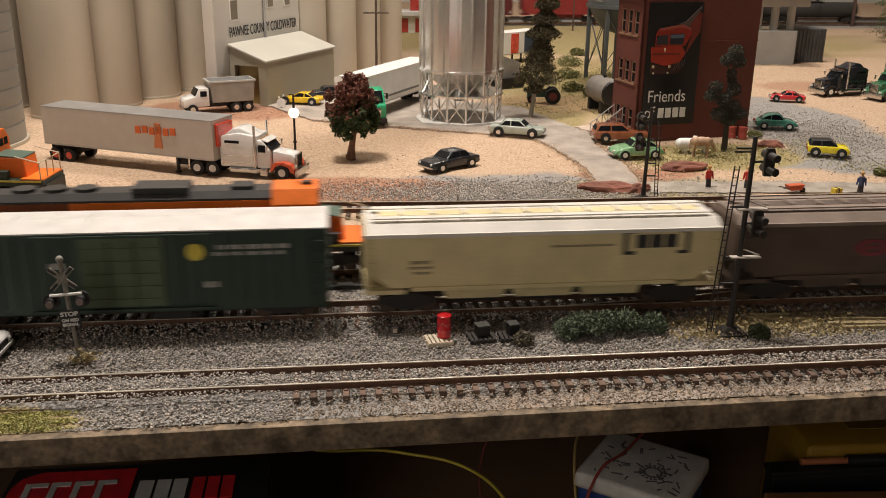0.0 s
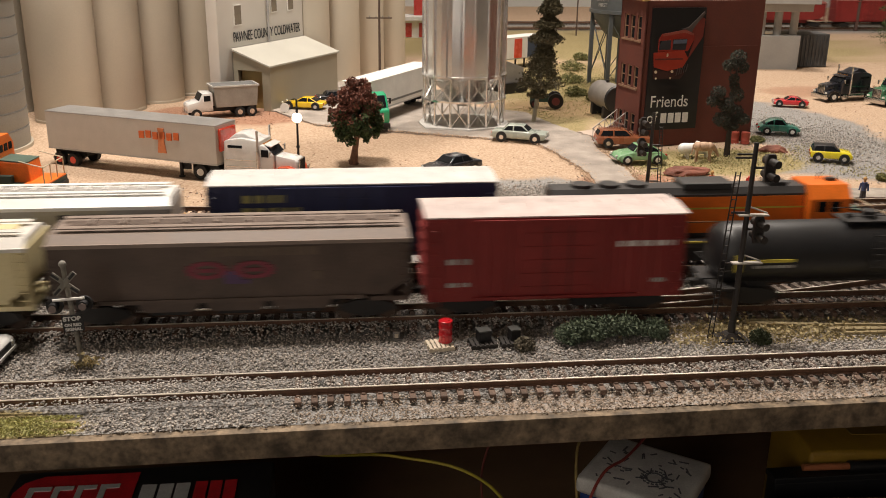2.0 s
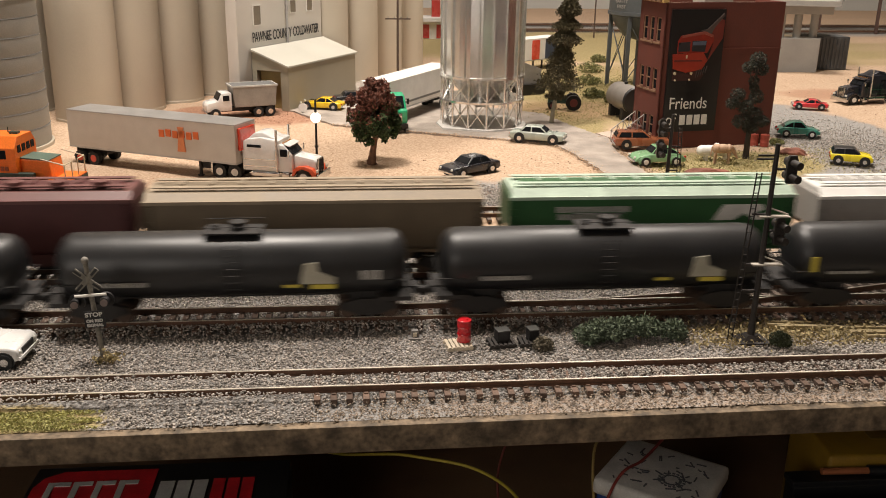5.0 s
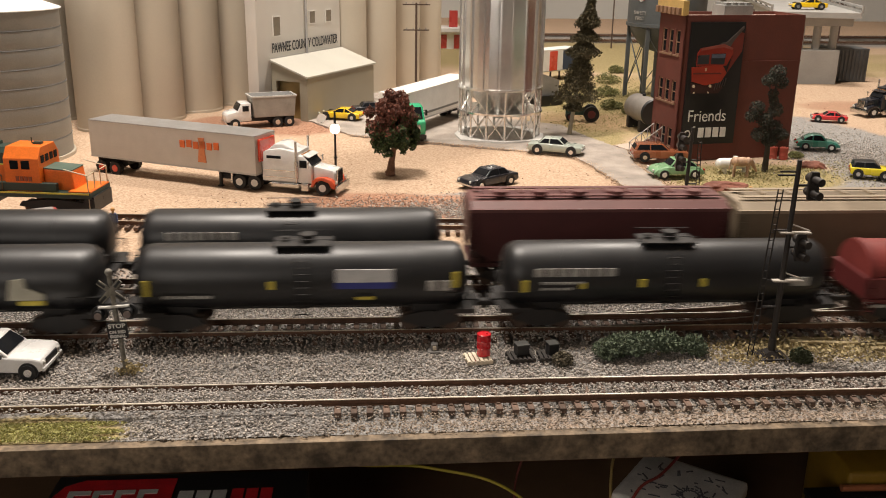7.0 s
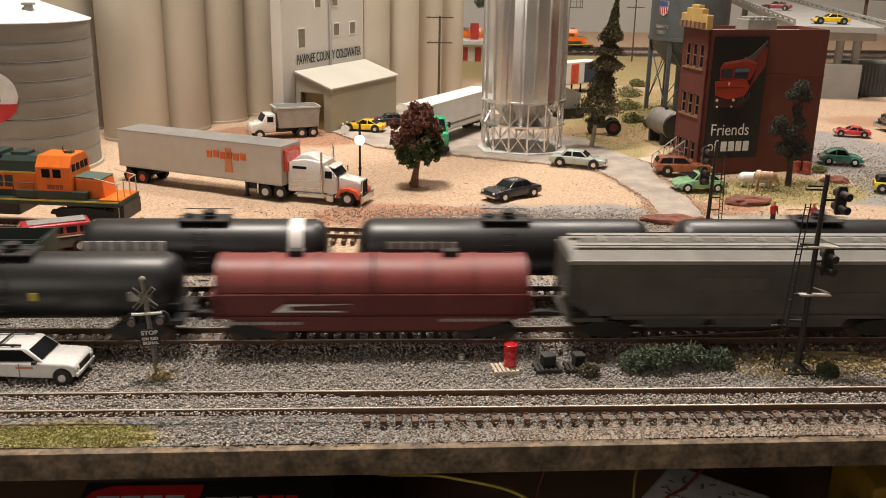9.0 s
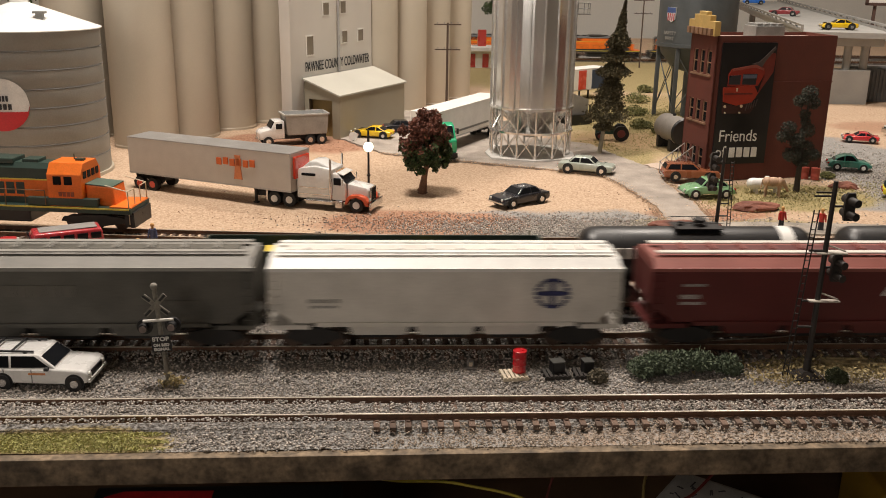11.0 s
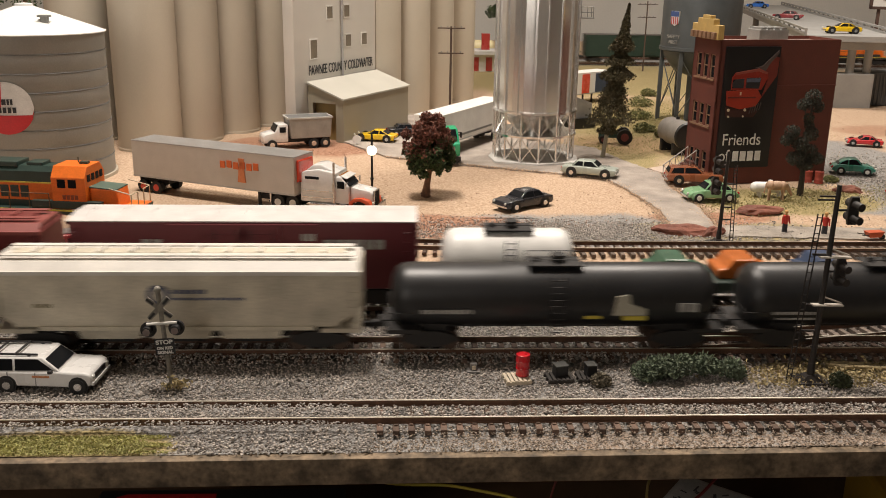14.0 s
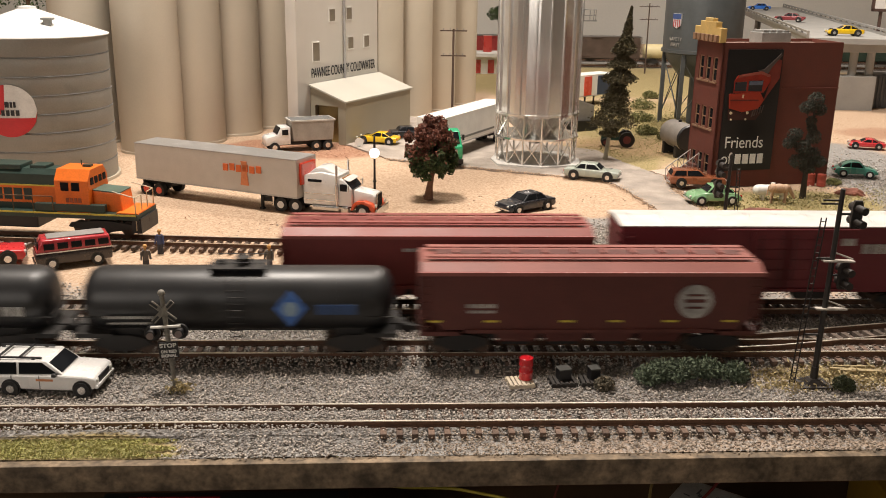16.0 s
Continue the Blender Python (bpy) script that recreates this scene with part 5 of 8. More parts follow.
def tanker(train, xa, xb, y, bars=(), placard=None, yellow=(), label="glossy black tank car", blob=None):
    L = xb - xa
    c = tank_car(L, TANKC, label)
    f = -0.0166
    if bars:
        panels(c, [q for b_ in bars for q in words(*b_)], LETTER_OLD, y=f)
    if yellow:
        panels(c, yellow, LETTER_YELLOW, "yellow_marks", y=f)
    if placard:
        panels(c, placard, mat("placard_white", (0.55, 0.55, 0.55), 0.5), "placard", y=f)
        panels(c, [(x, z - h * 0.75, w, h * 0.5) for x, z, w, h in placard], mat("placard_blue", (0.03, 0.04, 0.22), 0.5), "placard_base", y=f)
    if blob:
        x, z = blob
        part("emblem", Mesh().prism([(x - 0.008, z - 0.005), (x - 0.006, z + 0.005), (x, z + 0.006), (x + 0.001, z + 0.001), (x + 0.009, z - 0.002), (x + 0.009, z - 0.005)], f - 0.0003, f + 0.0003), mat("emblem_sand", (0.42, 0.40, 0.32), 0.5), c, "pale graffiti patch", smooth=None)
        panels(c, [(x + 0.003, z - 0.0065, 0.012, 0.0022)], LETTER_YELLOW, "emblem_base", y=f)
    place(train, c, (xa + xb) / 2, y)
    return c


YB = TRACKS["B"]
tanker(TRAIN1, 0.5223, 0.6808, YB, [(-0.055, 0.030, 0.022, 0.0014, 8)], [(0.036, 0.0355, 0.028, 0.006)], [(-0.074, 0.032, 0.003, 0.009), (-0.056, 0.033, 0.024, 0.0016), (0.072, 0.035, 0.003, 0.009), (0.063, 0.031, 0.008, 0.005)], "black tank car with yellow marks and a placard")
tanker(TRAIN1, 0.7043, 0.8661, YB, [(-0.052, 0.028, 0.024, 0.0022, 10), (0.066, 0.031, 0.011, 0.0045, 3)], None, [(0.028, 0.026, 0.008, 0.0015)], "black tank car with a pale graffiti patch", (0.040, 0.032))
tanker(TRAIN1, 0.8891, 1.0489, YB, [(-0.052, 0.028, 0.024, 0.0022, 10)], None, [(0.028, 0.026, 0.008, 0.0015)], "black tank car with a pale graffiti patch", (0.050, 0.032))
tanker(TRAIN1, 1.0709, 1.2283, YB, [(-0.055, 0.0275, 0.024, 0.0014, 9), (0.066, 0.032, 0.013, 0.005, 2)], [(0.030, 0.0375, 0.028, 0.0066)], [(-0.074, 0.032, 0.003, 0.008), (-0.015, 0.033, 0.003, 0.004), (0.03, 0.026, 0.009, 0.0015), (0.074, 0.035, 0.003, 0.008)], "black tank car with a white placard")
c = tanker(TRAIN1, 1.2519, 1.4124, YB, [(-0.049, 0.038, 0.042, 0.0042, 7), (-0.055, 0.0325, 0.022, 0.0012, 9), (-0.058, 0.0295, 0.016, 0.0012, 7), (0.066, 0.032, 0.012, 0.0045, 1)], None, [(-0.074, 0.031, 0.003, 0.006), (-0.045, 0.031, 0.003, 0.003), (-0.015, 0.032, 0.003, 0.004), (0.016, 0.032, 0.003, 0.004)], "black tank car with large white lettering")
c = coil_car(0.1574, paint("coil_car_red", (0.12, 0.020, 0.020)), "red coil car with rounded hoods")
part("emblem", Mesh().prism([(-0.048, 0.0245), (-0.013, 0.0245), (-0.016, 0.0250), (-0.040, 0.0252), (-0.041, 0.0275), (-0.011, 0.0285), (-0.042, 0.0287)], -0.0186, -0.0176), LETTER, c, "white swoosh", smooth=None)
panels(c, words(-0.055, 0.0185, 0.04, 0.0016, 12) + words(0.05, 0.020, 0.035, 0.0016, 9), LETTER_OLD)
lower(c)
place(TRAIN1, c, 1.5108, YB)
c = hopper(0.1855, GREYD, mat("grey_roof", (0.25, 0.24, 0.22), 0.6), "dark grey weathered covered hopper car", h=0.048)
panels(c, words(-0.01, 0.036, 0.035, 0.006, 5) + words(0.055, 0.030, 0.02, 0.002, 6), mat("ghost_lettering", (0.11, 0.10, 0.085), 0.7))
place(TRAIN1, c, 1.6995, YB)
c = hopper(0.1744, WHITEC, WHITE, "off-white covered hopper car with a dark blue emblem", h=0.0475)
em = Mesh().box(0.0525, -0.0181, 0.0345, 0.0132, 0.0006, 0.0022).box(0.0525, -0.0181, 0.0345, 0.0026, 0.0006, 0.0125)
for q in range(20):
    ang = 2 * math.pi * q / 20
    em.box(0.0525 + 0.0076 * math.cos(ang), -0.0181, 0.0345 + 0.0072 * math.sin(ang), 0.0024, 0.0006, 0.0013)
part("emblem", em, mat("emblem_navy", (0.02, 0.025, 0.10), 0.5), c, "dark blue ring and cross emblem", smooth=None)
panels(c, words(-0.060, 0.0305, 0.016, 0.0018, 7) + words(-0.060, 0.0275, 0.014, 0.0012, 6), mat("grey_lettering2", (0.3, 0.29, 0.27), 0.7))
place(TRAIN1, c, 1.8856, YB)


def swoosh(c, x, z, m):
    part("emblem", Mesh().prism([(x - 0.019, z - 0.0035), (x + 0.016, z - 0.0018), (x + 0.017, z - 0.0005), (x - 0.012, z - 0.0008), (x - 0.0115, z + 0.0012), (x + 0.021, z + 0.0022), (x + 0.023, z + 0.0036), (x - 0.0145, z + 0.0034)], -0.0186, -0.0178), m, c, "white swoosh", smooth=None)


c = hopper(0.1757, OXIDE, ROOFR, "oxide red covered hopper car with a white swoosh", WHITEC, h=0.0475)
swoosh(c, 0.049, 0.0365, LETTER)
panels(c, words(-0.066, 0.0385, 0.012, 0.0012, 6) + words(-0.068, 0.0325, 0.010, 0.0022, 5) + words(-0.067, 0.0290, 0.012, 0.0014, 6), LETTER_OLD)
place(TRAIN1, c, 2.0753, YB)
c = hopper(0.1787, WEATH, WHITEC, "weathered cream covered hopper car with a faint emblem", h=0.0475)
em = Mesh()
for q in range(16):
    ang = 2 * math.pi * q / 16
    em.box(-0.0085 + 0.0042 * math.cos(ang), -0.0181, 0.0355 + 0.0042 * math.sin(ang), 0.0022, 0.0006, 0.0018)
part("emblem", em, mat("faded_navy", (0.10, 0.11, 0.17), 0.6), c, "faded ring emblem", smooth=None)
panels(c, words(0.006, 0.0372, 0.017, 0.002, 6) + words(0.015, 0.0335, 0.036, 0.0012, 14), mat("faded_navy", (0, 0, 0)))
panels(c, words(-0.064, 0.0300, 0.009, 0.0018, 4), mat("grey_lettering", (0, 0, 0)))
place(TRAIN1, c, 2.2638, YB)
tanker(TRAIN1, 2.3711, 2.5300, YB, [(-0.055, 0.0290, 0.026, 0.0022, 10), (0.066, 0.031, 0.011, 0.0045, 2)], None, [(0.018, 0.026, 0.008, 0.0015)], "glossy black tank car with a pale graffiti patch", (0.036, 0.032))
c = tanker(TRAIN1, 2.5503, 2.6977, YB, [(-0.052, 0.0280, 0.024, 0.0014, 10), (-0.052, 0.0250, 0.02, 0.001, 9)], None, (), "black tank car with a blue diamond emblem")
dia = mat("emblem_blue", (0.05, 0.14, 0.42), 0.5)
part("emblem", Mesh().prism([(0.0185, 0.0325), (0.0265, 0.0230), (0.0345, 0.0325), (0.0265, 0.0420)], -0.0171, -0.0163), dia, c, "blue diamond emblem", smooth=None)
part("emblem_centre", Mesh().cyl((0.0265, -0.0175, 0.0325), (0.0265, -0.0165, 0.0325), 0.0038, n=20), mat("emblem_pale", (0.25, 0.35, 0.45), 0.5), c, smooth=None)
panels(c, words(0.049, 0.032, 0.020, 0.0050, 6, 0.1), mat("emblem_dull_blue", (0.03, 0.07, 0.18), 0.5), "blue_bars", y=-0.0166)
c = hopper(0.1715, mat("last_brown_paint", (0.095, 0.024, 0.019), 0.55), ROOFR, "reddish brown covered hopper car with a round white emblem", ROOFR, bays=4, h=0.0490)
part("emblem", Mesh().cyl((0.0515, -0.0185, 0.0340), (0.0515, -0.0176, 0.0340), 0.0088, n=32), LETTER_OLD, c, "round white emblem")
panels(c, [(0.0515, 0.0345, 0.011, 0.0016), (0.0515, 0.0375, 0.009, 0.0010), (0.0515, 0.0310, 0.009, 0.0010)], mat("last_brown_paint", (0, 0, 0)), "emblem_bars", y=-0.0187)
panels(c, words(-0.055, 0.0315, 0.015, 0.0020, 4) + words(-0.055, 0.0285, 0.014, 0.0014, 4), LETTER_OLD)
panels(c, [(x, 0.0235, 0.007, 0.001) for x in (-0.078, -0.05, -0.012, 0.012, 0.04, 0.07)], LETTER_YELLOW, "reflectors")
place(TRAIN1, c, 2.7994, YB)

# second train, east-bound on the second track
YC = TRACKS["C"]
c = diesel(0.222, ENGDARK, ORANGE, "dark and orange diesel locomotive on the second track", band=(0.0310, 0.0215), ahead=0.056)
place(TRAIN2, c, -0.097, YC)
c = boxcar(0.156, BLUEC, ROOFW, "navy blue boxcar with white roof", h=0.0545, ribs=True)
panels(c, words(-0.048, 0.0475, 0.024, 0.0042, 4) + words(-0.044, 0.0405, 0.033, 0.0042, 5), mat("olive_lettering", (0.24, 0.22, 0.08), 0.6), y=-0.0182)
place(TRAIN2, c, -0.303, YC)
c = hopper(0.1185, GREYL, WHITE, "short light grey covered hopper car", h=0.0465, bays=2)
panels(c, words(0.0125, 0.0385, 0.024, 0.0080, 3, 0.2), LETTER_BLACK, "emblem_bars", y=-0.0184, label="black bars of a logo")
panels(c, [(0.008, 0.038, 0.038, 0.0135)], mat("sand_panel", (0.40, 0.36, 0.28), 0.6), "emblem_panel")
place(TRAIN2, c, -0.4588, YC)
c = hopper(0.1635, GREENB, mat("pale_green_roof", (0.42, 0.52, 0.42), 0.5), "bright green covered hopper car with pale roof", h=0.0480)
panels(c, words(-0.035, 0.0405, 0.042, 0.0032, 10) + words(-0.037, 0.0362, 0.036, 0.0032, 8), LETTER_OLD)
part("emblem", Mesh().prism([(0.034, 0.0335), (0.040, 0.0425), (0.062, 0.0425), (0.064, 0.0395), (0.058, 0.0375), (0.064, 0.0335), (0.058, 0.0335), (0.052, 0.0375), (0.046, 0.0335)], -0.0186, -0.0178), LETTER, c, "white angular emblem", smooth=None)
place(TRAIN2, c, -0.6138, YC)
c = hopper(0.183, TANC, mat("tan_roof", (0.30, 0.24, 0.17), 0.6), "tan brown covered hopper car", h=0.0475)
place(TRAIN2, c, -0.8015, YC)
c = hopper(0.1468, paint("dark_oxide_paint", (0.075, 0.018, 0.018)), paint("dark_oxide_roof", (0.14, 0.055, 0.05)), "dark oxide red covered hopper car with round hatches", h=0.0490)
for k in range(6):
    part("round_hatch", Mesh().cyl(((k - 2.5) * 0.022, -0.006, 0.0545), ((k - 2.5) * 0.022, -0.006, 0.0567), 0.0042, n=16), paint("dark_oxide_roof", (0, 0, 0)), c)
place(TRAIN2, c, -0.971, YC)
tanker(TRAIN2, -1.2217, -1.0621, YC, [(-0.048, 0.0385, 0.040, 0.0042, 7)], label="black tank car with large white lettering")
tanker(TRAIN2, -1.4036, -1.2433, YC, [(-0.048, 0.0385, 0.040, 0.0042, 7)], label="black tank car with large white lettering")
c = tank_car(0.1321, TANKC, "black tank car with a white end band", band=(0.047, 0.055, WHITE), r=0.0158)
panels(c, words(-0.042, 0.0375, 0.046, 0.0062, 7), LETTER, y=-0.0161)
place(TRAIN2, c, -1.492, YC)


def flat_car(L, label, side=0.0):
    car = thing("flat_car", Matrix(), label, "flat car", "cars of the freight trains")
    part("deck", Mesh().box(0, 0, 0.0155, L, 0.034, 0.003, 0.0003), mat("dark_green_deck", (0.02, 0.035, 0.027), 0.6), car, smooth=None)
    part("side_sill", Mesh().box(0, -0.0165, 0.0135, L - 0.02, 0.0015, 0.006).box(0, 0.0165, 0.0135, L - 0.02, 0.0015, 0.006), mat("dark_green_deck", (0, 0, 0)), car, smooth=None)
    if side:
        part("side_wall", Mesh().box(0, -0.0165, 0.0155 + side / 2, L, 0.0012, side).box(0, 0.0165, 0.0155 + side / 2, L, 0.0012, side), mat("dark_green_deck", (0, 0, 0)), car, smooth=None)
        part("end_wall", Mesh().box(-L / 2 + 0.0006, 0, 0.0155 + side / 2, 0.0012, 0.0318, side).box(L / 2 - 0.0006, 0, 0.0155 + side / 2, 0.0012, 0.0318, side), mat("dark_green_deck", (0, 0, 0)), car, smooth=None)
        rb = Mesh()
        for k in range(15):
            rb.box((k - 7) * L / 15.2, -0.0173, 0.0155 + side / 2, 0.0014, 0.001, side)
        part("side_ribs", rb, mat("dark_green_deck", (0, 0, 0)), car, smooth=None)
    wheels_and_trucks(car, L)
    return car


c = flat_car(0.195, "long dark green gondola car with loads", 0.0175)
for x, colr in ((-0.055, "yellow"), (-0.02, "orange"), (0.03, "yellow")):
    part("load", Mesh().box(x, 0, 0.0235, 0.018, 0.016, 0.013, 0.002), mat("load_" + colr, {"yellow": (0.55, 0.42, 0.05), "orange": (0.6, 0.15, 0.03)}[colr], 0.5), c, colr + " crated load", smooth=None)
place(TRAIN2, c, -1.6777, YC)
c = flat_car(0.175, "dark flat car loaded with small vehicles")
for x, colr, nm in ((0.045, (0.03, 0.05, 0.10), "dark blue"), (-0.005, (0.45, 0.12, 0.02), "orange"), (-0.045, (0.04, 0.10, 0.06), "green")):
    part("vehicle_load", Mesh().prism([(x - 0.017, 0.017), (x + 0.017, 0.017), (x + 0.017, 0.022), (x + 0.009, 0.023), (x + 0.005, 0.0285), (x - 0.008, 0.0285), (x - 0.012, 0.023), (x - 0.017, 0.0225)], -0.011, 0.011, bev=0.0012), mat("load_paint_" + nm.replace(" ", "_"), colr, 0.35), c, nm + " tractor load", smooth=None)
place(TRAIN2, c, -1.890, YC)
c = tank_car(0.0745, WHITE, "short white tank car", r=0.0168)
place(TRAIN2, c, -2.0331, YC)
c = boxcar(0.189, paint("maroon_boxcar_paint", (0.125, 0.014, 0.020)), ROOFW, "maroon boxcar with pale roof and white lettering", h=0.0520, ribs=False, doors=2)
panels(c, words(0.060, 0.0395, 0.034, 0.0055, 6, 0.15) + words(0.035, 0.0435, 0.008, 0.004, 3) + words(-0.050, 0.0400, 0.012, 0.0045, 2), LETTER_OLD, y=-0.0180)
place(TRAIN2, c, -2.180, YC)
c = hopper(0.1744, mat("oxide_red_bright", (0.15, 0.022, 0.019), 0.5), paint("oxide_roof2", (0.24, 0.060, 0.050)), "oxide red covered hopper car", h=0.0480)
panels(c, words(-0.01, 0.040, 0.02, 0.0018, 6) + words(0.045, 0.036, 0.034, 0.0016, 12), LETTER_OLD)
place(TRAIN2, c, -2.3764, YC)

# standing locomotive on the siding
dl = diesel(0.205, ENGGREEN, ORANGE, "orange and dark green diesel locomotive parked on the siding")
ang = -8.0
nose = Vector((-0.1985, 0.2950, 0.006))
dl.matrix_world = pose(*(nose - Vector((math.cos(radians(ang)), math.sin(radians(ang)), 0)) * 0.1025), 0, 0, ang)
panels(dl, words(0.004, 0.0285, 0.030, 0.0085, 4, 0.2), mat("engine_letter_green", (0.02, 0.035, 0.03), 0.5), "lettering_bars", y=-0.0100, label="dark green bars of a logo")
panels(dl, words(0.052, 0.0265, 0.012, 0.0032, 4), mat("engine_number", (0.25, 0.06, 0.02), 0.5), "number_bars", y=-0.0158)

# far train along the wall
for k, (L, kind, colr) in enumerate([(0.18, "tank", ENGDARK), (0.18, "tank", ENGDARK), (0.16, "box", REDC), (0.17, "hop", REDC), (0.17, "hop", OXIDE)]):
    x = 1.039 - k * 0.19
    c = {"hop": lambda: hopper(L, colr, ROOFR, "red covered hopper car on the far track"), "tank": lambda: tank_car(L, colr, "black tank car on the far track"), "box": lambda: boxcar(L, colr, ROOFR, "red boxcar on the far track")}[kind]()
    place(TRAIN3, c, x, 1.62)
x = -1.79
for kind, L, colr, lab in [("loco", 0.19, None, "")] * 5 + [("box", 0.26, GREENC, "dark green"), ("tank", 0.17, CREAMC, "cream"), ("tank", 0.17, CREAMC, "cream"), ("box", 0.25, BROWNC, "brown"), ("box", 0.17, REDC, "red"), ("box", 0.17, BLUEC, "navy blue")]:
    if kind == "loco":
        c = diesel(L, ENGDARK, ORANGE, "orange and black diesel locomotive on the far track", band=(0.0310, 0.0215))
    elif kind == "hop":
        c = hopper(L, colr, WHITEC, lab + " covered hopper car on the far track")
    elif kind == "tank":
        c = tank_car(L, colr, lab + " tank car on the far track")
    else:
        c = boxcar(L, colr, mat("far_dark_roof", (0.1, 0.09, 0.08), 0.7), lab + " boxcar on the far track")
    place(TRAIN3, c, x - L / 2, 1.62)
    x -= L + 0.012

for car_, _, _ in TRAIN1 + TRAIN2 + TRAIN3:
    if car_.name.startswith("tank_car"):
        lower(car_)
for k, (car_, _, _) in enumerate(TRAIN1):
    if car_.name.startswith(("hopper_car", "boxcar")):
        lower(car_, 0.0060 if k == 0 else 0.0030)
for car_, _, _ in TRAIN2:
    if car_.name.startswith("hopper_car"):
        lower(car_, 0.0018)

# ---- road vehicles ----
def wheel(parent, x, y, r, w=0.0022, hub=None, name="wheel", mid=0.0):
    s = 1 if y > mid else -1
    t = part(name, Mesh().cyl((x, y - s * w / 2, r), (x, y + s * w / 2, r), r, n=24), WHEEL, parent, "black tyre")
    part("hub", Mesh().cyl((x, y + s * w * 0.3, r), (x, y + s * (w / 2 + 0.0003), r), r * 0.60, r * 0.50, n=18), hub or CHROME, t, "pale wheel hub")
    return t


def motor_car(name, m, label, colour, L=0.052, W=0.020, profile="saloon", roofmat=None, trim=True, group=""):
    """A small car facing +x, standing on z = 0."""
    car = thing(name, m, label, "car", group)
    k = L / 0.052
    P = {
        "saloon": ([(-0.026, 0.005), (-0.0255, 0.0095), (-0.010, 0.0105), (0.009, 0.0100), (0.025, 0.0088), (0.026, 0.005), (0.024, 0.0030), (-0.024, 0.0030)], [(-0.0165, 0.0100), (-0.0115, 0.0152), (0.0035, 0.0154), (0.0105, 0.0098)]),
        "sports": ([(-0.025, 0.005), (-0.0245, 0.0088), (-0.010, 0.0098), (0.009, 0.0092), (0.020, 0.0076), (0.025, 0.0055), (0.024, 0.0028), (-0.024, 0.0028)], [(-0.0180, 0.0090), (-0.0090, 0.0138), (0.0010, 0.0142), (0.0095, 0.0088)]),
        "beetle": ([(-0.0235, 0.0050), (-0.0220, 0.0080), (-0.0185, 0.0104), (-0.012, 0.0112), (0.008, 0.0108), (0.0145, 0.0102), (0.0195, 0.0088), (0.0225, 0.0066), (0.0235, 0.0040), (-0.023, 0.0036)], [(-0.0180, 0.0098), (-0.0150, 0.0130), (-0.0105, 0.0156), (-0.004, 0.0172), (0.003, 0.0168), (0.0090, 0.0104)]),
        "mini": ([(-0.020, 0.0055), (-0.0205, 0.0105), (0.007, 0.0110), (0.018, 0.0098), (0.0205, 0.0070), (0.0200, 0.0035), (-0.020, 0.0035)], [(-0.0195, 0.0105), (-0.0170, 0.0160), (0.0015, 0.0166), (0.0085, 0.0108)]),
        "wagon": ([(-0.027, 0.005), (-0.0270, 0.0105), (0.006, 0.0108), (0.0255, 0.0098), (0.0270, 0.0060), (0.0260, 0.0032), (-0.026, 0.0032)], [(-0.0265, 0.0105), (-0.0235, 0.0164), (0.0015, 0.0168), (0.0085, 0.0106)]),
        "suv": ([(-0.0236, 0.0042), (-0.0242, 0.0100), (0.012, 0.0108), (0.0262, 0.0103), (0.0288, 0.0094), (0.0296, 0.0070), (0.0292, 0.0042), (0.026, 0.0030), (-0.023, 0.0032)], [(-0.0240, 0.0094), (-0.0228, 0.0164), (0.0066, 0.0169), (0.0150, 0.0104)]),
    }[profile]
    low = [(x * k, z * k) for x, z in P[0]]
    top = [(x * k, z * k) for x, z in P[1]]
    body = Mesh().prism(low, -W / 2, W / 2, bev=0.0011)
    part("body", body, colour, car, smooth=60)
    mid = sum(x for x, _ in top) / len(top)
    cab = Mesh()
    zb, zt = min(z for _, z in top), max(z for _, z in top)
    wt_, wb_ = (W * 0.42, W * 0.478) if profile == "suv" else (W * 0.36, W * 0.46)
    lo, hi = [], []
    for sgn, store in ((-1, lo), (1, hi)):
        for x, z in top:
            f = (z - zb) / (zt - zb)
            store.append(cab.bm.verts.new((x, sgn * (wb_ + (wt_ - wb_) * f), z)))
    fs = [cab.bm.faces.new(lo[::-1]), cab.bm.faces.new(hi)]
    for i in range(len(top)):
        j = (i + 1) % len(top)
        fs.append(cab.bm.faces.new((lo[i], lo[j], hi[j], hi[i])))
    cab._bevel(lo + hi, 0.0006)
    part("cabin", cab, roofmat or colour, car, smooth=60)
    cxm, czm = (top[0][0] + top[-1][0]) / 2, (zb + zt) / 2

    def clip(poly, x, keep):
        out = []
        for p, q in zip(poly, poly[1:] + poly[:1]):
            if (p[0] - x) * keep >= 0:
                out.append(p)
            if (p[0] - x) * (q[0] - x) < 0:
                f = (x - p[0]) / (q[0] - p[0])
                out.append((x, p[1] + (q[1] - p[1]) * f))
        return out

    inner = [(cxm + (x - cxm) * 0.84, czm + 0.0002 + (z - czm) * 0.78) for x, z in top]
    for sgn in (-1, 1):
        for keep in (-1, 1):
            w = clip(inner, cxm + keep * 0.0006 - 0.002 * k, keep)
            wm = Mesh()
            vs = [[wm.bm.verts.new((x, sgn * (wb_ + (wt_ - wb_) * (z - zb) / (zt - zb) + d), z)) for x, z in w] for d in (-0.0006, 0.0002)]
            wm.bm.faces.new(vs[0]), wm.bm.faces.new(vs[1][::-1])
            for i in range(len(w)):
                j = (i + 1) % len(w)
                wm.bm.faces.new((vs[0][i], vs[0][j], vs[1][j], vs[1][i]))
            part("side_window", wm, GLASS, car, smooth=None)
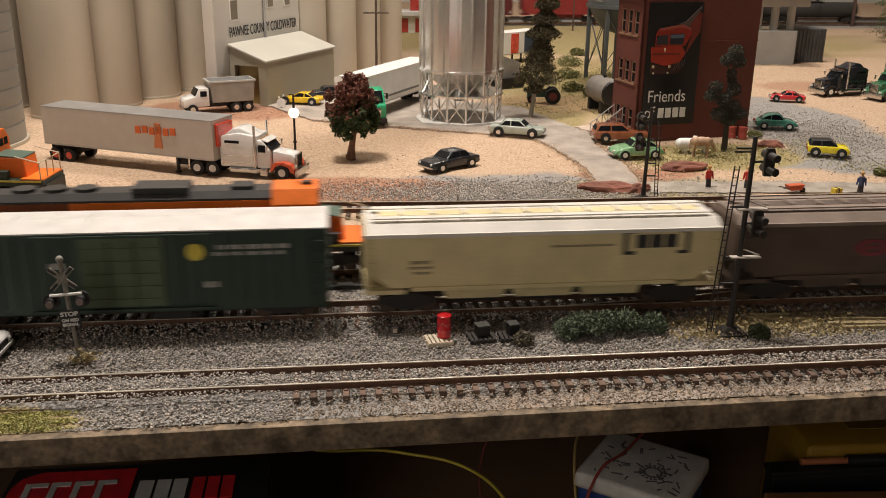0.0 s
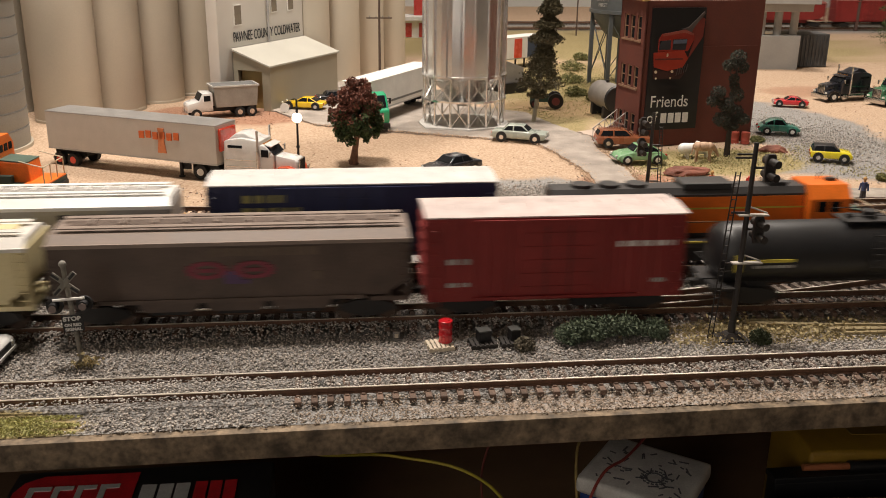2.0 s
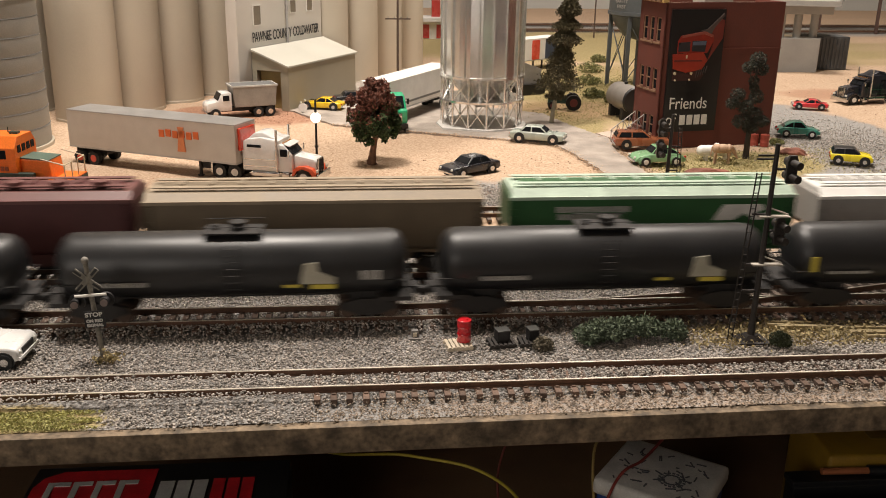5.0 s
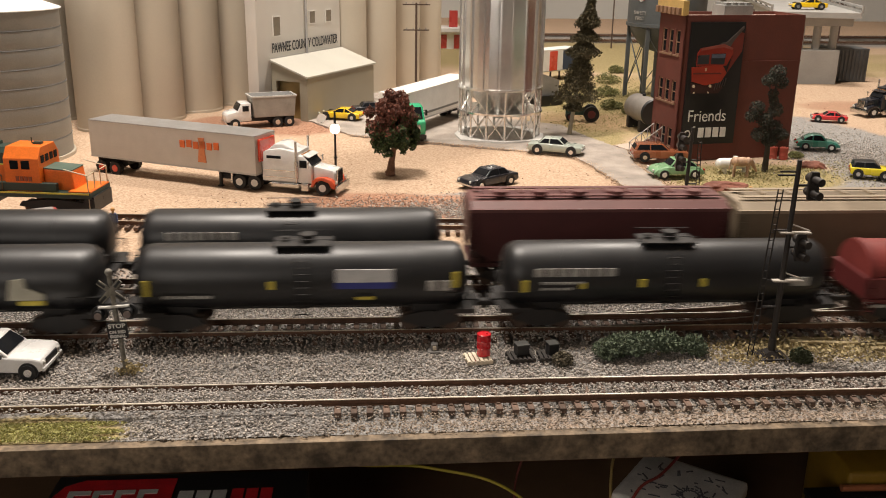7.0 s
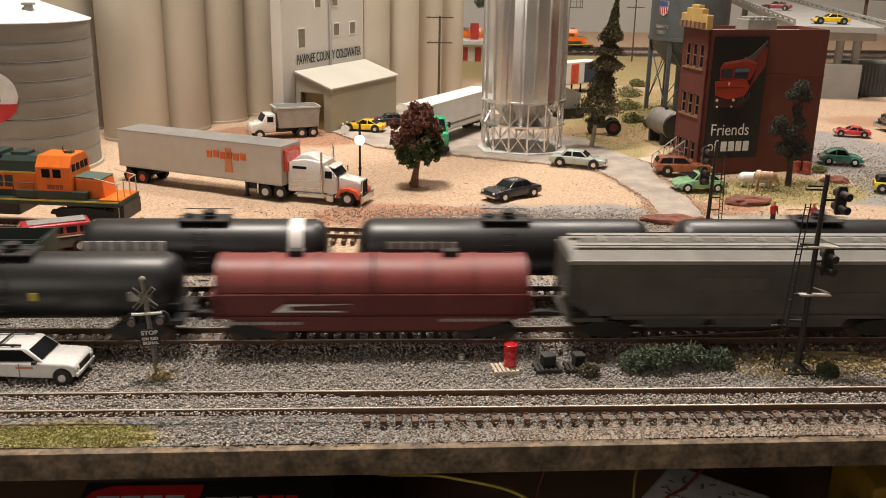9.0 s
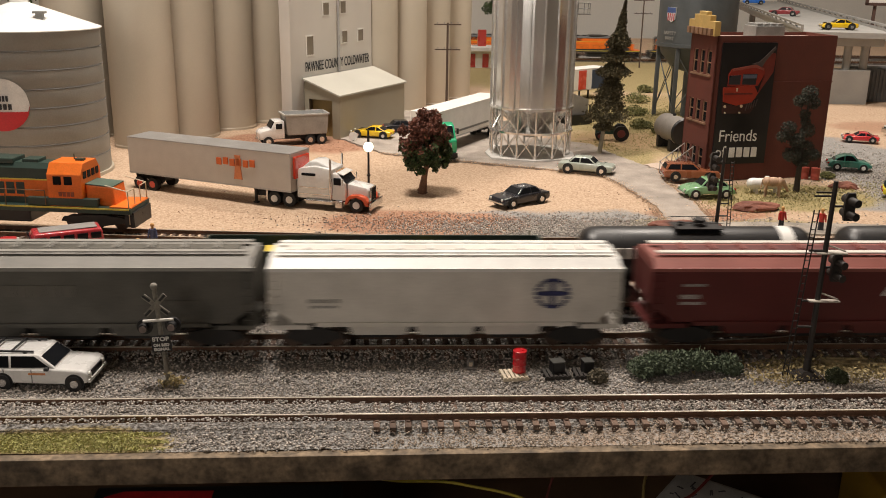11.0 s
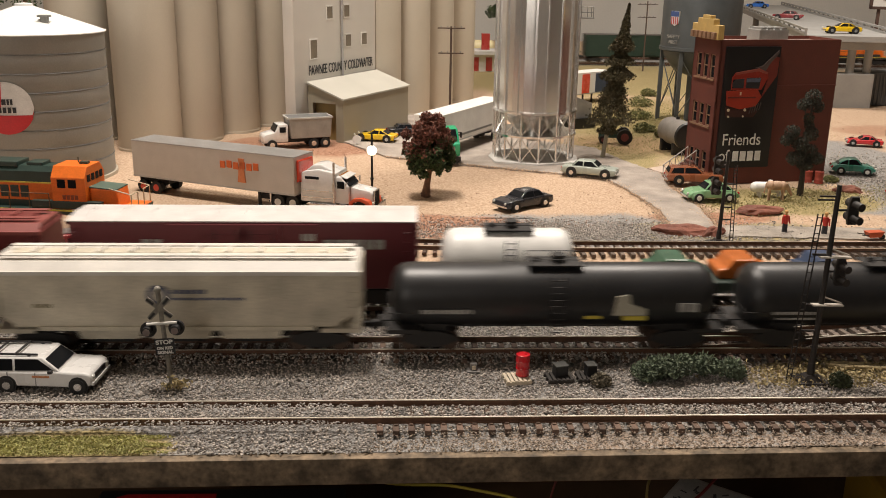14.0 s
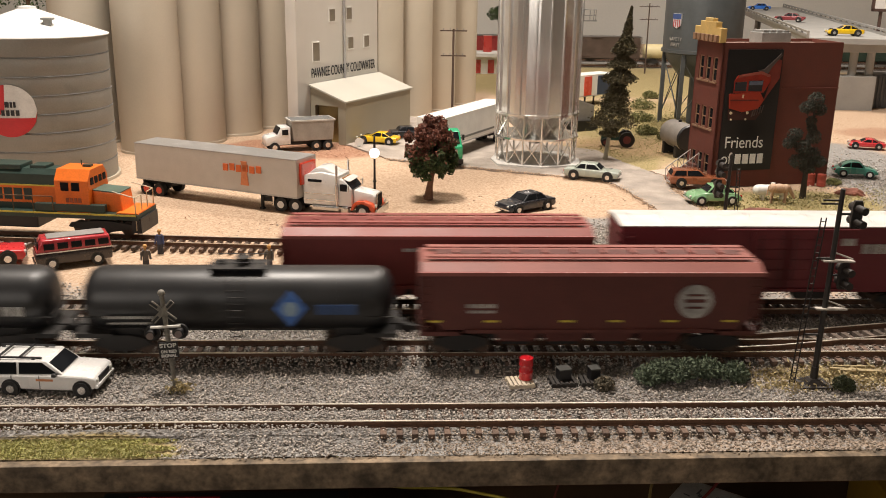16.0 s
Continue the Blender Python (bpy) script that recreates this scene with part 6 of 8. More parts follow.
    for nm, (p, q), o in (("rear_window", (top[0], top[1]), -1), ("windscreen", (top[-1], top[-2]), 1)):
        wm = Mesh()
        ring_ = []
        for d in (-0.0005, 0.00025):
            row = []
            for f in (0.16, 0.86):
                x, z = p[0] + (q[0] - p[0]) * f + o * d, p[1] + (q[1] - p[1]) * f + d
                hw = (wb_ + (wt_ - wb_) * (z - zb) / (zt - zb)) * 0.88
                row += [(x, -hw, z), (x, hw, z)]
            ring_.append([wm.bm.verts.new(v) for v in (row[0], row[1], row[3], row[2])])
        wm.bm.faces.new(ring_[0]), wm.bm.faces.new(ring_[1][::-1])
        for i in range(4):
            j = (i + 1) % 4
            wm.bm.faces.new((ring_[0][i], ring_[0][j], ring_[1][j], ring_[1][i]))
        part(nm, wm, GLASS, car, smooth=None)
    r = 0.0042 * k if profile != "suv" else 0.0037
    wb = {"suv": 0.0172, "mini": 0.0125, "beetle": 0.0138}.get(profile, 0.0160) * k
    for x in (-wb, wb) if profile != "suv" else (-0.0102, 0.0232):
        for y in (-W / 2 + 0.0003, W / 2 - 0.0003):
            wheel(car, x, y * (1.10 if profile == "beetle" else 1.0), r, hub=WHITE if profile == "beetle" else None)
            e = 1 if y > 0 else -1
            part("wheel_arch", Mesh().cyl((x, e * (W / 2 - 0.002), r * 1.06), (x, e * (W / 2 + 0.0002), r * 1.06), r * 1.22, n=24), BLACK, car, "dark wheel arch")
    if profile == "beetle":
        for x in (-wb, wb):
            for y in (-W / 2 + 0.0012, W / 2 - 0.0012):
                part("fender", Mesh().ball(x, y, r * 1.25, r * 1.25, 3, (1.25, 0.55, 0.95)), colour, car, "rounded fender", smooth=80)
    if trim:
        for sx in (-1, 1):
            e = max(x for x, _ in low) * sx
            part("bumper", Mesh().box(e, 0, 0.0048 * k, 0.0014, W * 0.94, 0.0016, 0.0004), CHROME if profile != "suv" else colour, car, "bumper")
            for y in (-W * 0.36, W * 0.36):
                part("headlight" if sx > 0 else "tail_light", Mesh().ball(e - sx * 0.0006, y, 0.0075 * k, 0.0012, 2), mat("lamp_glass", (0.6, 0.6, 0.55), 0.1) if sx > 0 else mat("lamp_red", (0.4, 0.02, 0.02), 0.2), car)
    return car


def coat(name, c):
    return mat(name, c, 0.28, var=0.05, bump=0.0, coat=0.5)


suv = motor_car("sport_utility_car", pose(-0.1885, 0.0495, 0, 0, 0, -4), "white sport utility car with roof rack beside the track", coat("white_car", (0.72, 0.71, 0.69)), L=0.052, W=0.0225, profile="suv")
for y in (-0.0075, 0.0075):
    part("roof_rail", Mesh().box(-0.009, y, 0.0177, 0.026, 0.0008, 0.0008).box(-0.021, y, 0.0170, 0.0014, 0.001, 0.0012).box(0.000, y, 0.0171, 0.0014, 0.001, 0.0012), BLACK, suv, "black roof rail")
for x in (-0.016, -0.006):
    part("rack_bar", Mesh().box(x, 0, 0.0181, 0.0009, 0.015, 0.0007), BLACK, suv)
part("grille", Mesh().box(0.0293, 0, 0.0070, 0.0008, 0.012, 0.0030), BLACK, suv, "dark grille")
part("door_line", Mesh().box(-0.0095, -0.01128, 0.0070, 0.0004, 0.0003, 0.0064).box(0.0035, -0.01128, 0.0070, 0.0004, 0.0003, 0.0064), mat("seam_grey", (0.2, 0.2, 0.2), 0.6), suv)
part("side_badge", Mesh().box(0.006, -0.0113, 0.0082, 0.008, 0.0003, 0.0010), mat("badge_orange", (0.5, 0.2, 0.08), 0.5), suv)
part("mirror", Mesh().box(0.0112, -0.0122, 0.0112, 0.002, 0.0022, 0.0016, 0.0004), BLACK, suv)
motor_car("saloon_car", pose(0.1665, 0.5115, 0.001, 0, 0, -22), "pale grey-green saloon car on the yard road", coat("sage_car", (0.36, 0.40, 0.35)), L=0.053)
motor_car("saloon_car", pose(0.086, 0.3915, 0, 0, 0, 214), "glossy black vintage saloon car on sand", coat("black_car", (0.015, 0.016, 0.022)), L=0.052)
motor_car("estate_car", pose(0.2585, 0.4785, 0.002, 0, 0, -6), "rusty orange estate car beside the brick building", coat("rust_car", (0.30, 0.10, 0.045)), L=0.050, profile="wagon")
motor_car("beetle_car", pose(0.254, 0.4165, 0.001, 0, 0, 182), "light green rounded beetle car on grass", coat("mint_car", (0.20, 0.38, 0.20)), L=0.051, profile="beetle")
motor_car("beetle_car", pose(0.437, 0.532, 0.001, 0, 0, -18), "teal green rounded beetle car on gravel", coat("teal_car", (0.04, 0.20, 0.15)), L=0.046, profile="beetle")
motor_car("sports_car", pose(0.525, 0.688, 0.001, 0, 0, 160), "bright red sports car on gravel", coat("red_car", (0.55, 0.03, 0.035)), L=0.041, profile="sports")
motor_car("small_car", pose(0.430, 0.413, 0.001, 0, 0, -24), "yellow small car with black roof on gravel", coat("yellow_car", (0.72, 0.60, 0.02)), L=0.045, profile="mini", roofmat=BLACK)
motor_car("sports_car", pose(-0.045, 0.694, 0.001, 0, 0, 164), "bright yellow sports car beside the shed", coat("amber_car", (0.75, 0.48, 0.01)), L=0.050, profile="sports")
motor_car("saloon_car", pose(-0.010, 0.735, 0.001, 0, 0, 10), "dark parked saloon car behind the shed", coat("black_car", (0, 0, 0)), L=0.046)
motor_car("sports_car", pose(0.652, 1.05, 0.1065, 0, 0, 172), "yellow sports car on the concrete ramp", coat("amber_car", (0, 0, 0)), L=0.056, profile="sports")
motor_car("saloon_car", pose(0.735, 1.46, 0.1065, 0, 0, 150), "dark red car on the concrete ramp", coat("maroon_car", (0.22, 0.03, 0.035)), L=0.056)
motor_car("saloon_car", pose(0.895, 2.05, 0.1065, 0, 0, 170), "bright blue car on the concrete ramp", coat("blue_car", (0.03, 0.15, 0.55)), L=0.056)
motor_car("saloon_car", pose(-0.300, 0.240, 0, 0, 0, 20), "bright red car beside the siding", coat("red_car", (0, 0, 0)), L=0.058, W=0.022)
van = thing("camper_van", pose(-0.2385, 0.2420, 0, 0, 0, 206), "red and black camper van with white-walled wheels", "van")
CR = coat("van_red", (0.42, 0.035, 0.045))
part("lower_body", Mesh().prism([(-0.0235, 0.0035), (-0.0240, 0.0115), (0.0240, 0.0115), (0.0245, 0.008), (0.0235, 0.0035)], -0.0098, 0.0098, bev=0.001), coat("van_black", (0.02, 0.015, 0.016)), van, "black lower body", smooth=60)
part("upper_body", Mesh().prism([(-0.0238, 0.0115), (-0.0225, 0.0200), (0.0195, 0.0205), (0.0238, 0.0115)], -0.0094, 0.0094, bev=0.0012), CR, van, "red upper body", smooth=60)
part("belt_line", Mesh().box(0, 0, 0.0118, 0.0476, 0.0198, 0.0008), CHROME, van)
for y in (-0.0095, 0.0095):
    for q in range(5):
        part("side_window", Mesh().box(-0.0185 + q * 0.0085, y, 0.0158, 0.0066, 0.0008, 0.0042, 0.0003), GLASS, van)
for y in (-0.0045, 0.0045):
    part("windscreen", Mesh().box(0.0222, y, 0.0158, 0.0010, 0.0070, 0.0048), GLASS, van)
part("roof_panel", Mesh().box(-0.002, 0, 0.0206, 0.036, 0.013, 0.0006, 0.0002), mat("van_roof_grey", (0.25, 0.24, 0.23), 0.5), van, "grey canvas roof")
for x in (-0.0140, 0.0145):
    for y in (-0.0092, 0.0092):
        wheel(van, x, y, 0.0042, hub=WHITE)
part("bumper", Mesh().box(0.0246, 0, 0.0045, 0.0012, 0.019, 0.0016, 0.0004), CHROME, van)

# articulated lorry
TRW = mat("pale_trailer_side", (0.52, 0.49, 0.45), 0.45, 0.1, 0.05)
SILV = mat("silver_trailer_roof", (0.42, 0.42, 0.42), 0.35, 0.6)
TL = 0.166


def box_trailer(m, L, label, side, roof, front=None, hubs=None):
    tr = thing("box_trailer", m, label, "trailer")
    part("box_body", Mesh().box(L / 2, 0.0147, 0.0305, L, 0.0294, 0.0300, 0.0004), side, tr, smooth=None)
    part("roof", Mesh().box(L / 2, 0.0147, 0.0458, L, 0.0296, 0.0010, 0.0003), roof, tr, "silver roof", smooth=None)
    part("bottom_rail", Mesh().box(L / 2, 0.0147, 0.0150, L, 0.0298, 0.0014), SILV, tr, smooth=None)
    for x in (0.0095, 0.0235):
        for y in (0.0030, 0.0264):
            wheel(tr, x, y, 0.0058, 0.0048, hub=hubs, mid=0.0147)
    part("bogie", Mesh().box(0.0165, 0.0147, 0.0110, 0.030, 0.012, 0.006), DARK, tr, smooth=None)
    part("rear_bar", Mesh().box(0.002, 0.0147, 0.0060, 0.0016, 0.024, 0.0014).box(0.002, 0.007, 0.0105, 0.0012, 0.0012, 0.009).box(0.002, 0.022, 0.0105, 0.0012, 0.0012, 0.009), DARK, tr, smooth=None)
    for y in (0.006, 0.0235):
        part("landing_leg", Mesh().box(L - 0.038, y, 0.0085, 0.0022, 0.0018, 0.0140).box(L - 0.038, y, 0.0012, 0.0040, 0.0034, 0.0012), DARK, tr, smooth=None)
    if front:
        part("front_panel", Mesh().box(L + 0.0012, 0.0147, 0.034, 0.0024, 0.022, 0.018, 0.0008), front, tr, "red refrigeration unit", smooth=None)
    return tr


TA = -26.6
trl = box_trailer(pose(-0.2510, 0.4445, -0.0006, 0, 0, TA), TL, "long pale box trailer with orange logo bars", TRW, SILV, coat("lorry_red", (0.60, 0.05, 0.02)), coat("lorry_red", (0, 0, 0)))
ol = mat("orange_logo", (0.62, 0.13, 0.03), 0.5)
lg = Mesh()
for q in range(6):
    lg.box(0.0968 + q * 0.0066, -0.0006, 0.0340 + (0.0008 if q % 2 else 0), 0.0048, 0.0008, 0.0058, 0.0)
part("logo_bars", lg, ol, trl, "orange bars of a logo", smooth=None)
part("logo_stem", Mesh().prism([(0.1115, 0.0205), (0.1195, 0.0205), (0.1175, 0.0360), (0.1185, 0.0405), (0.1125, 0.0405), (0.1135, 0.0360)], -0.0010, -0.0002), mat("orange_logo_pale", (0.60, 0.20, 0.08), 0.5), trl, "orange stem of a logo", smooth=None)


def tractor_unit(m, label, paint_, fender, o=0.0088):
    """A long-nosed tractor facing +x; o lengthens it ahead of the driving axles."""
    t = thing("lorry_tractor", m, label, "lorry")
    W = 0.0280
    part("chassis", Mesh().box(0.024, W / 2, 0.0080, 0.092 + o, 0.012, 0.0040), DARK, t, smooth=None)
    part("sleeper", Mesh().prism([(0.014, 0.0085), (0.014, 0.0315), (0.0175, 0.0335), (0.030, 0.0355), (0.036 + o, 0.0335), (0.036 + o, 0.0085)], 0.001, W - 0.001, bev=0.0014), paint_, t, "white sleeper cab", smooth=50)
    part("roof_fairing", Mesh().prism([(0.017, 0.0330), (0.024, 0.0385), (0.031, 0.0392), (0.043, 0.0335)], 0.0045, W - 0.0045, bev=0.0014), paint_, t, "rounded roof fairing", smooth=60)
    part("cab", Mesh().prism([(0.034 + o, 0.0085), (0.034 + o, 0.0305), (0.040 + o, 0.0300), (0.0465 + o, 0.0225), (0.047 + o, 0.0085)], 0.002, W - 0.002, bev=0.0010), paint_, t, "white cab", smooth=50)
    for y0, y1 in ((0.0040, W / 2 - 0.0004), (W / 2 + 0.0004, W - 0.0040)):
        part("windscreen", Mesh().prism([(0.0408 + o, 0.0293), (0.0468 + o, 0.0226), (0.0474 + o, 0.0230), (0.0414 + o, 0.0298)], y0, y1), GLASS, t, smooth=None)
    part("sun_visor", Mesh().prism([(0.0395 + o, 0.0302), (0.0445 + o, 0.0288), (0.0447 + o, 0.0294), (0.0395 + o, 0.0310)], 0.0035, W - 0.0035), paint_, t, smooth=None)
    for y in (0.0018, W - 0.0018):
        e = -1 if y < 0.01 else 1
        part("side_window", Mesh().box(0.0400 + o, y, 0.0240, 0.0060, 0.0010, 0.0058, 0.0003), GLASS, t)
        part("sleeper_window", Mesh().box(0.0245, y - e * -0.0010, 0.0285, 0.0120, 0.0010, 0.0022, 0.0003), GLASS, t)
        for z in (0.0125, 0.0180):
            part("side_moulding", Mesh().box(0.0260 + o / 2, y + e * 0.0009, z, 0.020 + o, 0.0006, 0.0007), CHROME, t, smooth=None)
    part("bonnet", Mesh().prism([(0.047 + o, 0.0085), (0.047 + o, 0.0222), (0.063 + o, 0.0198), (0.0652 + o, 0.0178), (0.0655 + o, 0.0085)], 0.0055, W - 0.0055, bev=0.0014), paint_, t, "white bonnet", smooth=50)
    part("grille", Mesh().box(0.0660 + o, W / 2, 0.0140, 0.0012, 0.0125, 0.0112, 0.0003), CHROME, t, "chrome grille")
    for q in range(7):
        part("grille_bar", Mesh().box(0.0667 + o, W / 2 - 0.0050 + q * 0.00167, 0.0140, 0.0003, 0.0005, 0.0100), DARK, t, smooth=None)
    for y in (0.0040, W - 0.0040):
        e = -1 if y < 0.01 else 1
        part("fender", Mesh().prism([(x + o, z) for x, z in ((0.0465, 0.0062), (0.0478, 0.0110), (0.0510, 0.0138), (0.0580, 0.0146), (0.0640, 0.0128), (0.0668, 0.0090), (0.0668, 0.0055), (0.0640, 0.0060), (0.0615, 0.0105), (0.0560, 0.0122), (0.0510, 0.0105), (0.0485, 0.0062))], y - 0.0040, y + 0.0040, bev=0.0005), fender, t, "orange-red front fender", smooth=50)
        part("headlight", Mesh().box(0.0672 + o, y + e * 0.0008, 0.0108, 0.0012, 0.0036, 0.0024, 0.0004), mat("lamp_glass", (0.6, 0.6, 0.55), 0.1), t)
        part("fuel_tank", Mesh().cyl((0.022, y, 0.0068), (0.036 + o, y, 0.0068), 0.0038, n=20), CHROME, t, "polished fuel tank")
        part("step_box", Mesh().box(0.0415 + o, y + e * 0.0012, 0.0055, 0.0060, 0.0050, 0.0060, 0.0004), CHROME, t, "chrome step box")
        part("mudguard", Mesh().prism([(-0.0135, 0.0045), (-0.0135, 0.0130), (-0.0120, 0.0132), (-0.0125, 0.0045)], y - 0.0030, y + 0.0030), CHROME, t, smooth=None)
        part("exhaust_pipe", Mesh().cyl((0.0345 + o, y + e * 0.0030, 0.009), (0.0345 + o, y + e * 0.0030, 0.0420), 0.0010, n=12).cyl((0.0345 + o, y + e * 0.0030, 0.014), (0.0345 + o, y + e * 0.0030, 0.0260), 0.0015, n=12), CHROME, t, "chrome exhaust stack")
        part("mirror", Mesh().box(0.0460 + o, y + e * 0.0060, 0.0245, 0.0008, 0.0020, 0.0050, 0.0003).cyl((0.0455 + o, y + e * 0.002, 0.0262), (0.0460 + o, y + e * 0.0060, 0.0262), 0.0003, n=6), CHROME, t)
        wheel(t, 0.0562 + o, y + e * 0.0012, 0.0058, 0.0040, mid=0.014, hub=WHITE)
        for x in (-0.0066, 0.0066):
            wheel(t, x, y - e * 0.0004, 0.0058, 0.0062, mid=0.014, hub=WHITE)
    part("bumper", Mesh().box(0.0685 + o, W / 2, 0.0058, 0.0016, 0.029, 0.0056, 0.0005), CHROME, t, "chrome bumper")
    for q in range(5):
        part("cab_light", Mesh().box(0.0380 + o, W / 2 + (q - 2) * 0.0038, 0.0311, 0.0016, 0.0010, 0.0009, 0.0002), mat("amber_lamp", (0.5, 0.22, 0.04), 0.3), t)
    return t


tractor_unit(pose(-0.1120, 0.3795, 0, 0, 0, -18), "white sleeper lorry tractor with orange-red fenders", coat("white_lorry", (0.72, 0.71, 0.69)), coat("orange_fender", (0.60, 0.09, 0.03)))
gt = box_trailer(pose(0.0817, 0.7396, 0.001, 0, 0, 240), 0.17, "long white box trailer behind a tree", WHITE, WHITE)
part("side_stripe", Mesh().box(0.100, 0.02955, 0.0205, 0.120, 0.0006, 0.0022), mat("stripe_grey", (0.16, 0.16, 0.15), 0.5), gt, "dark grey stripe", smooth=None)
gc_ = thing("lorry_tractor", pose(0.0160, 0.6150, 0.001, 0, 0, -75), "bright green short-nosed lorry tractor behind a tree", "lorry")
GL = coat("green_lorry", (0.03, 0.42, 0.20))
part("chassis", Mesh().box(0.022, 0, 0.0080, 0.072, 0.012, 0.0040), DARK, gc_, smooth=None)
part("cab", Mesh().prism([(0.0365, 0.0085), (0.0365, 0.0345), (0.0395, 0.0375), (0.0480, 0.0350), (0.0555, 0.0230), (0.0585, 0.0210), (0.0585, 0.0085)], -0.0130, 0.0130, bev=0.0012), GL, gc_, "green cab", smooth=50)
part("windscreen", Mesh().prism([(0.0487, 0.0342), (0.0553, 0.0236), (0.0559, 0.0240), (0.0493, 0.0348)], -0.0105, 0.0105), GLASS, gc_, smooth=None)
for y in (-0.0131, 0.0131):
    part("side_window", Mesh().box(0.0450, y, 0.0270, 0.0070, 0.0008, 0.0062, 0.0003), GLASS, gc_)
    part("mirror", Mesh().box(0.0500, y * 1.22, 0.0290, 0.0010, 0.0022, 0.0058, 0.0003).cyl((0.0500, y, 0.0315), (0.0500, y * 1.2, 0.0315), 0.0004, n=6), BLACK, gc_)
    wheel(gc_, 0.0480, y * 0.88, 0.0056, 0.0040, hub=WHITE)
    for x in (-0.0070, 0.0070):
        wheel(gc_, x, y * 0.86, 0.0056, 0.0056, hub=WHITE)
part("bumper", Mesh().box(0.0593, 0, 0.0060, 0.0016, 0.0265, 0.0050, 0.0005), DARK, gc_, "dark bumper")
part("grille", Mesh().box(0.0588, 0, 0.0145, 0.0010, 0.0140, 0.0090, 0.0003), CHROME, gc_, "chrome grille")
wt2 = box_trailer(pose(0.212, 0.985, 0, 0, 0, 38), 0.12, "white box trailer with red end behind a conifer", WHITE, WHITE)
part("red_end", Mesh().box(0.060, -0.0006, 0.030, 0.016, 0.0010, 0.028), coat("lorry_red", (0, 0, 0)), wt2, "red side panel")
part("blue_end", Mesh().box(0.100, -0.0006, 0.030, 0.036, 0.0010, 0.028), mat("dark_blue_panel", (0.03, 0.05, 0.09), 0.5), wt2, "dark blue side panel")
dt = thing("dump_truck", pose(-0.1235, 0.662, 0, 0, 0, 200), "white dump truck with grey tipper body", "lorry")
part("chassis", Mesh().box(0.006, 0, 0.0085, 0.066, 0.012, 0.004), DARK, dt, smooth=None)
part("tipper", Mesh().prism([(-0.026, 0.0115), (-0.028, 0.0330), (0.020, 0.0330), (0.018, 0.0115)], -0.0140, 0.0140, bev=0.0006), mat("grey_tipper", (0.30, 0.28, 0.25), 0.5, 0.2), dt, "grey tipper body", smooth=None)
part("tipper_rim", Mesh().box(-0.004, -0.0138, 0.0334, 0.050, 0.0014, 0.0016).box(-0.004, 0.0138, 0.0334, 0.050, 0.0014, 0.0016).box(0.0205, 0, 0.0334, 0.0014, 0.029, 0.0016).box(-0.0285, 0, 0.0334, 0.0014, 0.029, 0.0016), mat("pale_rim", (0.5, 0.49, 0.46), 0.5), dt, smooth=None)
part("load", Mesh().box(-0.004, 0, 0.0328, 0.046, 0.026, 0.0014), mat("dark_load", (0.12, 0.12, 0.115), 0.8), dt, "dark sheeted load", smooth=None)
part("cab", Mesh().prism([(0.021, 0.0080), (0.021, 0.0270), (0.031, 0.0270), (0.035, 0.0190), (0.046, 0.0165), (0.048, 0.0140), (0.048, 0.0075)], -0.0118, 0.0118, bev=0.0010), coat("white_lorry", (0, 0, 0)), dt, "white cab and bonnet", smooth=50)
for y in (-0.0119, 0.0119):
    part("side_window", Mesh().box(0.0270, y, 0.0215, 0.0068, 0.0008, 0.0058), GLASS, dt)
    wheel(dt, 0.039, y * 0.93, 0.0055, 0.004)
    for x in (-0.020, -0.007):
        wheel(dt, x, y * 0.95, 0.0055, 0.005)
part("windscreen", Mesh().prism([(0.0316, 0.0262), (0.0354, 0.0192), (0.0360, 0.0196), (0.0322, 0.0268)], -0.0095, 0.0095), GLASS, dt, smooth=None)
part("bumper", Mesh().box(0.0485, 0, 0.0058, 0.0014, 0.024, 0.0036), CHROME, dt)
dk = coat("black_car", (0, 0, 0))
tractor_unit(pose(0.655, 0.755, 0, 0, 0, 190), "dark vintage lorry on the sandy lot", dk, dk)
tractor_unit(pose(0.700, 0.730, 0, 0, 0, 200), "dark green lorry on the sandy lot", coat("dark_green_lorry", (0.03, 0.13, 0.06)), coat("dark_green_lorry", (0, 0, 0)))
ft = thing("farm_tractor", pose(0.232, 0.694, 0, 0, 0, 172), "small green farm tractor with red wheels", "tractor")
part("engine", Mesh().box(0.008, 0, 0.0105, 0.022, 0.0075, 0.0075, 0.0008), mat("tractor_green", (0.03, 0.08, 0.06), 0.5), ft)
part("seat", Mesh().box(-0.010, 0, 0.0130, 0.006, 0.006, 0.004, 0.0008), BLACK, ft)
for y in (-0.0085, 0.0085):
    wheel(ft, -0.010, y, 0.0088, 0.0050, hub=mat("wheel_red", (0.16, 0.03, 0.03), 0.5))
    wheel(ft, 0.014, y * 0.8, 0.0048, 0.0028, hub=mat("wheel_red", (0, 0, 0)))
part("steering_column", Mesh().cyl((-0.004, 0, 0.013), (-0.007, 0, 0.0185), 0.0004, n=6).cyl((-0.0072, 0, 0.0184), (-0.0075, 0, 0.0190), 0.0030, n=16), BLACK, ft)
gs = thing("grain_hopper_shed", pose(0.200, 0.800, 0, 0, 0, 24), "grey sheet-metal lean-to with dark open base", "shed")
part("shed_wall", Mesh().prism([(-0.030, 0.0), (-0.030, 0.052), (0.030, 0.030), (0.030, 0.0)], 0.0, 0.04, bev=0.0004), mat("grey_sheet", (0.30, 0.29, 0.27), 0.6), gs, smooth=None)
part("base", Mesh().box(0, -0.004, 0.006, 0.064, 0.006, 0.013), BLACK, gs, "dark base", smooth=None)

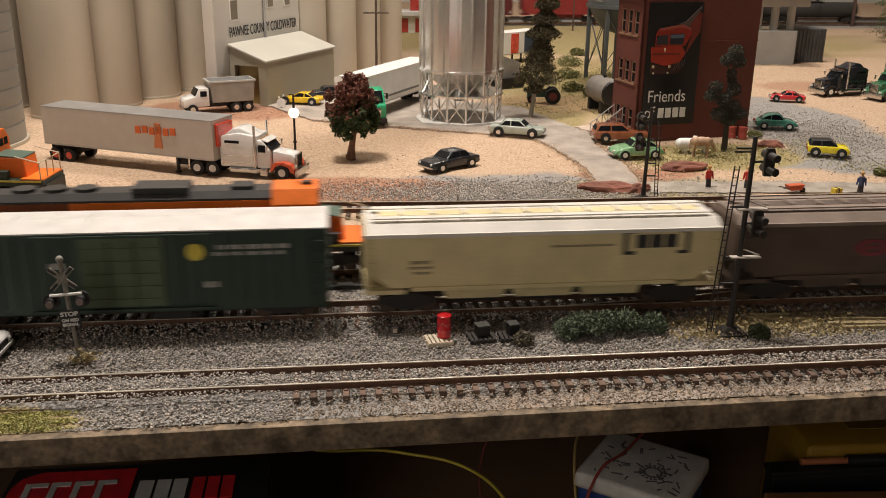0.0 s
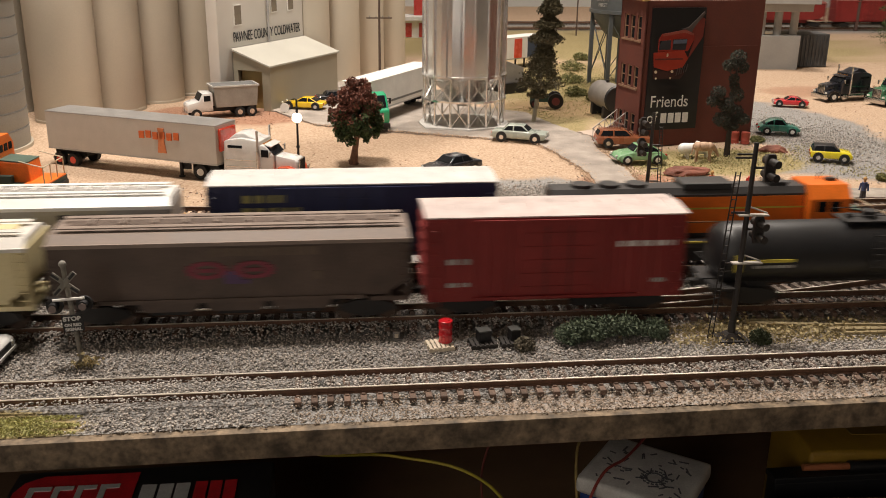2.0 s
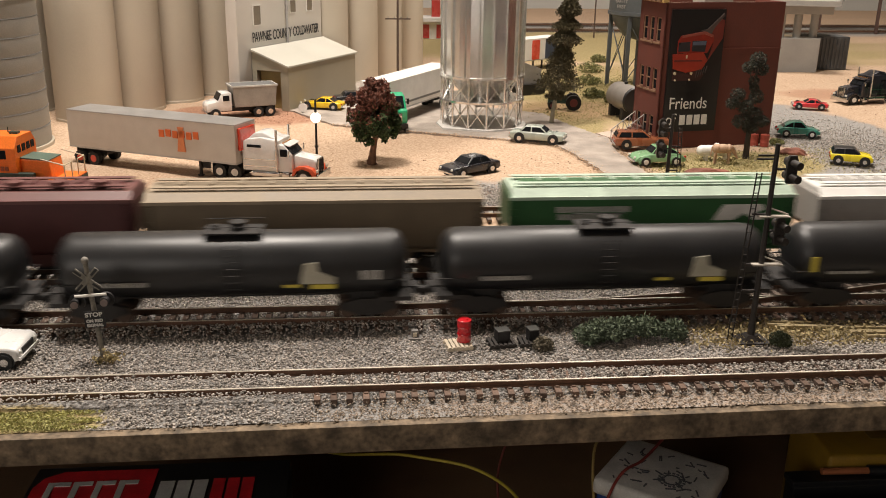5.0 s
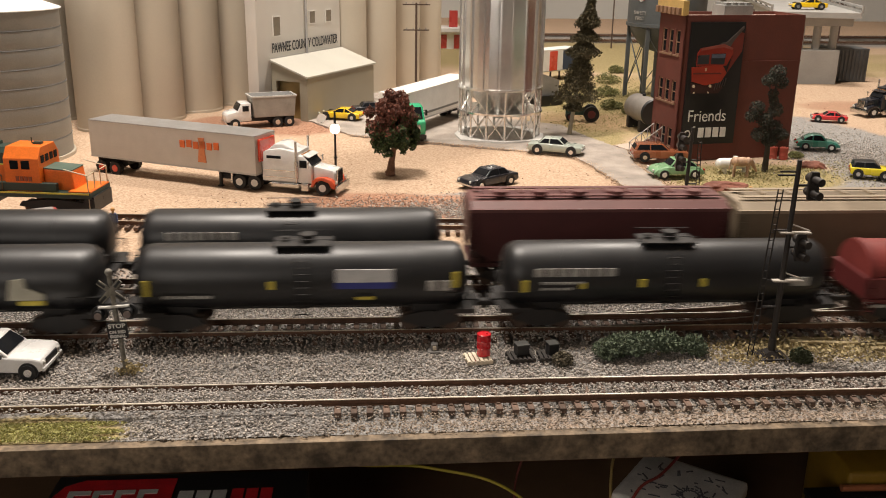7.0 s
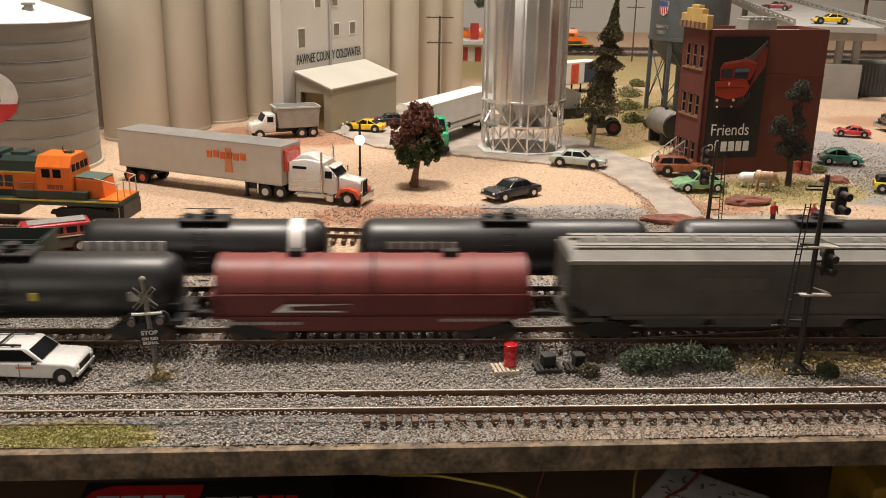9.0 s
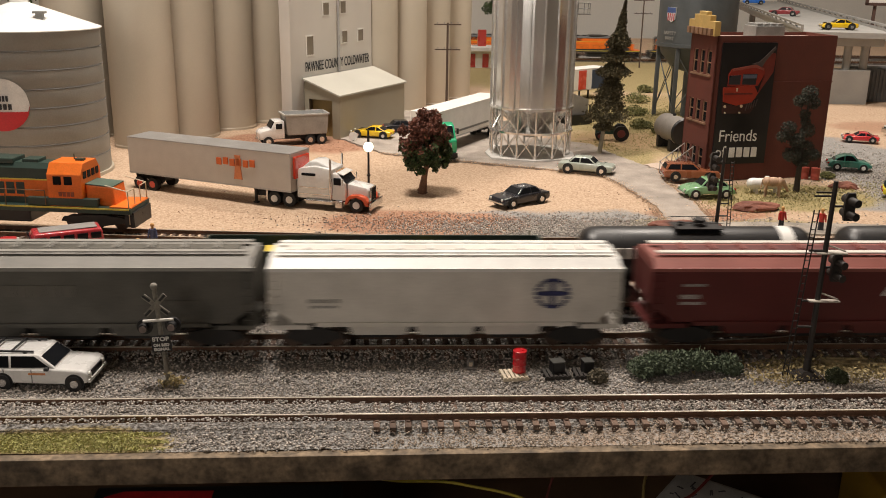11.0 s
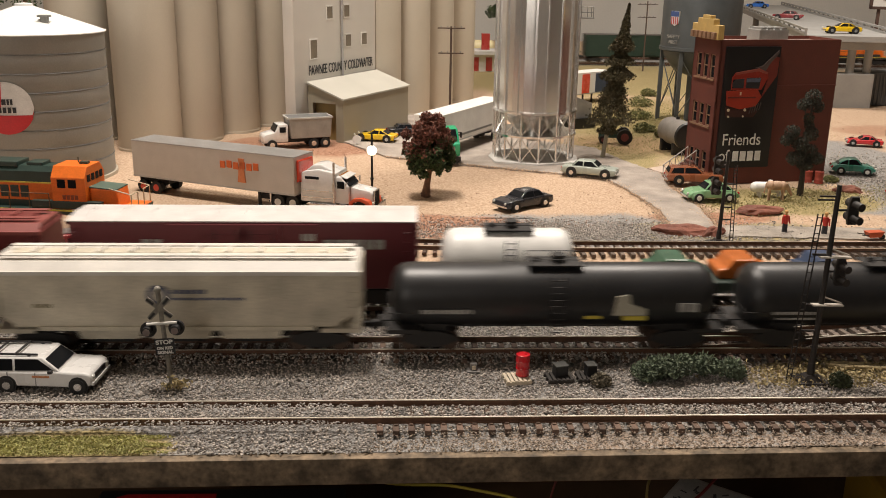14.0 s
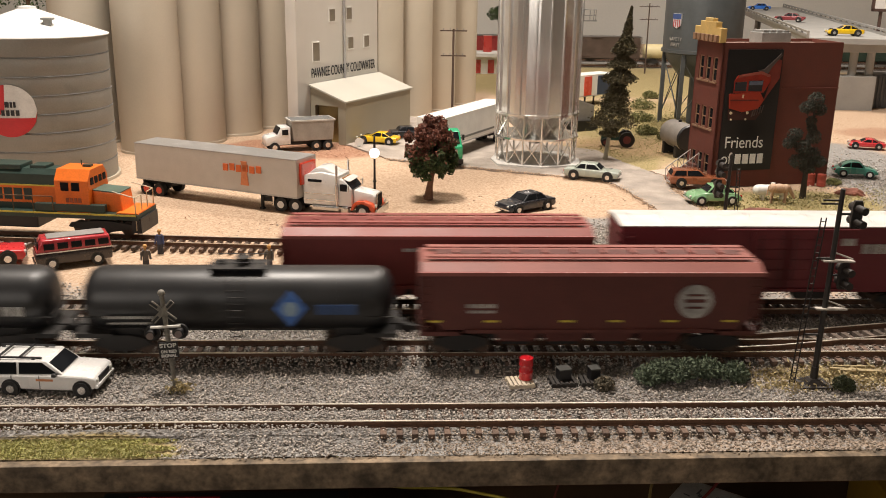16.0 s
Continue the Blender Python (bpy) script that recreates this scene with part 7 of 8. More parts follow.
# storage tank on saddles
ht = thing("fuel_tank", pose(0.2905, 0.642, 0, 0, 0, 99), "grey horizontal fuel tank on black saddles", "tank")
part("shell", Mesh().cyl((-0.020, 0, 0.0215), (0.024, 0, 0.0215), 0.0145, n=40), mat("pale_tank_grey", (0.26, 0.24, 0.22), 0.5, 0.3), ht)
part("end_cap", Mesh().cyl((-0.0225, 0, 0.0215), (-0.0200, 0, 0.0215), 0.0135, 0.0147, n=40), BLACK, ht, "black end cap")
for x in (-0.012, 0.018):
    part("saddle", Mesh().box(x, 0, 0.0060, 0.006, 0.024, 0.013, 0.0005), BLACK, ht)
part("filler", Mesh().cyl((0.005, 0, 0.0355), (0.005, 0, 0.0385), 0.0020, n=12), BLACK, ht)
pt = thing("propane_tank", pose(0.314, 0.434, 0, 0, 0, -2), "white horizontal propane tank with rounded ends", "tank")
part("shell", Mesh().cyl((-0.013, 0, 0.0085), (0.013, 0, 0.0085), 0.0048, n=24).ball(-0.013, 0, 0.0085, 0.0048, 3).ball(0.013, 0, 0.0085, 0.0048, 3), WHITE, pt)
for x in (-0.009, 0.009):
    part("foot", Mesh().box(x, 0, 0.0022, 0.002, 0.007, 0.005), WHITE, pt)
part("dome", Mesh().cyl((0, 0, 0.0125), (0, 0, 0.0150), 0.0020, n=12), WHITE, pt)
for x, y, r in ((0.374, 0.492, 0), (0.3835, 0.489, 20)):
    dr = thing("oil_drum", pose(x, y, 0), "rusty red oil drum beside the brick building", "drum", "red oil drums")
    part("shell", Mesh().revolve([(0.0038, 0.0), (0.0042, 0.0004), (0.0040, 0.0034), (0.0042, 0.0038), (0.0040, 0.0042), (0.0040, 0.0074), (0.0042, 0.0078), (0.0042, 0.0112), (0.0038, 0.0114)], 24), mat("drum_red", (0.32, 0.06, 0.04), 0.5), dr)
    part("bung", Mesh().cyl((0.002, 0, 0.0112), (0.002, 0, 0.0118), 0.0006, n=8), DARK, dr)

# ---- trackside things ----
PALE = mat("pale_wood", (0.60, 0.52, 0.40), 0.75, var=0.15, scale=200)
DKWOOD = mat("dark_wood", (0.035, 0.030, 0.026), 0.8, var=0.2, scale=200)


def pallet(m, material, label, L=0.0125, W=0.0105):
    p = thing("pallet", m, label, "pallet")
    for q in range(6):
        part("slat", Mesh().box(-L / 2 + (q + 0.5) * L / 6, 0, 0.0019, L / 6 * 0.68, W, 0.0006), material, p, smooth=None)
    for y in (-W / 2 + 0.0008, 0, W / 2 - 0.0008):
        part("runner", Mesh().box(0, y, 0.0008, L, 0.0012, 0.0016), material, p, smooth=None)
    return p


GZ = 0.0006
pallet(pose(0.0395, 0.0475, GZ, 0, 0, 8), PALE, "pale wooden pallet on ballast")
rd = thing("red_drum", pose(0.0425, 0.0495, GZ + 0.0022), "bright red oil drum on a pale pallet", "drum")
part("shell", Mesh().revolve([(0.0031, 0.0), (0.0034, 0.0003), (0.0033, 0.0036), (0.0035, 0.0040), (0.0033, 0.0044), (0.0033, 0.0072), (0.0035, 0.0076), (0.0033, 0.0080), (0.0034, 0.0110), (0.0031, 0.0112), (0.0030, 0.0108)], 32), coat("drum_bright_red", (0.55, 0.012, 0.02)), rd)
part("bung", Mesh().cyl((0.0015, 0, 0.0107), (0.0015, 0, 0.0114), 0.0005, n=8), coat("drum_bright_red", (0, 0, 0)), rd)
for x, y, a, s in ((0.0605, 0.0485, 6, 1.0), (0.0755, 0.0490, 2, 0.8)):
    pallet(pose(x, y, GZ, 0, 0, a), DKWOOD, "dark wooden pallet on ballast", 0.0130, 0.0100)
    bx = thing("black_crate", pose(x + 0.0005, y + 0.001, GZ + 0.0022, 0, 0, a + 8), "small black crate on a dark pallet", "crate")
    part("crate_body", Mesh().box(0, 0, 0.0026, 0.0062 * s, 0.0055, 0.0050, 0.0004), BLACK, bx, smooth=None)
    part("crate_lid", Mesh().box(0, 0, 0.0054, 0.0066 * s, 0.0059, 0.0007, 0.0002), mat("crate_lid_grey", (0.06, 0.06, 0.055), 0.5), bx, smooth=None)
sbx = thing("track_box", pose(0.0195, 0.0605, 0.0), "small grey trackside relay box", "relay box")
part("case", Mesh().box(0, 0, 0.0022, 0.0034, 0.0030, 0.0042, 0.0004), mat("relay_grey", (0.17, 0.16, 0.15), 0.6), sbx)
part("plate", Mesh().box(0, -0.001, 0.0006, 0.0065, 0.0050, 0.0008), mat("relay_grey", (0, 0, 0)), sbx)
part("side_plate", Mesh().box(0, -0.0017, 0.0024, 0.0018, 0.0006, 0.0020), PALE, sbx)

# crossing signal
cb = thing("crossing_signal", pose(-0.1255, 0.0455, 0, 0, -4, 0), "silver grade crossing signal with crossbuck and lamps", "crossing signal")
SIL = mat("worn_silver_paint", (0.20, 0.185, 0.155), 0.6, 0.2, 0.35)
part("post", Mesh().cyl((0, 0, -0.001), (0, 0, 0.0480), 0.0011, n=14), SIL, cb)
part("finial", Mesh().ball(0, 0, 0.0485, 0.0017, 3), mat("finial_grey", (0.22, 0.205, 0.175), 0.6), cb)
part("foot", Mesh().cyl((0, 0, 0), (0, 0, 0.0020), 0.0024, n=12), SIL, cb)
for a in (43, -43):
    bl = part("cross_blade", Mesh().box(0, 0, 0, 0.0140, 0.0007, 0.0024, 0.0002), SIL, cb)
    bl.matrix_local = pose(0, -0.0016 - (0.0004 if a < 0 else 0), 0.0400, 0, a, 0)
    bb = part("blade_bars", Mesh().box(-0.0050, -0.0005, 0, 0.004, 0.0002, 0.0011).box(0.0050, -0.0005, 0, 0.004, 0.0002, 0.0011), LETTER_BLACK, bl, smooth=None)
part("lamp_bar", Mesh().cyl((-0.0070, -0.0012, 0.0322), (0.0070, -0.0012, 0.0322), 0.0007, n=8), mat("pale_lamp_bar", (0.62, 0.60, 0.55), 0.5), cb)
for x in (-0.0068, 0.0062):
    lp = part("lamp_disc", Mesh().cyl((x, -0.0008, 0.0292), (x, 0.0006, 0.0292), 0.0037, n=24), BLACK, cb, "black lamp backing disc")
    part("lamp_hood", Mesh().cyl((x, -0.0042, 0.0294), (x, -0.0008, 0.0294), 0.0021, 0.0022, n=20), BLACK, lp)
    part("lens", Mesh().cyl((x, -0.0046, 0.0292), (x, -0.0043, 0.0292), 0.0017, n=16), mat("dull_red_lens", (0.20, 0.16, 0.15), 0.15), lp, "dull red lens")
sg = part("stop_sign", Mesh().box(0, -0.0018, 0.0208, 0.0092, 0.0006, 0.0080, 0.0001), BLACK, cb, "black sign with white words", smooth=None)
for w_, z_, h_, ww in (("STOP", 0.0222, 0.0020, 0.0078), ("ON RED", 0.0195, 0.0014, 0.0074), ("SIGNAL", 0.0174, 0.0014, 0.0074)):
    lettering(w_, h_, LETTER, sg, pose(0, -0.0022, z_, 90, 0, 0), width=ww, extrude=0.0001, bold=0.00008)

# main signal mast
SIGM = mat("signal_black_paint", (0.022, 0.018, 0.016), 0.5, var=0.2)


def signal_head(parent, x, y, z, name="signal_head"):
    h = part(name, Mesh().prism([(x - 0.0020, z - 0.0066), (x + 0.0020, z - 0.0066), (x + 0.0026, z - 0.0036), (x + 0.0026, z + 0.0040), (x + 0.0017, z + 0.0068), (x - 0.0017, z + 0.0068), (x - 0.0026, z + 0.0040), (x - 0.0026, z - 0.0036)], y - 0.0008, y + 0.0012, bev=0.0003), SIGM, parent, "black signal head", smooth=None)
    for dz in (-0.0033, 0.0031):
        part("hood", Mesh().cyl((x, y - 0.0008, z + dz), (x + 0.0010, y - 0.0058, z + dz - 0.0003), 0.0020, 0.0019, n=18), SIGM, h)
        part("rear_case", Mesh().cyl((x, y + 0.0012, z + dz), (x, y + 0.0050, z + dz), 0.0022, n=14), SIGM, h)


def mast(m, height, heads, label, ladder_side=-1, lx=0.0105):
    s = thing("signal_mast", m, label, "railway signal")
    part("base", Mesh().box(0, 0, 0.0006, 0.0150, 0.0125, 0.0016, 0.0003).prism([(-0.005, -0.0045), (0.005, -0.0045), (0.005, 0.0045), (-0.005, 0.0045)], 0.0014, 0.0040, "z", taper=[(-0.0022, -0.0022), (0.0022, -0.0022), (0.0022, 0.0022), (-0.0022, 0.0022)]), SIGM, s, "stepped iron base", smooth=None)
    part("mast_pole", Mesh().cyl((0, 0, 0.003), (0, 0, 0.010), 0.0019, 0.0017, n=16).cyl((0, 0, 0.010), (0, 0, height), 0.00145, 0.0011, n=16), SIGM, s)
    x0, x1 = ladder_side * lx, ladder_side * (lx - 0.0035)
    ld = Mesh()
    for d in (-0.0012, 0.0012):
        ld.cyl((x0 + d, 0.0, 0.001), (x1 + d, 0.0, height * 0.86), 0.00035, n=6)
    for q in range(22):
        f = (q + 0.5) / 22
        xx = x0 + (x1 - x0) * f
        ld.cyl((xx - 0.0012, 0, 0.001 + f * height * 0.85), (xx + 0.0012, 0, 0.001 + f * height * 0.85), 0.00025, n=6)
    part("mast_ladder", ld, SIGM, s, "black side ladder")
    for f in (0.27, 0.405, 0.66):
        part("bracket", Mesh().cyl((x0 * 0.75, 0, height * f), (0.0, 0, height * f), 0.0006, n=8), SIGM, s)
    for hx, hz in heads:
        signal_head(s, hx, -0.001, hz)
        part("head_arm", Mesh().cyl((0, 0, hz), (hx, 0.0008, hz), 0.0006, n=8), SIGM, s)
    return s


sm = mast(pose(0.1842, 0.0465, 0, 0, 0.8, 0), 0.0990, [(0.0078, 0.0870), (0.0062, 0.0570)], "black two-headed signal mast with ladder beside the tracks")
for zz, x1 in ((0.0645, 0.0090), (0.0405, 0.0090)):
    part("step_plate", Mesh().box(x1 / 2 - 0.002, -0.001, zz, x1 + 0.006, 0.0035, 0.0006), mat("pale_step", (0.42, 0.38, 0.33), 0.5), sm, "pale step plate", smooth=None)
    part("step_stay", Mesh().cyl((0, 0, zz + 0.004), (x1, -0.002, zz + 0.0012), 0.0004, n=6), mat("pale_step", (0, 0, 0)), sm)
part("cross_arm", Mesh().box(-0.004, 0, 0.0935, 0.009, 0.0008, 0.0008).box(-0.004, 0.0015, 0.0915, 0.009, 0.0008, 0.0008), SIGM, sm, smooth=None)
mast(pose(0.2175, 0.2840, 0, 0, 1, 0), 0.0690, [(-0.0075, 0.0590), (-0.0075, 0.0440)], "black signal mast with ladder behind the siding", 1, 0.0098)

# street lamp
lp = thing("street_lamp", pose(-0.0418, 0.4285, 0), "black street lamp post with a glowing white globe", "street lamp")
part("post", Mesh().cyl((0, 0, 0), (0, 0, 0.0035), 0.0024, 0.0018, n=14).cyl((0, 0, 0.003), (0, 0, 0.0370), 0.0011, 0.0009, n=12).cyl((0, 0, 0.0150), (0, 0, 0.0165), 0.0017, n=12).cyl((0, 0, 0.0440), (0, 0, 0.0560), 0.0011, 0.0008, n=12), BLACK, lp)
part("globe", Mesh().ball(0, 0, 0.0405, 0.0044, 3), mat("lamp_globe", (0.9, 0.88, 0.82), 0.3, glow=2.2, var=0.02, bump=0), lp, "glowing white globe", smooth=80)
sd = thing("round_sign", pose(-0.0660, 0.668, 0, 0, 0, 0), "small round white sign on a post", "sign")
part("disc", Mesh().cyl((0, -0.0004, 0.0070), (0, 0.0004, 0.0070), 0.0048, n=24), WHITE, sd)
part("post", Mesh().cyl((0, 0.001, 0), (0, 0.001, 0.006), 0.0005, n=8), DARK, sd)


def telegraph(x, y, h, arms, label="brown wooden telegraph pole with cross arms"):
    p = thing("telegraph_pole", pose(x, y, 0), label, "telegraph pole")
    wood = mat("pole_brown", (0.085, 0.055, 0.04), 0.8)
    part("pole", Mesh().cyl((0, 0, -0.001), (0, 0, h), 0.0016, 0.0012, n=12), wood, p)
    for z, w in arms:
        part("cross_arm", Mesh().box(0, -0.0012, z, w, 0.0012, 0.0014), wood, p)
        for q in range(4):
            part("insulator", Mesh().cyl(((q - 1.5) * w / 4, -0.0012, z + 0.0006), ((q - 1.5) * w / 4, -0.0012, z + 0.0026), 0.0006, n=8), GALV, p)


telegraph(0.0425, 0.7560, 0.1265, [(0.1245, 0.032), (0.0955, 0.030)])
telegraph(0.4685, 1.5000, 0.1360, [(0.1300, 0.040), (0.1050, 0.036)])

# figurines and horse, plain shapes
def figurine(x, y, a, c, label):
    f = Mesh().cyl((0, -0.0013, 0), (0, -0.0009, 0.0088), 0.0013, 0.0014, n=10).cyl((0, 0.0013, 0), (0, 0.0009, 0.0088), 0.0013, 0.0014, n=10)
    f.cyl((0, 0, 0.0082), (0, 0, 0.0158), 0.0021, 0.0026, n=14).ball(0, 0, 0.0190, 0.0017, 2).cyl((0, -0.0028, 0.0148), (0.0012, -0.0036, 0.0085), 0.0009, 0.0007, n=8).cyl((0, 0.0028, 0.0148), (0.0012, 0.0036, 0.0085), 0.0009, 0.0007, n=8).cyl((0, 0, 0.0155), (0, 0, 0.0178), 0.0010, n=8)
    ob = solid("figurine", f, mat("figurine_" + c[0], c[1], 0.6), pose(x, y, 0, 0, 0, a) @ Matrix.Scale(0.87, 4), label, "figurine")
    ob.data.materials.append(mat("figurine_trousers", (0.045, 0.045, 0.055), 0.7))
    ob.data.materials.append(mat("figurine_hat", (0.55, 0.30, 0.10), 0.6))
    for p_ in ob.data.polygons:
        p_.material_index = 1 if p_.center.z < 0.0090 else 2 if p_.center.z > 0.0165 else 0


BLUEF, ORF, GREYF = ("blue", (0.05, 0.07, 0.16)), ("red", (0.50, 0.035, 0.025)), ("grey", (0.10, 0.09, 0.08))
figurine(-0.1865, 0.2640, 260, BLUEF, "plain blue standing figurine beside the siding")
figurine(-0.1866, 0.2270, 300, GREYF, "plain grey standing figurine on sand")
figurine(-0.1057, 0.2270, 250, GREYF, "plain grey standing figurine on sand")
figurine(0.2800, 0.3150, 280, ORF, "plain red-shirted standing figurine on the lane")
figurine(0.3090, 0.3095, 240, ORF, "plain red-shirted standing figurine on the lane")
figurine(0.3900, 0.2880, 240, BLUEF, "plain blue standing figurine on gravel")


def horse(m, colour, label):
    h = Mesh().ball(0, 0, 0.0135, 0.0045, 3, (1.75, 0.82, 0.95)).ball(-0.0055, 0, 0.0137, 0.0043, 3, (0.9, 0.9, 1)).ball(0.0055, 0, 0.0136, 0.0040, 3, (0.9, 0.9, 1))
    for x, dx_ in ((-0.0062, -0.0008), (-0.0052, 0.0006), (0.0056, 0.0006), (0.0064, -0.0006)):
        y = 0.0016 if dx_ > 0 else -0.0016
        h.cyl((x, y, 0.0115), (x + dx_, y, 0.0055), 0.0013, 0.0009, n=10).cyl((x + dx_, y, 0.0055), (x + dx_ * 0.6, y, 0.0), 0.0008, 0.0009, n=10)
    h.cyl((0.0075, 0, 0.0150), (0.0120, 0, 0.0085), 0.0024, 0.0015, n=12).cyl((0.0115, 0, 0.0092), (0.0140, 0, 0.0048), 0.0016, 0.0009, n=12).cyl((-0.0090, 0, 0.0155), (-0.0105, 0, 0.0065), 0.0008, 0.0005, n=8)
    solid("horse_figure", h, colour, m, label, "horse figure", smooth=80)


horse(pose(0.3135, 0.4185, 0, 0, 0, -4), mat("palomino", (0.47, 0.31, 0.21), 0.6, var=0.3, scale=120), "tan and white grazing horse figure on grass")

# ---- plants ----
def leaves(name, centres, size, material, seed, flat=1.0):
    """Small leaf flakes round the given places."""
    r_ = np.random.default_rng(seed)
    n_ = len(centres)
    base = np.array([[-1, 0, 0], [0, -0.55, 0.15], [1, 0, 0], [0, 0.55, 0.15]], float)
    q, _ = np.linalg.qr(r_.normal(size=(n_, 3, 3)))
    v = np.einsum("nij,kj->nki", q, base) * (size * r_.uniform(0.6, 1.3, (n_, 1, 1)))
    v += centres[:, None, :]
    f = np.arange(n_ * 4).reshape(-1, 4)
    return cloud(name, v.reshape(-1, 3), f, material)


def clumps(blobs, n_, seed, shell=0.55):
    r_ = np.random.default_rng(seed)
    out = []
    tot = sum(b_[3] ** 2 for b_ in blobs)
    for x, y, z, rr, sz in blobs:
        k = int(n_ * rr * rr / tot)
        d = r_.normal(size=(k, 3))
        d /= np.linalg.norm(d, axis=1)[:, None]
        d *= (r_.uniform(shell ** 3, 1, k) ** (1 / 3))[:, None] * rr
        d[:, 2] *= sz
        out.append(d + (x, y, z))
    return np.concatenate(out)


def tree(m, label, trunk, crowns, bark, twigs=()):
    t = thing("tree", m, label, "tree")
    tm = Mesh()
    for (p, q, r1, r2) in trunk:
        tm.cyl(p, q, r1, r2, n=10)
    part("trunk", tm, bark, t)
    for nm, pts, size, material, seed in crowns:
        c_ = leaves(nm, pts, size, material, seed)
        c_.parent = t
    return t


rg = np.random.default_rng(8)
BARK = mat("brown_bark", (0.17, 0.09, 0.055), 0.85, var=0.3, scale=250, bump=0.5)
LEAFG = mat("dark_green_foliage", (0.05, 0.08, 0.026), 0.8, island=0.6, bump=0)
LEAFR = mat("russet_foliage", (0.19, 0.075, 0.05), 0.8, island=0.55, bump=0)
LEAFO = mat("olive_foliage", (0.080, 0.066, 0.031), 0.8, island=0.35, bump=0)
LEAFB = mat("blackish_foliage", (0.040, 0.042, 0.030), 0.85, island=0.5, bump=0)
BUSHG = mat("grey_green_bush", (0.088, 0.112, 0.070), 0.85, island=0.55, bump=0)
blobs = []
for q in range(120):
    d = Vector((rg.normal(), rg.normal(), rg.normal())).normalized()
    rr = rg.uniform(0.55, 1.06)
    blobs.append((d.x * 0.0230 * rr + 0.003, d.y * 0.0200 * rr, 0.0435 + d.z * 0.0250 * rr, rg.uniform(0.0024, 0.0058), rg.uniform(0.8, 1.5)))
pts = clumps(blobs, 17000, 3, 0.35)
w_ = pts[:, 2] + 0.006 * rg.normal(size=len(pts)) - 0.25 * pts[:, 0]
tree(pose(0.0050, 0.4310, 0), "round tree with russet and green leaves on sand", [((0, 0, -0.001), (0.0015, 0, 0.012), 0.0042, 0.0027), ((0.0015, 0, 0.012), (0.004, 0, 0.026), 0.0027, 0.0022), ((0.004, 0, 0.025), (-0.008, 0.003, 0.040), 0.0016, 0.0006), ((0.004, 0, 0.025), (0.013, -0.004, 0.042), 0.0016, 0.0006), ((0.004, 0, 0.025), (0.003, 0.003, 0.052), 0.0018, 0.0006), ((-0.003, 0, 0.001), (0.001, 0, 0.006), 0.0022, 0.0014), ((0.003, -0.003, 0.0), (0.001, 0, 0.005), 0.0018, 0.0010)],
     [("russet_crown", pts[w_ > 0.042], 0.0015, LEAFR, 5), ("green_crown", pts[w_ <= 0.044], 0.0015, LEAFG, 6)], BARK)


def conifer(x, y, h, r_max, seed, label, lean=0.0, material=LEAFO, n_=9000, start=0.14):
    r_ = np.random.default_rng(seed)
    f = r_.uniform(0, 1, n_) ** 0.8
    lob = 0.72 + 0.75 * np.sin(f * 34 + 3 * np.sin(f * 11)) * 0.5 + 0.25 * r_.normal(size=n_) * 0.5
    prof = np.minimum(1, (f + 0.05) * 5) * (1 - f) ** 0.75
    rad = r_max * prof * np.clip(lob, 0.25, 1.2) * np.sqrt(r_.uniform(0.15, 1, n_))
    a = r_.uniform(0, 2 * math.pi, n_)
    zz = h * (start + (1 - start) * f)
    p = np.stack([rad * np.cos(a) + lean * zz, rad * np.sin(a), zz - 0.25 * rad], 1)
    tr_ = [((0, 0, -0.001), (lean * h, 0, h * 0.97), h * 0.016, 0.0004)]
    return tree(pose(x, y, 0), label, tr_, [("crown", p, 0.0013, material, seed)], mat("pale_trunk", (0.30, 0.27, 0.20), 0.8))


conifer(0.1990, 0.6060, 0.160, 0.0285, 21, "tall slim olive conifer with bare pale trunk", 0.11, n_=24000, start=0.17)
conifer(1.02, 1.30, 0.15, 0.05, 22, "dark green conifer on the sandy lot", 0.0, LEAFG, 6000, 0.05)
blobs = [(0.001, 0, 0.089, 0.0075, 0.9), (-0.006, 0, 0.082, 0.0070, 0.8), (0.006, 0.002, 0.080, 0.0065, 0.9), (-0.001, 0, 0.070, 0.0050, 1), (-0.014, 0, 0.058, 0.0070, 0.9), (-0.017, 0.002, 0.050, 0.0065, 0.8), (-0.006, 0, 0.047, 0.0075, 0.9), (0.003, 0, 0.056, 0.0070, 1), (0.004, 0.002, 0.040, 0.0080, 0.9), (-0.008, 0, 0.034, 0.0085, 0.8), (0.010, 0, 0.034, 0.0080, 0.7), (0.001, 0, 0.028, 0.0075, 0.7), (0.0, 0, 0.064, 0.0045, 1)]
tree(pose(0.3440, 0.4380, 0), "dark clumpy tree in front of the brick building", [((0, 0, -0.001), (0.0, 0, 0.030), 0.0030, 0.0020), ((0, 0, 0.03), (0.001, 0, 0.095), 0.0018, 0.0006), ((0, 0, 0.032), (-0.015, 0, 0.052), 0.0011, 0.0005), ((0, 0, 0.062), (-0.007, 0, 0.082), 0.0009, 0.0004), ((0, 0, 0.03), (0.010, 0, 0.036), 0.0009, 0.0004)], [("crown", clumps(blobs, 9000, 9, 0.3), 0.0009, LEAFB, 10)], mat("dark_bark", (0.05, 0.04, 0.033), 0.85))
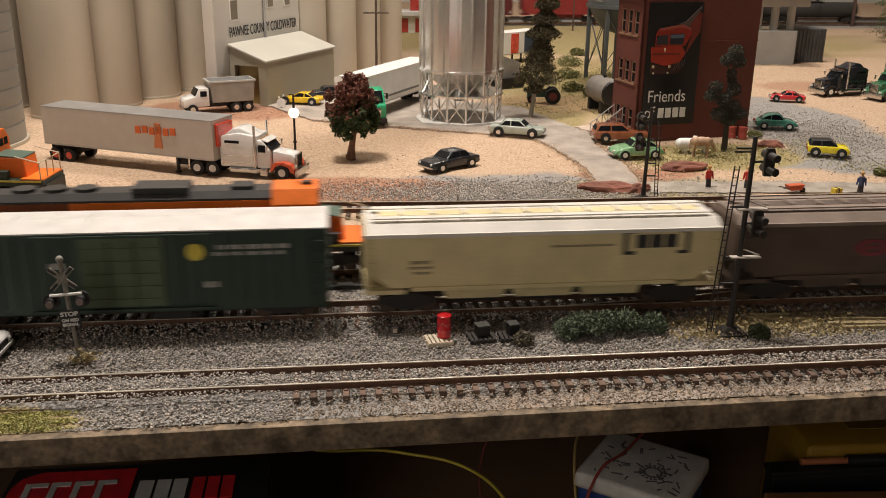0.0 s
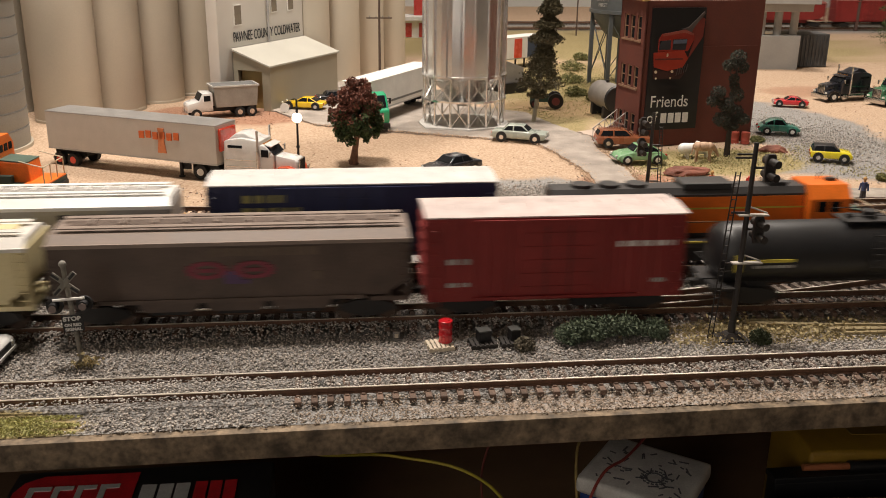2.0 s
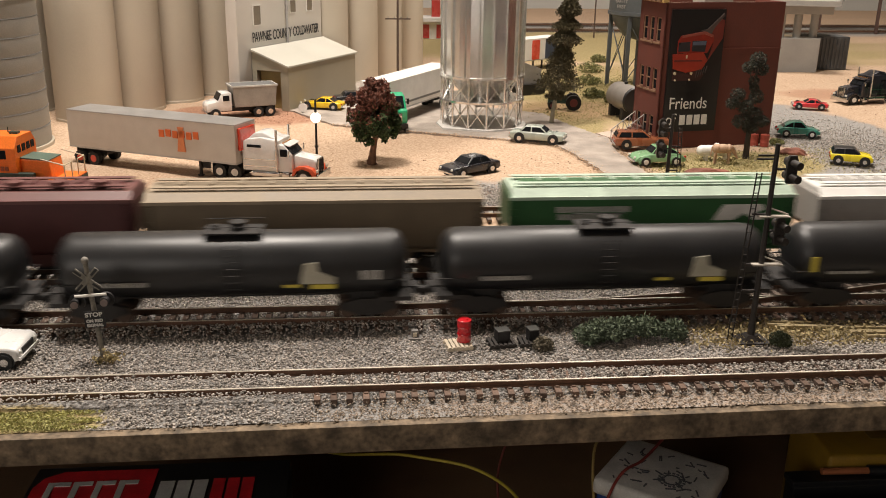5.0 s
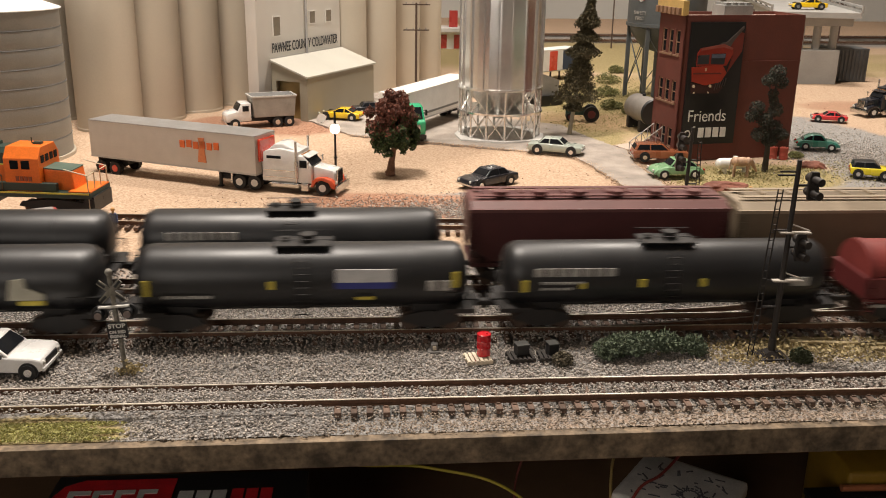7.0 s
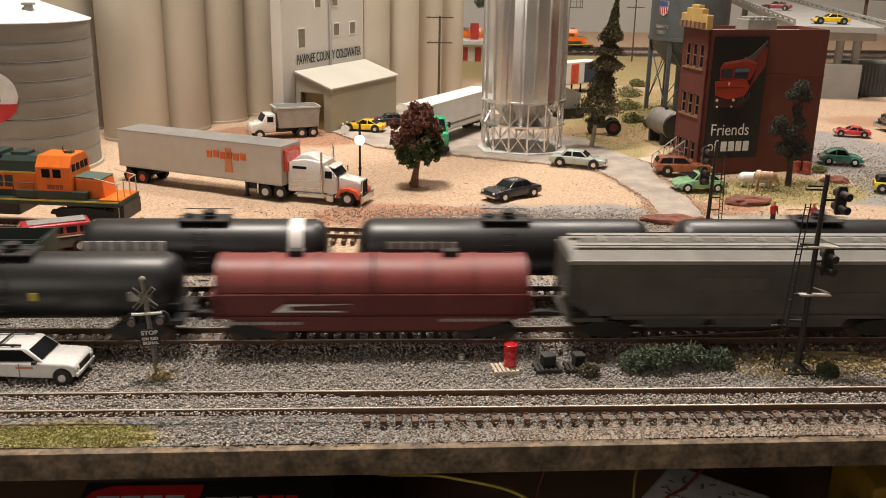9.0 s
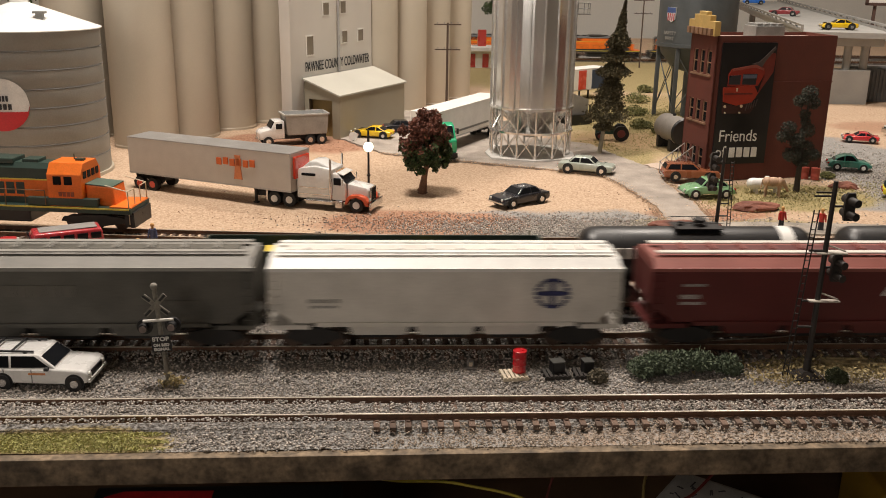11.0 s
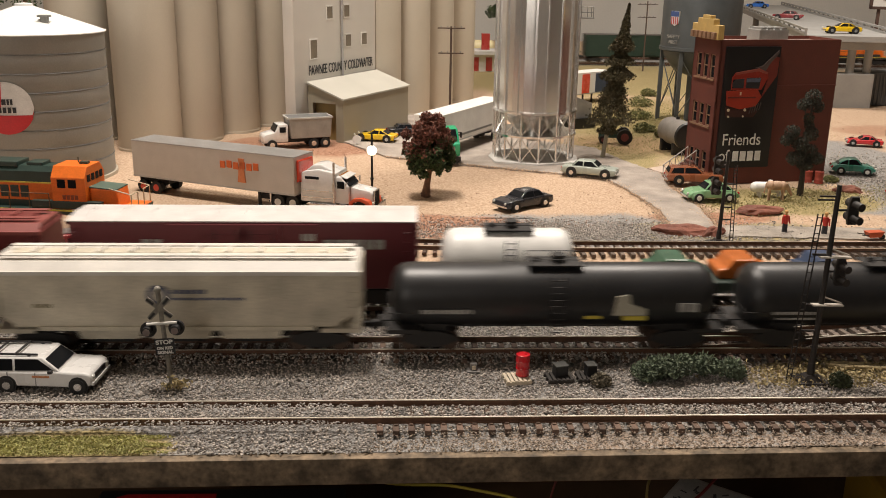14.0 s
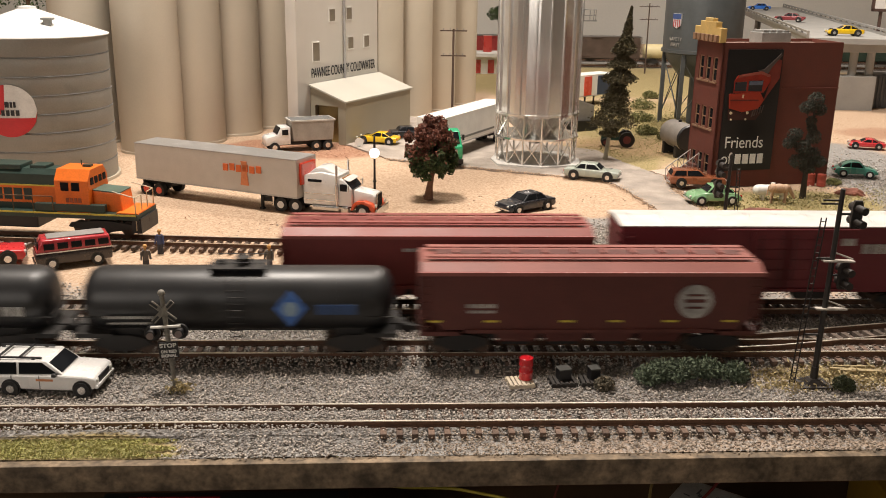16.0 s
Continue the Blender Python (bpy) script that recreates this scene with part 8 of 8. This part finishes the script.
for x, y, h, sd_ in ((0.245, 2.05, 0.12, 31), (-0.02, 2.1, 0.14, 32), (-0.62, 1.6, 0.26, 33), (-0.78, 1.62, 0.24, 34)):
    bl_ = [(rg.normal() * h * 0.14, rg.normal() * h * 0.14, h * (0.65 + 0.13 * rg.normal()), h * rg.uniform(0.09, 0.17), 0.9) for _ in range(14)]
    tree(pose(x, y, 0), "rounded green tree far behind by the wall", [((0, 0, -0.001), (0, 0, h * 0.6), h * 0.03, h * 0.015)], [("crown", clumps(bl_, 3500, sd_, 0.4), 0.0030, LEAFG, sd_)], BARK)


def bush(name, x, y, blobs_, n_, size, material, seed, label, twig=None):
    t = thing(name, pose(x, y, 0), label, "bush")
    c_ = leaves("foliage", clumps(blobs_, n_, seed, 0.2), size, material, seed)
    c_.parent = t
    if twig:
        r_ = np.random.default_rng(seed)
        tw_ = Mesh()
        for q in range(90):
            bx, by, bz, rr, sz = blobs_[r_.integers(len(blobs_))]
            d = Vector(r_.normal(size=3)).normalized()
            d.z = abs(d.z)
            p = Vector((bx, by, bz)) + d * rr * 0.3
            e = p + d * rr * 0.85 + Vector(r_.normal(size=3)) * 0.0012
            tw_.cyl(p, e, 0.00022, 0.00014, n=4)
        part("twigs", tw_, twig, t, "pale tangled twigs")["kind"] = "stuff"
    return t


bl_ = [(rg.uniform(-0.027, 0.027), rg.normal() * 0.0035, 0, rg.uniform(0.0045, 0.007), 0.75) for _ in range(26)]
bl_ = [(x, y, 0.0022 + 0.0052 * max(0, 1 - (x / 0.031) ** 2), rr, sz) for x, y, _, rr, sz in bl_]
bush("bush", 0.1235, 0.0495, bl_, 9000, 0.0009, BUSHG, 41, "low tangled dark green bush beside the front track", mat("pale_twig", (0.20, 0.24, 0.15), 0.8))
for x, y, rr, mm, sd_, lab in ((0.0795, 0.0425, 0.0048, mat("brown_bush", (0.13, 0.11, 0.075), 0.85, island=0.4, bump=0), 42, "small brown dry bush on ballast"), (0.1965, 0.0405, 0.0052, mat("dark_moss", (0.055, 0.065, 0.03), 0.85, island=0.4, bump=0), 43, "small dark green bush beside the front track")):
    bush("bush", x, y, [(0, 0, rr * 0.6, rr, 0.85), (rr * 0.4, 0, rr * 0.5, rr * 0.8, 0.8)], 1800, 0.0007, mm, sd_, lab)
STRAW = mat("straw_tufts", (0.36, 0.29, 0.15), 0.85, island=0.3, bump=0)
MOSS = mat("yellow_green_turf", (0.37, 0.355, 0.13), 0.9, island=0.15, bump=0)
r_ = np.random.default_rng(51)
p = np.concatenate([np.stack([r_.normal(0.200, 0.028, 1300), r_.normal(0.057, 0.0045, 1300), r_.exponential(0.0009, 1300)], 1), np.stack([r_.normal(0.172, 0.010, 450), r_.normal(0.045, 0.004, 450), r_.exponential(0.0008, 450)], 1), np.stack([r_.normal(0.225, 0.020, 1000), r_.normal(0.047, 0.004, 1000), r_.exponential(0.0009, 1000)], 1), np.stack([r_.normal(-0.1235, 0.0025, 250), r_.normal(0.0435, 0.002, 250), r_.exponential(0.0012, 250)], 1)])
tagged(leaves("dry_grass", p, 0.0011, STRAW, 52), "straw-coloured dry grass tufts beside the tracks", "grass", kind="stuff")
k = 17000
p = np.stack([r_.uniform(-0.27, -0.112, k), r_.uniform(-0.0205, -0.004, k), r_.uniform(-0.0002, 0.0009, k)], 1)
p = p[p[:, 1] > -0.0182 + 0.0105 * p[:, 0]]
p = p[p[:, 0] + 0.35 * (p[:, 1] + 0.012) < -0.118 + 0.008 * np.sin(p[:, 1] * 900)]
tagged(leaves("turf", p * (1, 1, 0.5), 0.00055, MOSS, 53), "yellow-green turf patch at the table edge", "grass", kind="stuff")
p = []
for cx, cy, sx, sy, k in ((0.31, 0.85, 0.06, 0.10, 9000), (0.345, 0.43, 0.04, 0.02, 2600), (0.21, 0.66, 0.02, 0.02, 500), (0.28, 0.39, 0.03, 0.014, 1100), (0.42, 0.46, 0.02, 0.015, 350), (0.45, 0.37, 0.02, 0.012, 350)):
    p.append(np.stack([r_.normal(cx, sx, k), r_.normal(cy, sy, k), np.abs(r_.normal(0, 0.0014, k))], 1))
p = np.concatenate(p)
tagged(leaves("dry_grass", p * (1, 1, 0.5), 0.0009, mat("olive_tufts", (0.36, 0.32, 0.15), 0.9, island=0.35, bump=0), 54), "olive and straw grass round the brick building", "grass", kind="stuff")
for x, y, rr, sd_ in ((0.285, 0.775, 0.012, 61), (0.305, 0.88, 0.014, 62), (0.26, 0.83, 0.010, 63), (0.335, 1.0, 0.016, 64), (0.38, 1.12, 0.012, 65), (0.398, 0.495, 0.006, 66), (0.30, 0.74, 0.009, 67), (0.44, 0.345, 0.005, 68)):
    bush("bush", x, y, [(0, 0, rr * 0.4, rr, 0.6), (rr * 0.8, 0.002, rr * 0.3, rr * 0.7, 0.6)], 900, 0.0014, mat("olive_shrub", (0.15, 0.15, 0.055), 0.85, island=0.5, bump=0), sd_, "low olive shrub on the dry grass")
ROCK = mat("red_rock", (0.20, 0.075, 0.05), 0.85, var=0.35, scale=90, bump=0.6)
for x, y, L, a, sd_ in ((0.200, 0.3145, 0.046, -6, 71), (0.222, 0.3075, 0.020, 20, 72), (0.283, 0.3760, 0.040, 4, 73), (0.395, 0.452, 0.026, -10, 74)):
    r2_ = np.random.default_rng(sd_)
    rm = bmesh.new()
    bmesh.ops.create_icosphere(rm, subdivisions=3, radius=1.0)
    for v in rm.verts:
        d = 1 + 0.35 * noise.noise(v.co * 1.7 + Vector((sd_, 0, 0))) + 0.12 * noise.noise(v.co * 5)
        v.co = Vector((v.co.x * L / 2 * d, v.co.y * L / 4.5 * d, max(-0.001, min(v.co.z * d * 0.006, 0.0045 + 0.001 * d))))
    holder = Mesh()
    holder.bm.free()
    holder.bm = rm
    solid("red_rock_slab", holder, ROCK, pose(x, y, 0.0008, 0, 0, a), "flat broken red rock slab on sand", "rock", smooth=None)
# barrow, tools, timber
wb = thing("wheelbarrow", pose(0.340, 0.294, 0, 0, 0, 10), "small orange wheelbarrow on gravel", "wheelbarrow")
part("tray", Mesh().prism([(-0.005, 0.0030), (-0.007, 0.0072), (0.007, 0.0072), (0.004, 0.0030)], -0.0035, 0.0035, bev=0.0004), mat("barrow_orange", (0.50, 0.09, 0.03), 0.5), wb, smooth=None)
part("wheel", Mesh().cyl((0.0075, -0.0006, 0.0022), (0.0075, 0.0006, 0.0022), 0.0022, n=14), WHEEL, wb)
part("handles", Mesh().cyl((-0.012, -0.003, 0.0055), (0.0075, -0.001, 0.0022), 0.0004, n=6).cyl((-0.012, 0.003, 0.0055), (0.0075, 0.001, 0.0022), 0.0004, n=6), DKWOOD, wb)
gc = thing("tool_crate", pose(0.3715, 0.289, 0, 0, 0, 15), "small yellow tool crate on gravel", "crate")
part("crate_body", Mesh().box(0, 0, 0.0025, 0.007, 0.005, 0.005, 0.0005), mat("crate_yellow", (0.55, 0.42, 0.04), 0.5), gc)
part("crate_strap", Mesh().box(0, 0, 0.0027, 0.001, 0.0053, 0.0053), DARK, gc)
for x0, y0, x1, y1, w in ((0.2000, 0.0625, 0.2440, 0.0560, 0.0016), (0.2040, 0.0600, 0.2750, 0.0535, 0.0013), (0.2380, 0.0510, 0.2950, 0.0475, 0.0030), (0.2440, 0.0455, 0.2900, 0.0445, 0.0016), (0.2030, 0.0655, 0.2240, 0.0640, 0.0010)):
    a = math.degrees(math.atan2(y1 - y0, x1 - x0))
    solid("timber", Mesh().box(0, 0, 0, math.hypot(x1 - x0, y1 - y0), w, 0.0013, 0.0002), mat("old_timber", (0.34, 0.27, 0.15), 0.8, var=0.25, scale=300), pose((x0 + x1) / 2, (y0 + y1) / 2, 0.0016, 0, 0, a), "old weathered timber lying beside the track", "timber", "loose timbers")
swt = thing("switch_stand", pose(0.0780, 0.2800, 0, 0, 0, 20), "pale track switch lever beside the siding", "switch stand")
part("lever", Mesh().cyl((-0.006, 0, 0.002), (0.006, 0, 0.0075), 0.0005, n=8).cyl((0.001, 0, 0.0), (0.001, 0, 0.0085), 0.0008, n=8), mat("pale_step", (0, 0, 0)), swt)
part("plate", Mesh().box(0, 0, 0.0008, 0.018, 0.004, 0.0016), mat("pale_step", (0, 0, 0)), swt)
# far small buildings
brn = thing("small_depot", pose(0.155, 1.49, 0, 0, 0, 0), "small red and white depot shed by the far track", "shed")
part("wall", Mesh().box(0, 0, 0.016, 0.075, 0.05, 0.033), WHITE, brn, smooth=None)
for x in (-0.026, 0.0):
    part("door", Mesh().box(x, -0.0256, 0.014, 0.012, 0.0016, 0.026), coat("barn_red", (0.40, 0.04, 0.035)), brn, "red door", smooth=None)
part("roof", Mesh().box(0, -0.004, 0.036, 0.085, 0.065, 0.008, 0.001), mat("pale_depot_roof", (0.55, 0.54, 0.52), 0.6), brn, smooth=None)
part("chimney", Mesh().box(-0.006, 0, 0.055, 0.016, 0.016, 0.032), coat("barn_red", (0, 0, 0)), brn, "red roof box", smooth=None)
bbd = thing("billboard", pose(1.03, 1.62, 0, 0, 0, -14), "dark-framed white billboard with black bars", "billboard")
part("board", Mesh().box(0.03, 0, 0.165, 0.15, 0.004, 0.075), WHITE, bbd, smooth=None)
part("board_frame", Mesh().box(0.03, 0, 0.125, 0.16, 0.006, 0.006).box(-0.048, 0, 0.165, 0.006, 0.006, 0.085).box(0.108, 0, 0.165, 0.006, 0.006, 0.085), mat("brown_frame", (0.08, 0.045, 0.035), 0.6), bbd, smooth=None)
for x in (-0.03, 0.09):
    part("post", Mesh().box(x, 0.006, 0.062, 0.006, 0.006, 0.126), mat("brown_frame", (0, 0, 0)), bbd, smooth=None)
part("letter_bars", Mesh().box(-0.015, -0.0026, 0.152, 0.02, 0.001, 0.022).box(0.012, -0.0026, 0.152, 0.02, 0.001, 0.022).box(0.042, -0.0026, 0.152, 0.022, 0.001, 0.022), LETTER_BLACK, bbd, "black bars of a sign", smooth=None)

# ---- under the table ----
bxm = thing("power_pack_box", pose(-0.126, 0.108, -0.2, 0, 0, 0), "black cardboard box with a red panel under the table", "cardboard box")
part("carton", Mesh().box(0, 0, 0.04, 0.150, 0.085, 0.08, 0.0012), mat("black_carton", (0.032, 0.031, 0.032), 0.33), bxm, smooth=50)
part("red_panel", Mesh().prism([(-0.072, -0.042), (-0.0035, -0.042), (-0.0035, 0.036), (-0.058, 0.036), (-0.068, 0.030), (-0.072, 0.020)], 0.0802, 0.0806, "z"), mat("carton_red", (0.72, 0.03, 0.04), 0.35), bxm, "red printed panel", smooth=None)
lm = Mesh()
for x, w in ((-0.0575, 0.013), (-0.0440, 0.011), (-0.0310, 0.011), (-0.0180, 0.011)):
    lm.box(x, 0.022, 0.0808, w, 0.0040, 0.0006).box(x - w / 2 + 0.0020, 0.010, 0.0808, 0.0036, 0.020, 0.0006).box(x + 0.001, 0.002, 0.0808, w - 0.003, 0.0036, 0.0006)
part("white_bars", lm, LETTER, bxm, "white bars of a logo", smooth=None)
part("white_bars", Mesh().box(0.0045, 0.011, 0.0804, 0.0085, 0.022, 0.0006).box(0.0145, 0.011, 0.0804, 0.0080, 0.022, 0.0006).box(0.0240, 0.011, 0.0804, 0.0080, 0.022, 0.0006), LETTER, bxm, "white bars of a logo", smooth=None)
part("red_bars", Mesh().box(0.0345, 0.012, 0.0804, 0.0070, 0.022, 0.0006).box(0.0430, 0.012, 0.0804, 0.0070, 0.022, 0.0006).box(0.0515, 0.012, 0.0804, 0.0070, 0.022, 0.0006), mat("carton_red", (0, 0, 0)), bxm, "red bars of a number", smooth=None)
tb = thing("plastic_tub", pose(0.1745, 0.1195, -0.2, 0, 0, -38), "blue plastic tub with a white printed lid", "tub")
part("tub_body", Mesh().prism([(-0.029, -0.026), (0.029, -0.026), (0.029, 0.026), (-0.029, 0.026)], 0.0, 0.070, "z", taper=[(-0.031, -0.028), (0.031, -0.028), (0.031, 0.028), (-0.031, 0.028)], bev=0.003), mat("tub_blue", (0.02, 0.05, 0.20), 0.35), tb, "blue tub", smooth=60)
lid = part("lid", Mesh().box(0, 0, 0.075, 0.066, 0.060, 0.011, 0.0035), mat("lid_white", (0.62, 0.60, 0.56), 0.4), tb, "white printed lid", smooth=60)
rp = np.random.default_rng(77)
INK = mat("lid_ink", (0.10, 0.10, 0.11), 0.5)
for q in range(46):
    x, y = rp.uniform(-0.026, 0.026), rp.uniform(-0.023, 0.023)
    part("print_mark", Mesh().box(x, y, 0.0807, rp.uniform(0.002, 0.007), 0.0009, 0.0004, 0, Matrix.Translation((x, y, 0)) @ pose(0, 0, 0, 0, 0, rp.uniform(0, 180)) @ Matrix.Translation((-x, -y, 0))), INK, lid, smooth=None)
rgm = Mesh()
for rr in (0.0075, 0.0052):
    for q in range(18):
        a = 2 * math.pi * q / 18
        rgm.box(0.008 + rr * math.cos(a), -0.006 + rr * math.sin(a), 0.0807, 0.0018, 0.0010, 0.0004)
part("print_ring", rgm, INK, lid, smooth=None)
yb = thing("yellow_case", pose(0.333, 0.158, -0.2, 0, 0, -3), "yellow plastic case under the table", "case")
part("case_body", Mesh().box(0, 0, 0.04, 0.09, 0.06, 0.08, 0.003), mat("case_yellow", (0.26, 0.15, 0.015), 0.45), yb, smooth=60)
part("case_label", Mesh().box(0.006, -0.004, 0.0803, 0.03, 0.012, 0.0006), mat("case_label_dark", (0.18, 0.11, 0.02), 0.5), yb, smooth=None)
wbk = thing("wooden_block", pose(0.285, 0.085, -0.2, 0, 0, -4), "orange-brown wooden board on the shelf", "board")
part("board_body", Mesh().box(0.02, -0.01, 0.033, 0.12, 0.055, 0.066, 0.002), mat("orange_wood", (0.34, 0.17, 0.06), 0.6, var=0.2, scale=40), wbk, smooth=60)
part("board_edge", Mesh().box(0.02, -0.01, 0.0672, 0.09, 0.004, 0.0012), mat("pale_edge", (0.4, 0.25, 0.12), 0.6), wbk, smooth=None)
scw = thing("screwdriver", pose(0.280, 0.126, -0.128, 0, 0, -2), "black-handled tool with an orange grip", "tool")
part("handle", Mesh().cyl((0, 0, 0), (0.03, 0, 0), 0.0022, n=12), mat("tool_orange", (0.35, 0.12, 0.05), 0.4), scw)
part("shaft", Mesh().cyl((0.03, 0, 0), (0.09, 0, 0), 0.0034, n=12), BLACK, scw)
tsp = thing("tool_support", pose(0.30, 0.126, -0.2, 0, 0, 0), "dark tray holding tools on the shelf", "tray")
part("tray_body", Mesh().box(0.02, 0, 0.0325, 0.12, 0.012, 0.065, 0.001), BLACK, tsp, smooth=None)
part("tray_rim", Mesh().box(0.02, 0, 0.0670, 0.122, 0.013, 0.004, 0.0008), BLACK, tsp, smooth=None)


def cable(pts, r, material, label):
    c = bpy.data.curves.new("cable", "CURVE")
    c.dimensions, c.bevel_depth, c.bevel_resolution = "3D", r, 3
    s = c.splines.new("BEZIER")
    s.bezier_points.add(len(pts) - 1)
    for bp_, p in zip(s.bezier_points, pts):
        bp_.co = p
        bp_.handle_left_type = bp_.handle_right_type = "AUTO"
    c.materials.append(material)
    tagged(new("cable", c), label, "cable")


cable([(-0.09, 0.30, -0.14), (-0.042, 0.223, -0.155), (0.029, 0.214, -0.160), (0.082, 0.191, -0.165), (0.104, 0.152, -0.175), (0.12, 0.08, -0.197)], 0.0011, mat("yellow_cable", (0.50, 0.42, 0.05), 0.5), "thin yellow cable hanging under the table")
cable([(0.160, 0.250, -0.019), (0.158, 0.226, -0.120), (0.150, 0.170, -0.118), (0.137, 0.140, -0.118), (0.130, 0.10, -0.150)], 0.0009, mat("tan_cable", (0.40, 0.28, 0.10), 0.5), "thin tan cable hanging over the tub")
cable([(0.118, 0.300, -0.019), (0.100, 0.225, -0.140), (0.086, 0.195, -0.170), (0.09, 0.14, -0.197)], 0.0008, mat("maroon_cable", (0.20, 0.05, 0.04), 0.5), "thin dark red cable under the table")
cable([(0.190, 0.160, -0.1185), (0.165, 0.130, -0.1175), (0.145, 0.112, -0.1175), (0.125, 0.09, -0.150)], 0.0009, mat("red_cable", (0.30, 0.05, 0.04), 0.5), "thin red cable lying across the tub lid")


# ---- what moves ----
S1 = [(0, 0), (1.5, -0.2495), (3.5, -0.5925), (4, -0.6790), (6.3, -1.0765), (7, -1.1940), (8, -1.3630), (9, -1.5350), (11.4, -1.9470), (12.5, -2.1355), (12.7, -2.1697), (14.5, -2.4725), (15.2, -2.5880), (16, -2.7231)]
S2 = [(0, 0), (1.5, 0.2290), (3.5, 0.5320), (4, 0.6110), (6.3, 0.9790), (7, 1.0870), (8, 1.2330), (9, 1.3732), (11.4, 1.7030), (12.7, 1.8872), (14.5, 2.1515), (15.2, 2.2560), (16, 2.3788)]
S3 = [(0, 0), (4, 0.98), (8, 1.96), (12, 2.94), (16, 3.92)]


def motions():
    for train, steps in ((TRAIN1, S1), (TRAIN2, S2), (TRAIN3, S3)):
        for car, x, y in train:
            walk(car, [(t, pose(x + s, y, 0.006)) for t, s in steps])


motions()
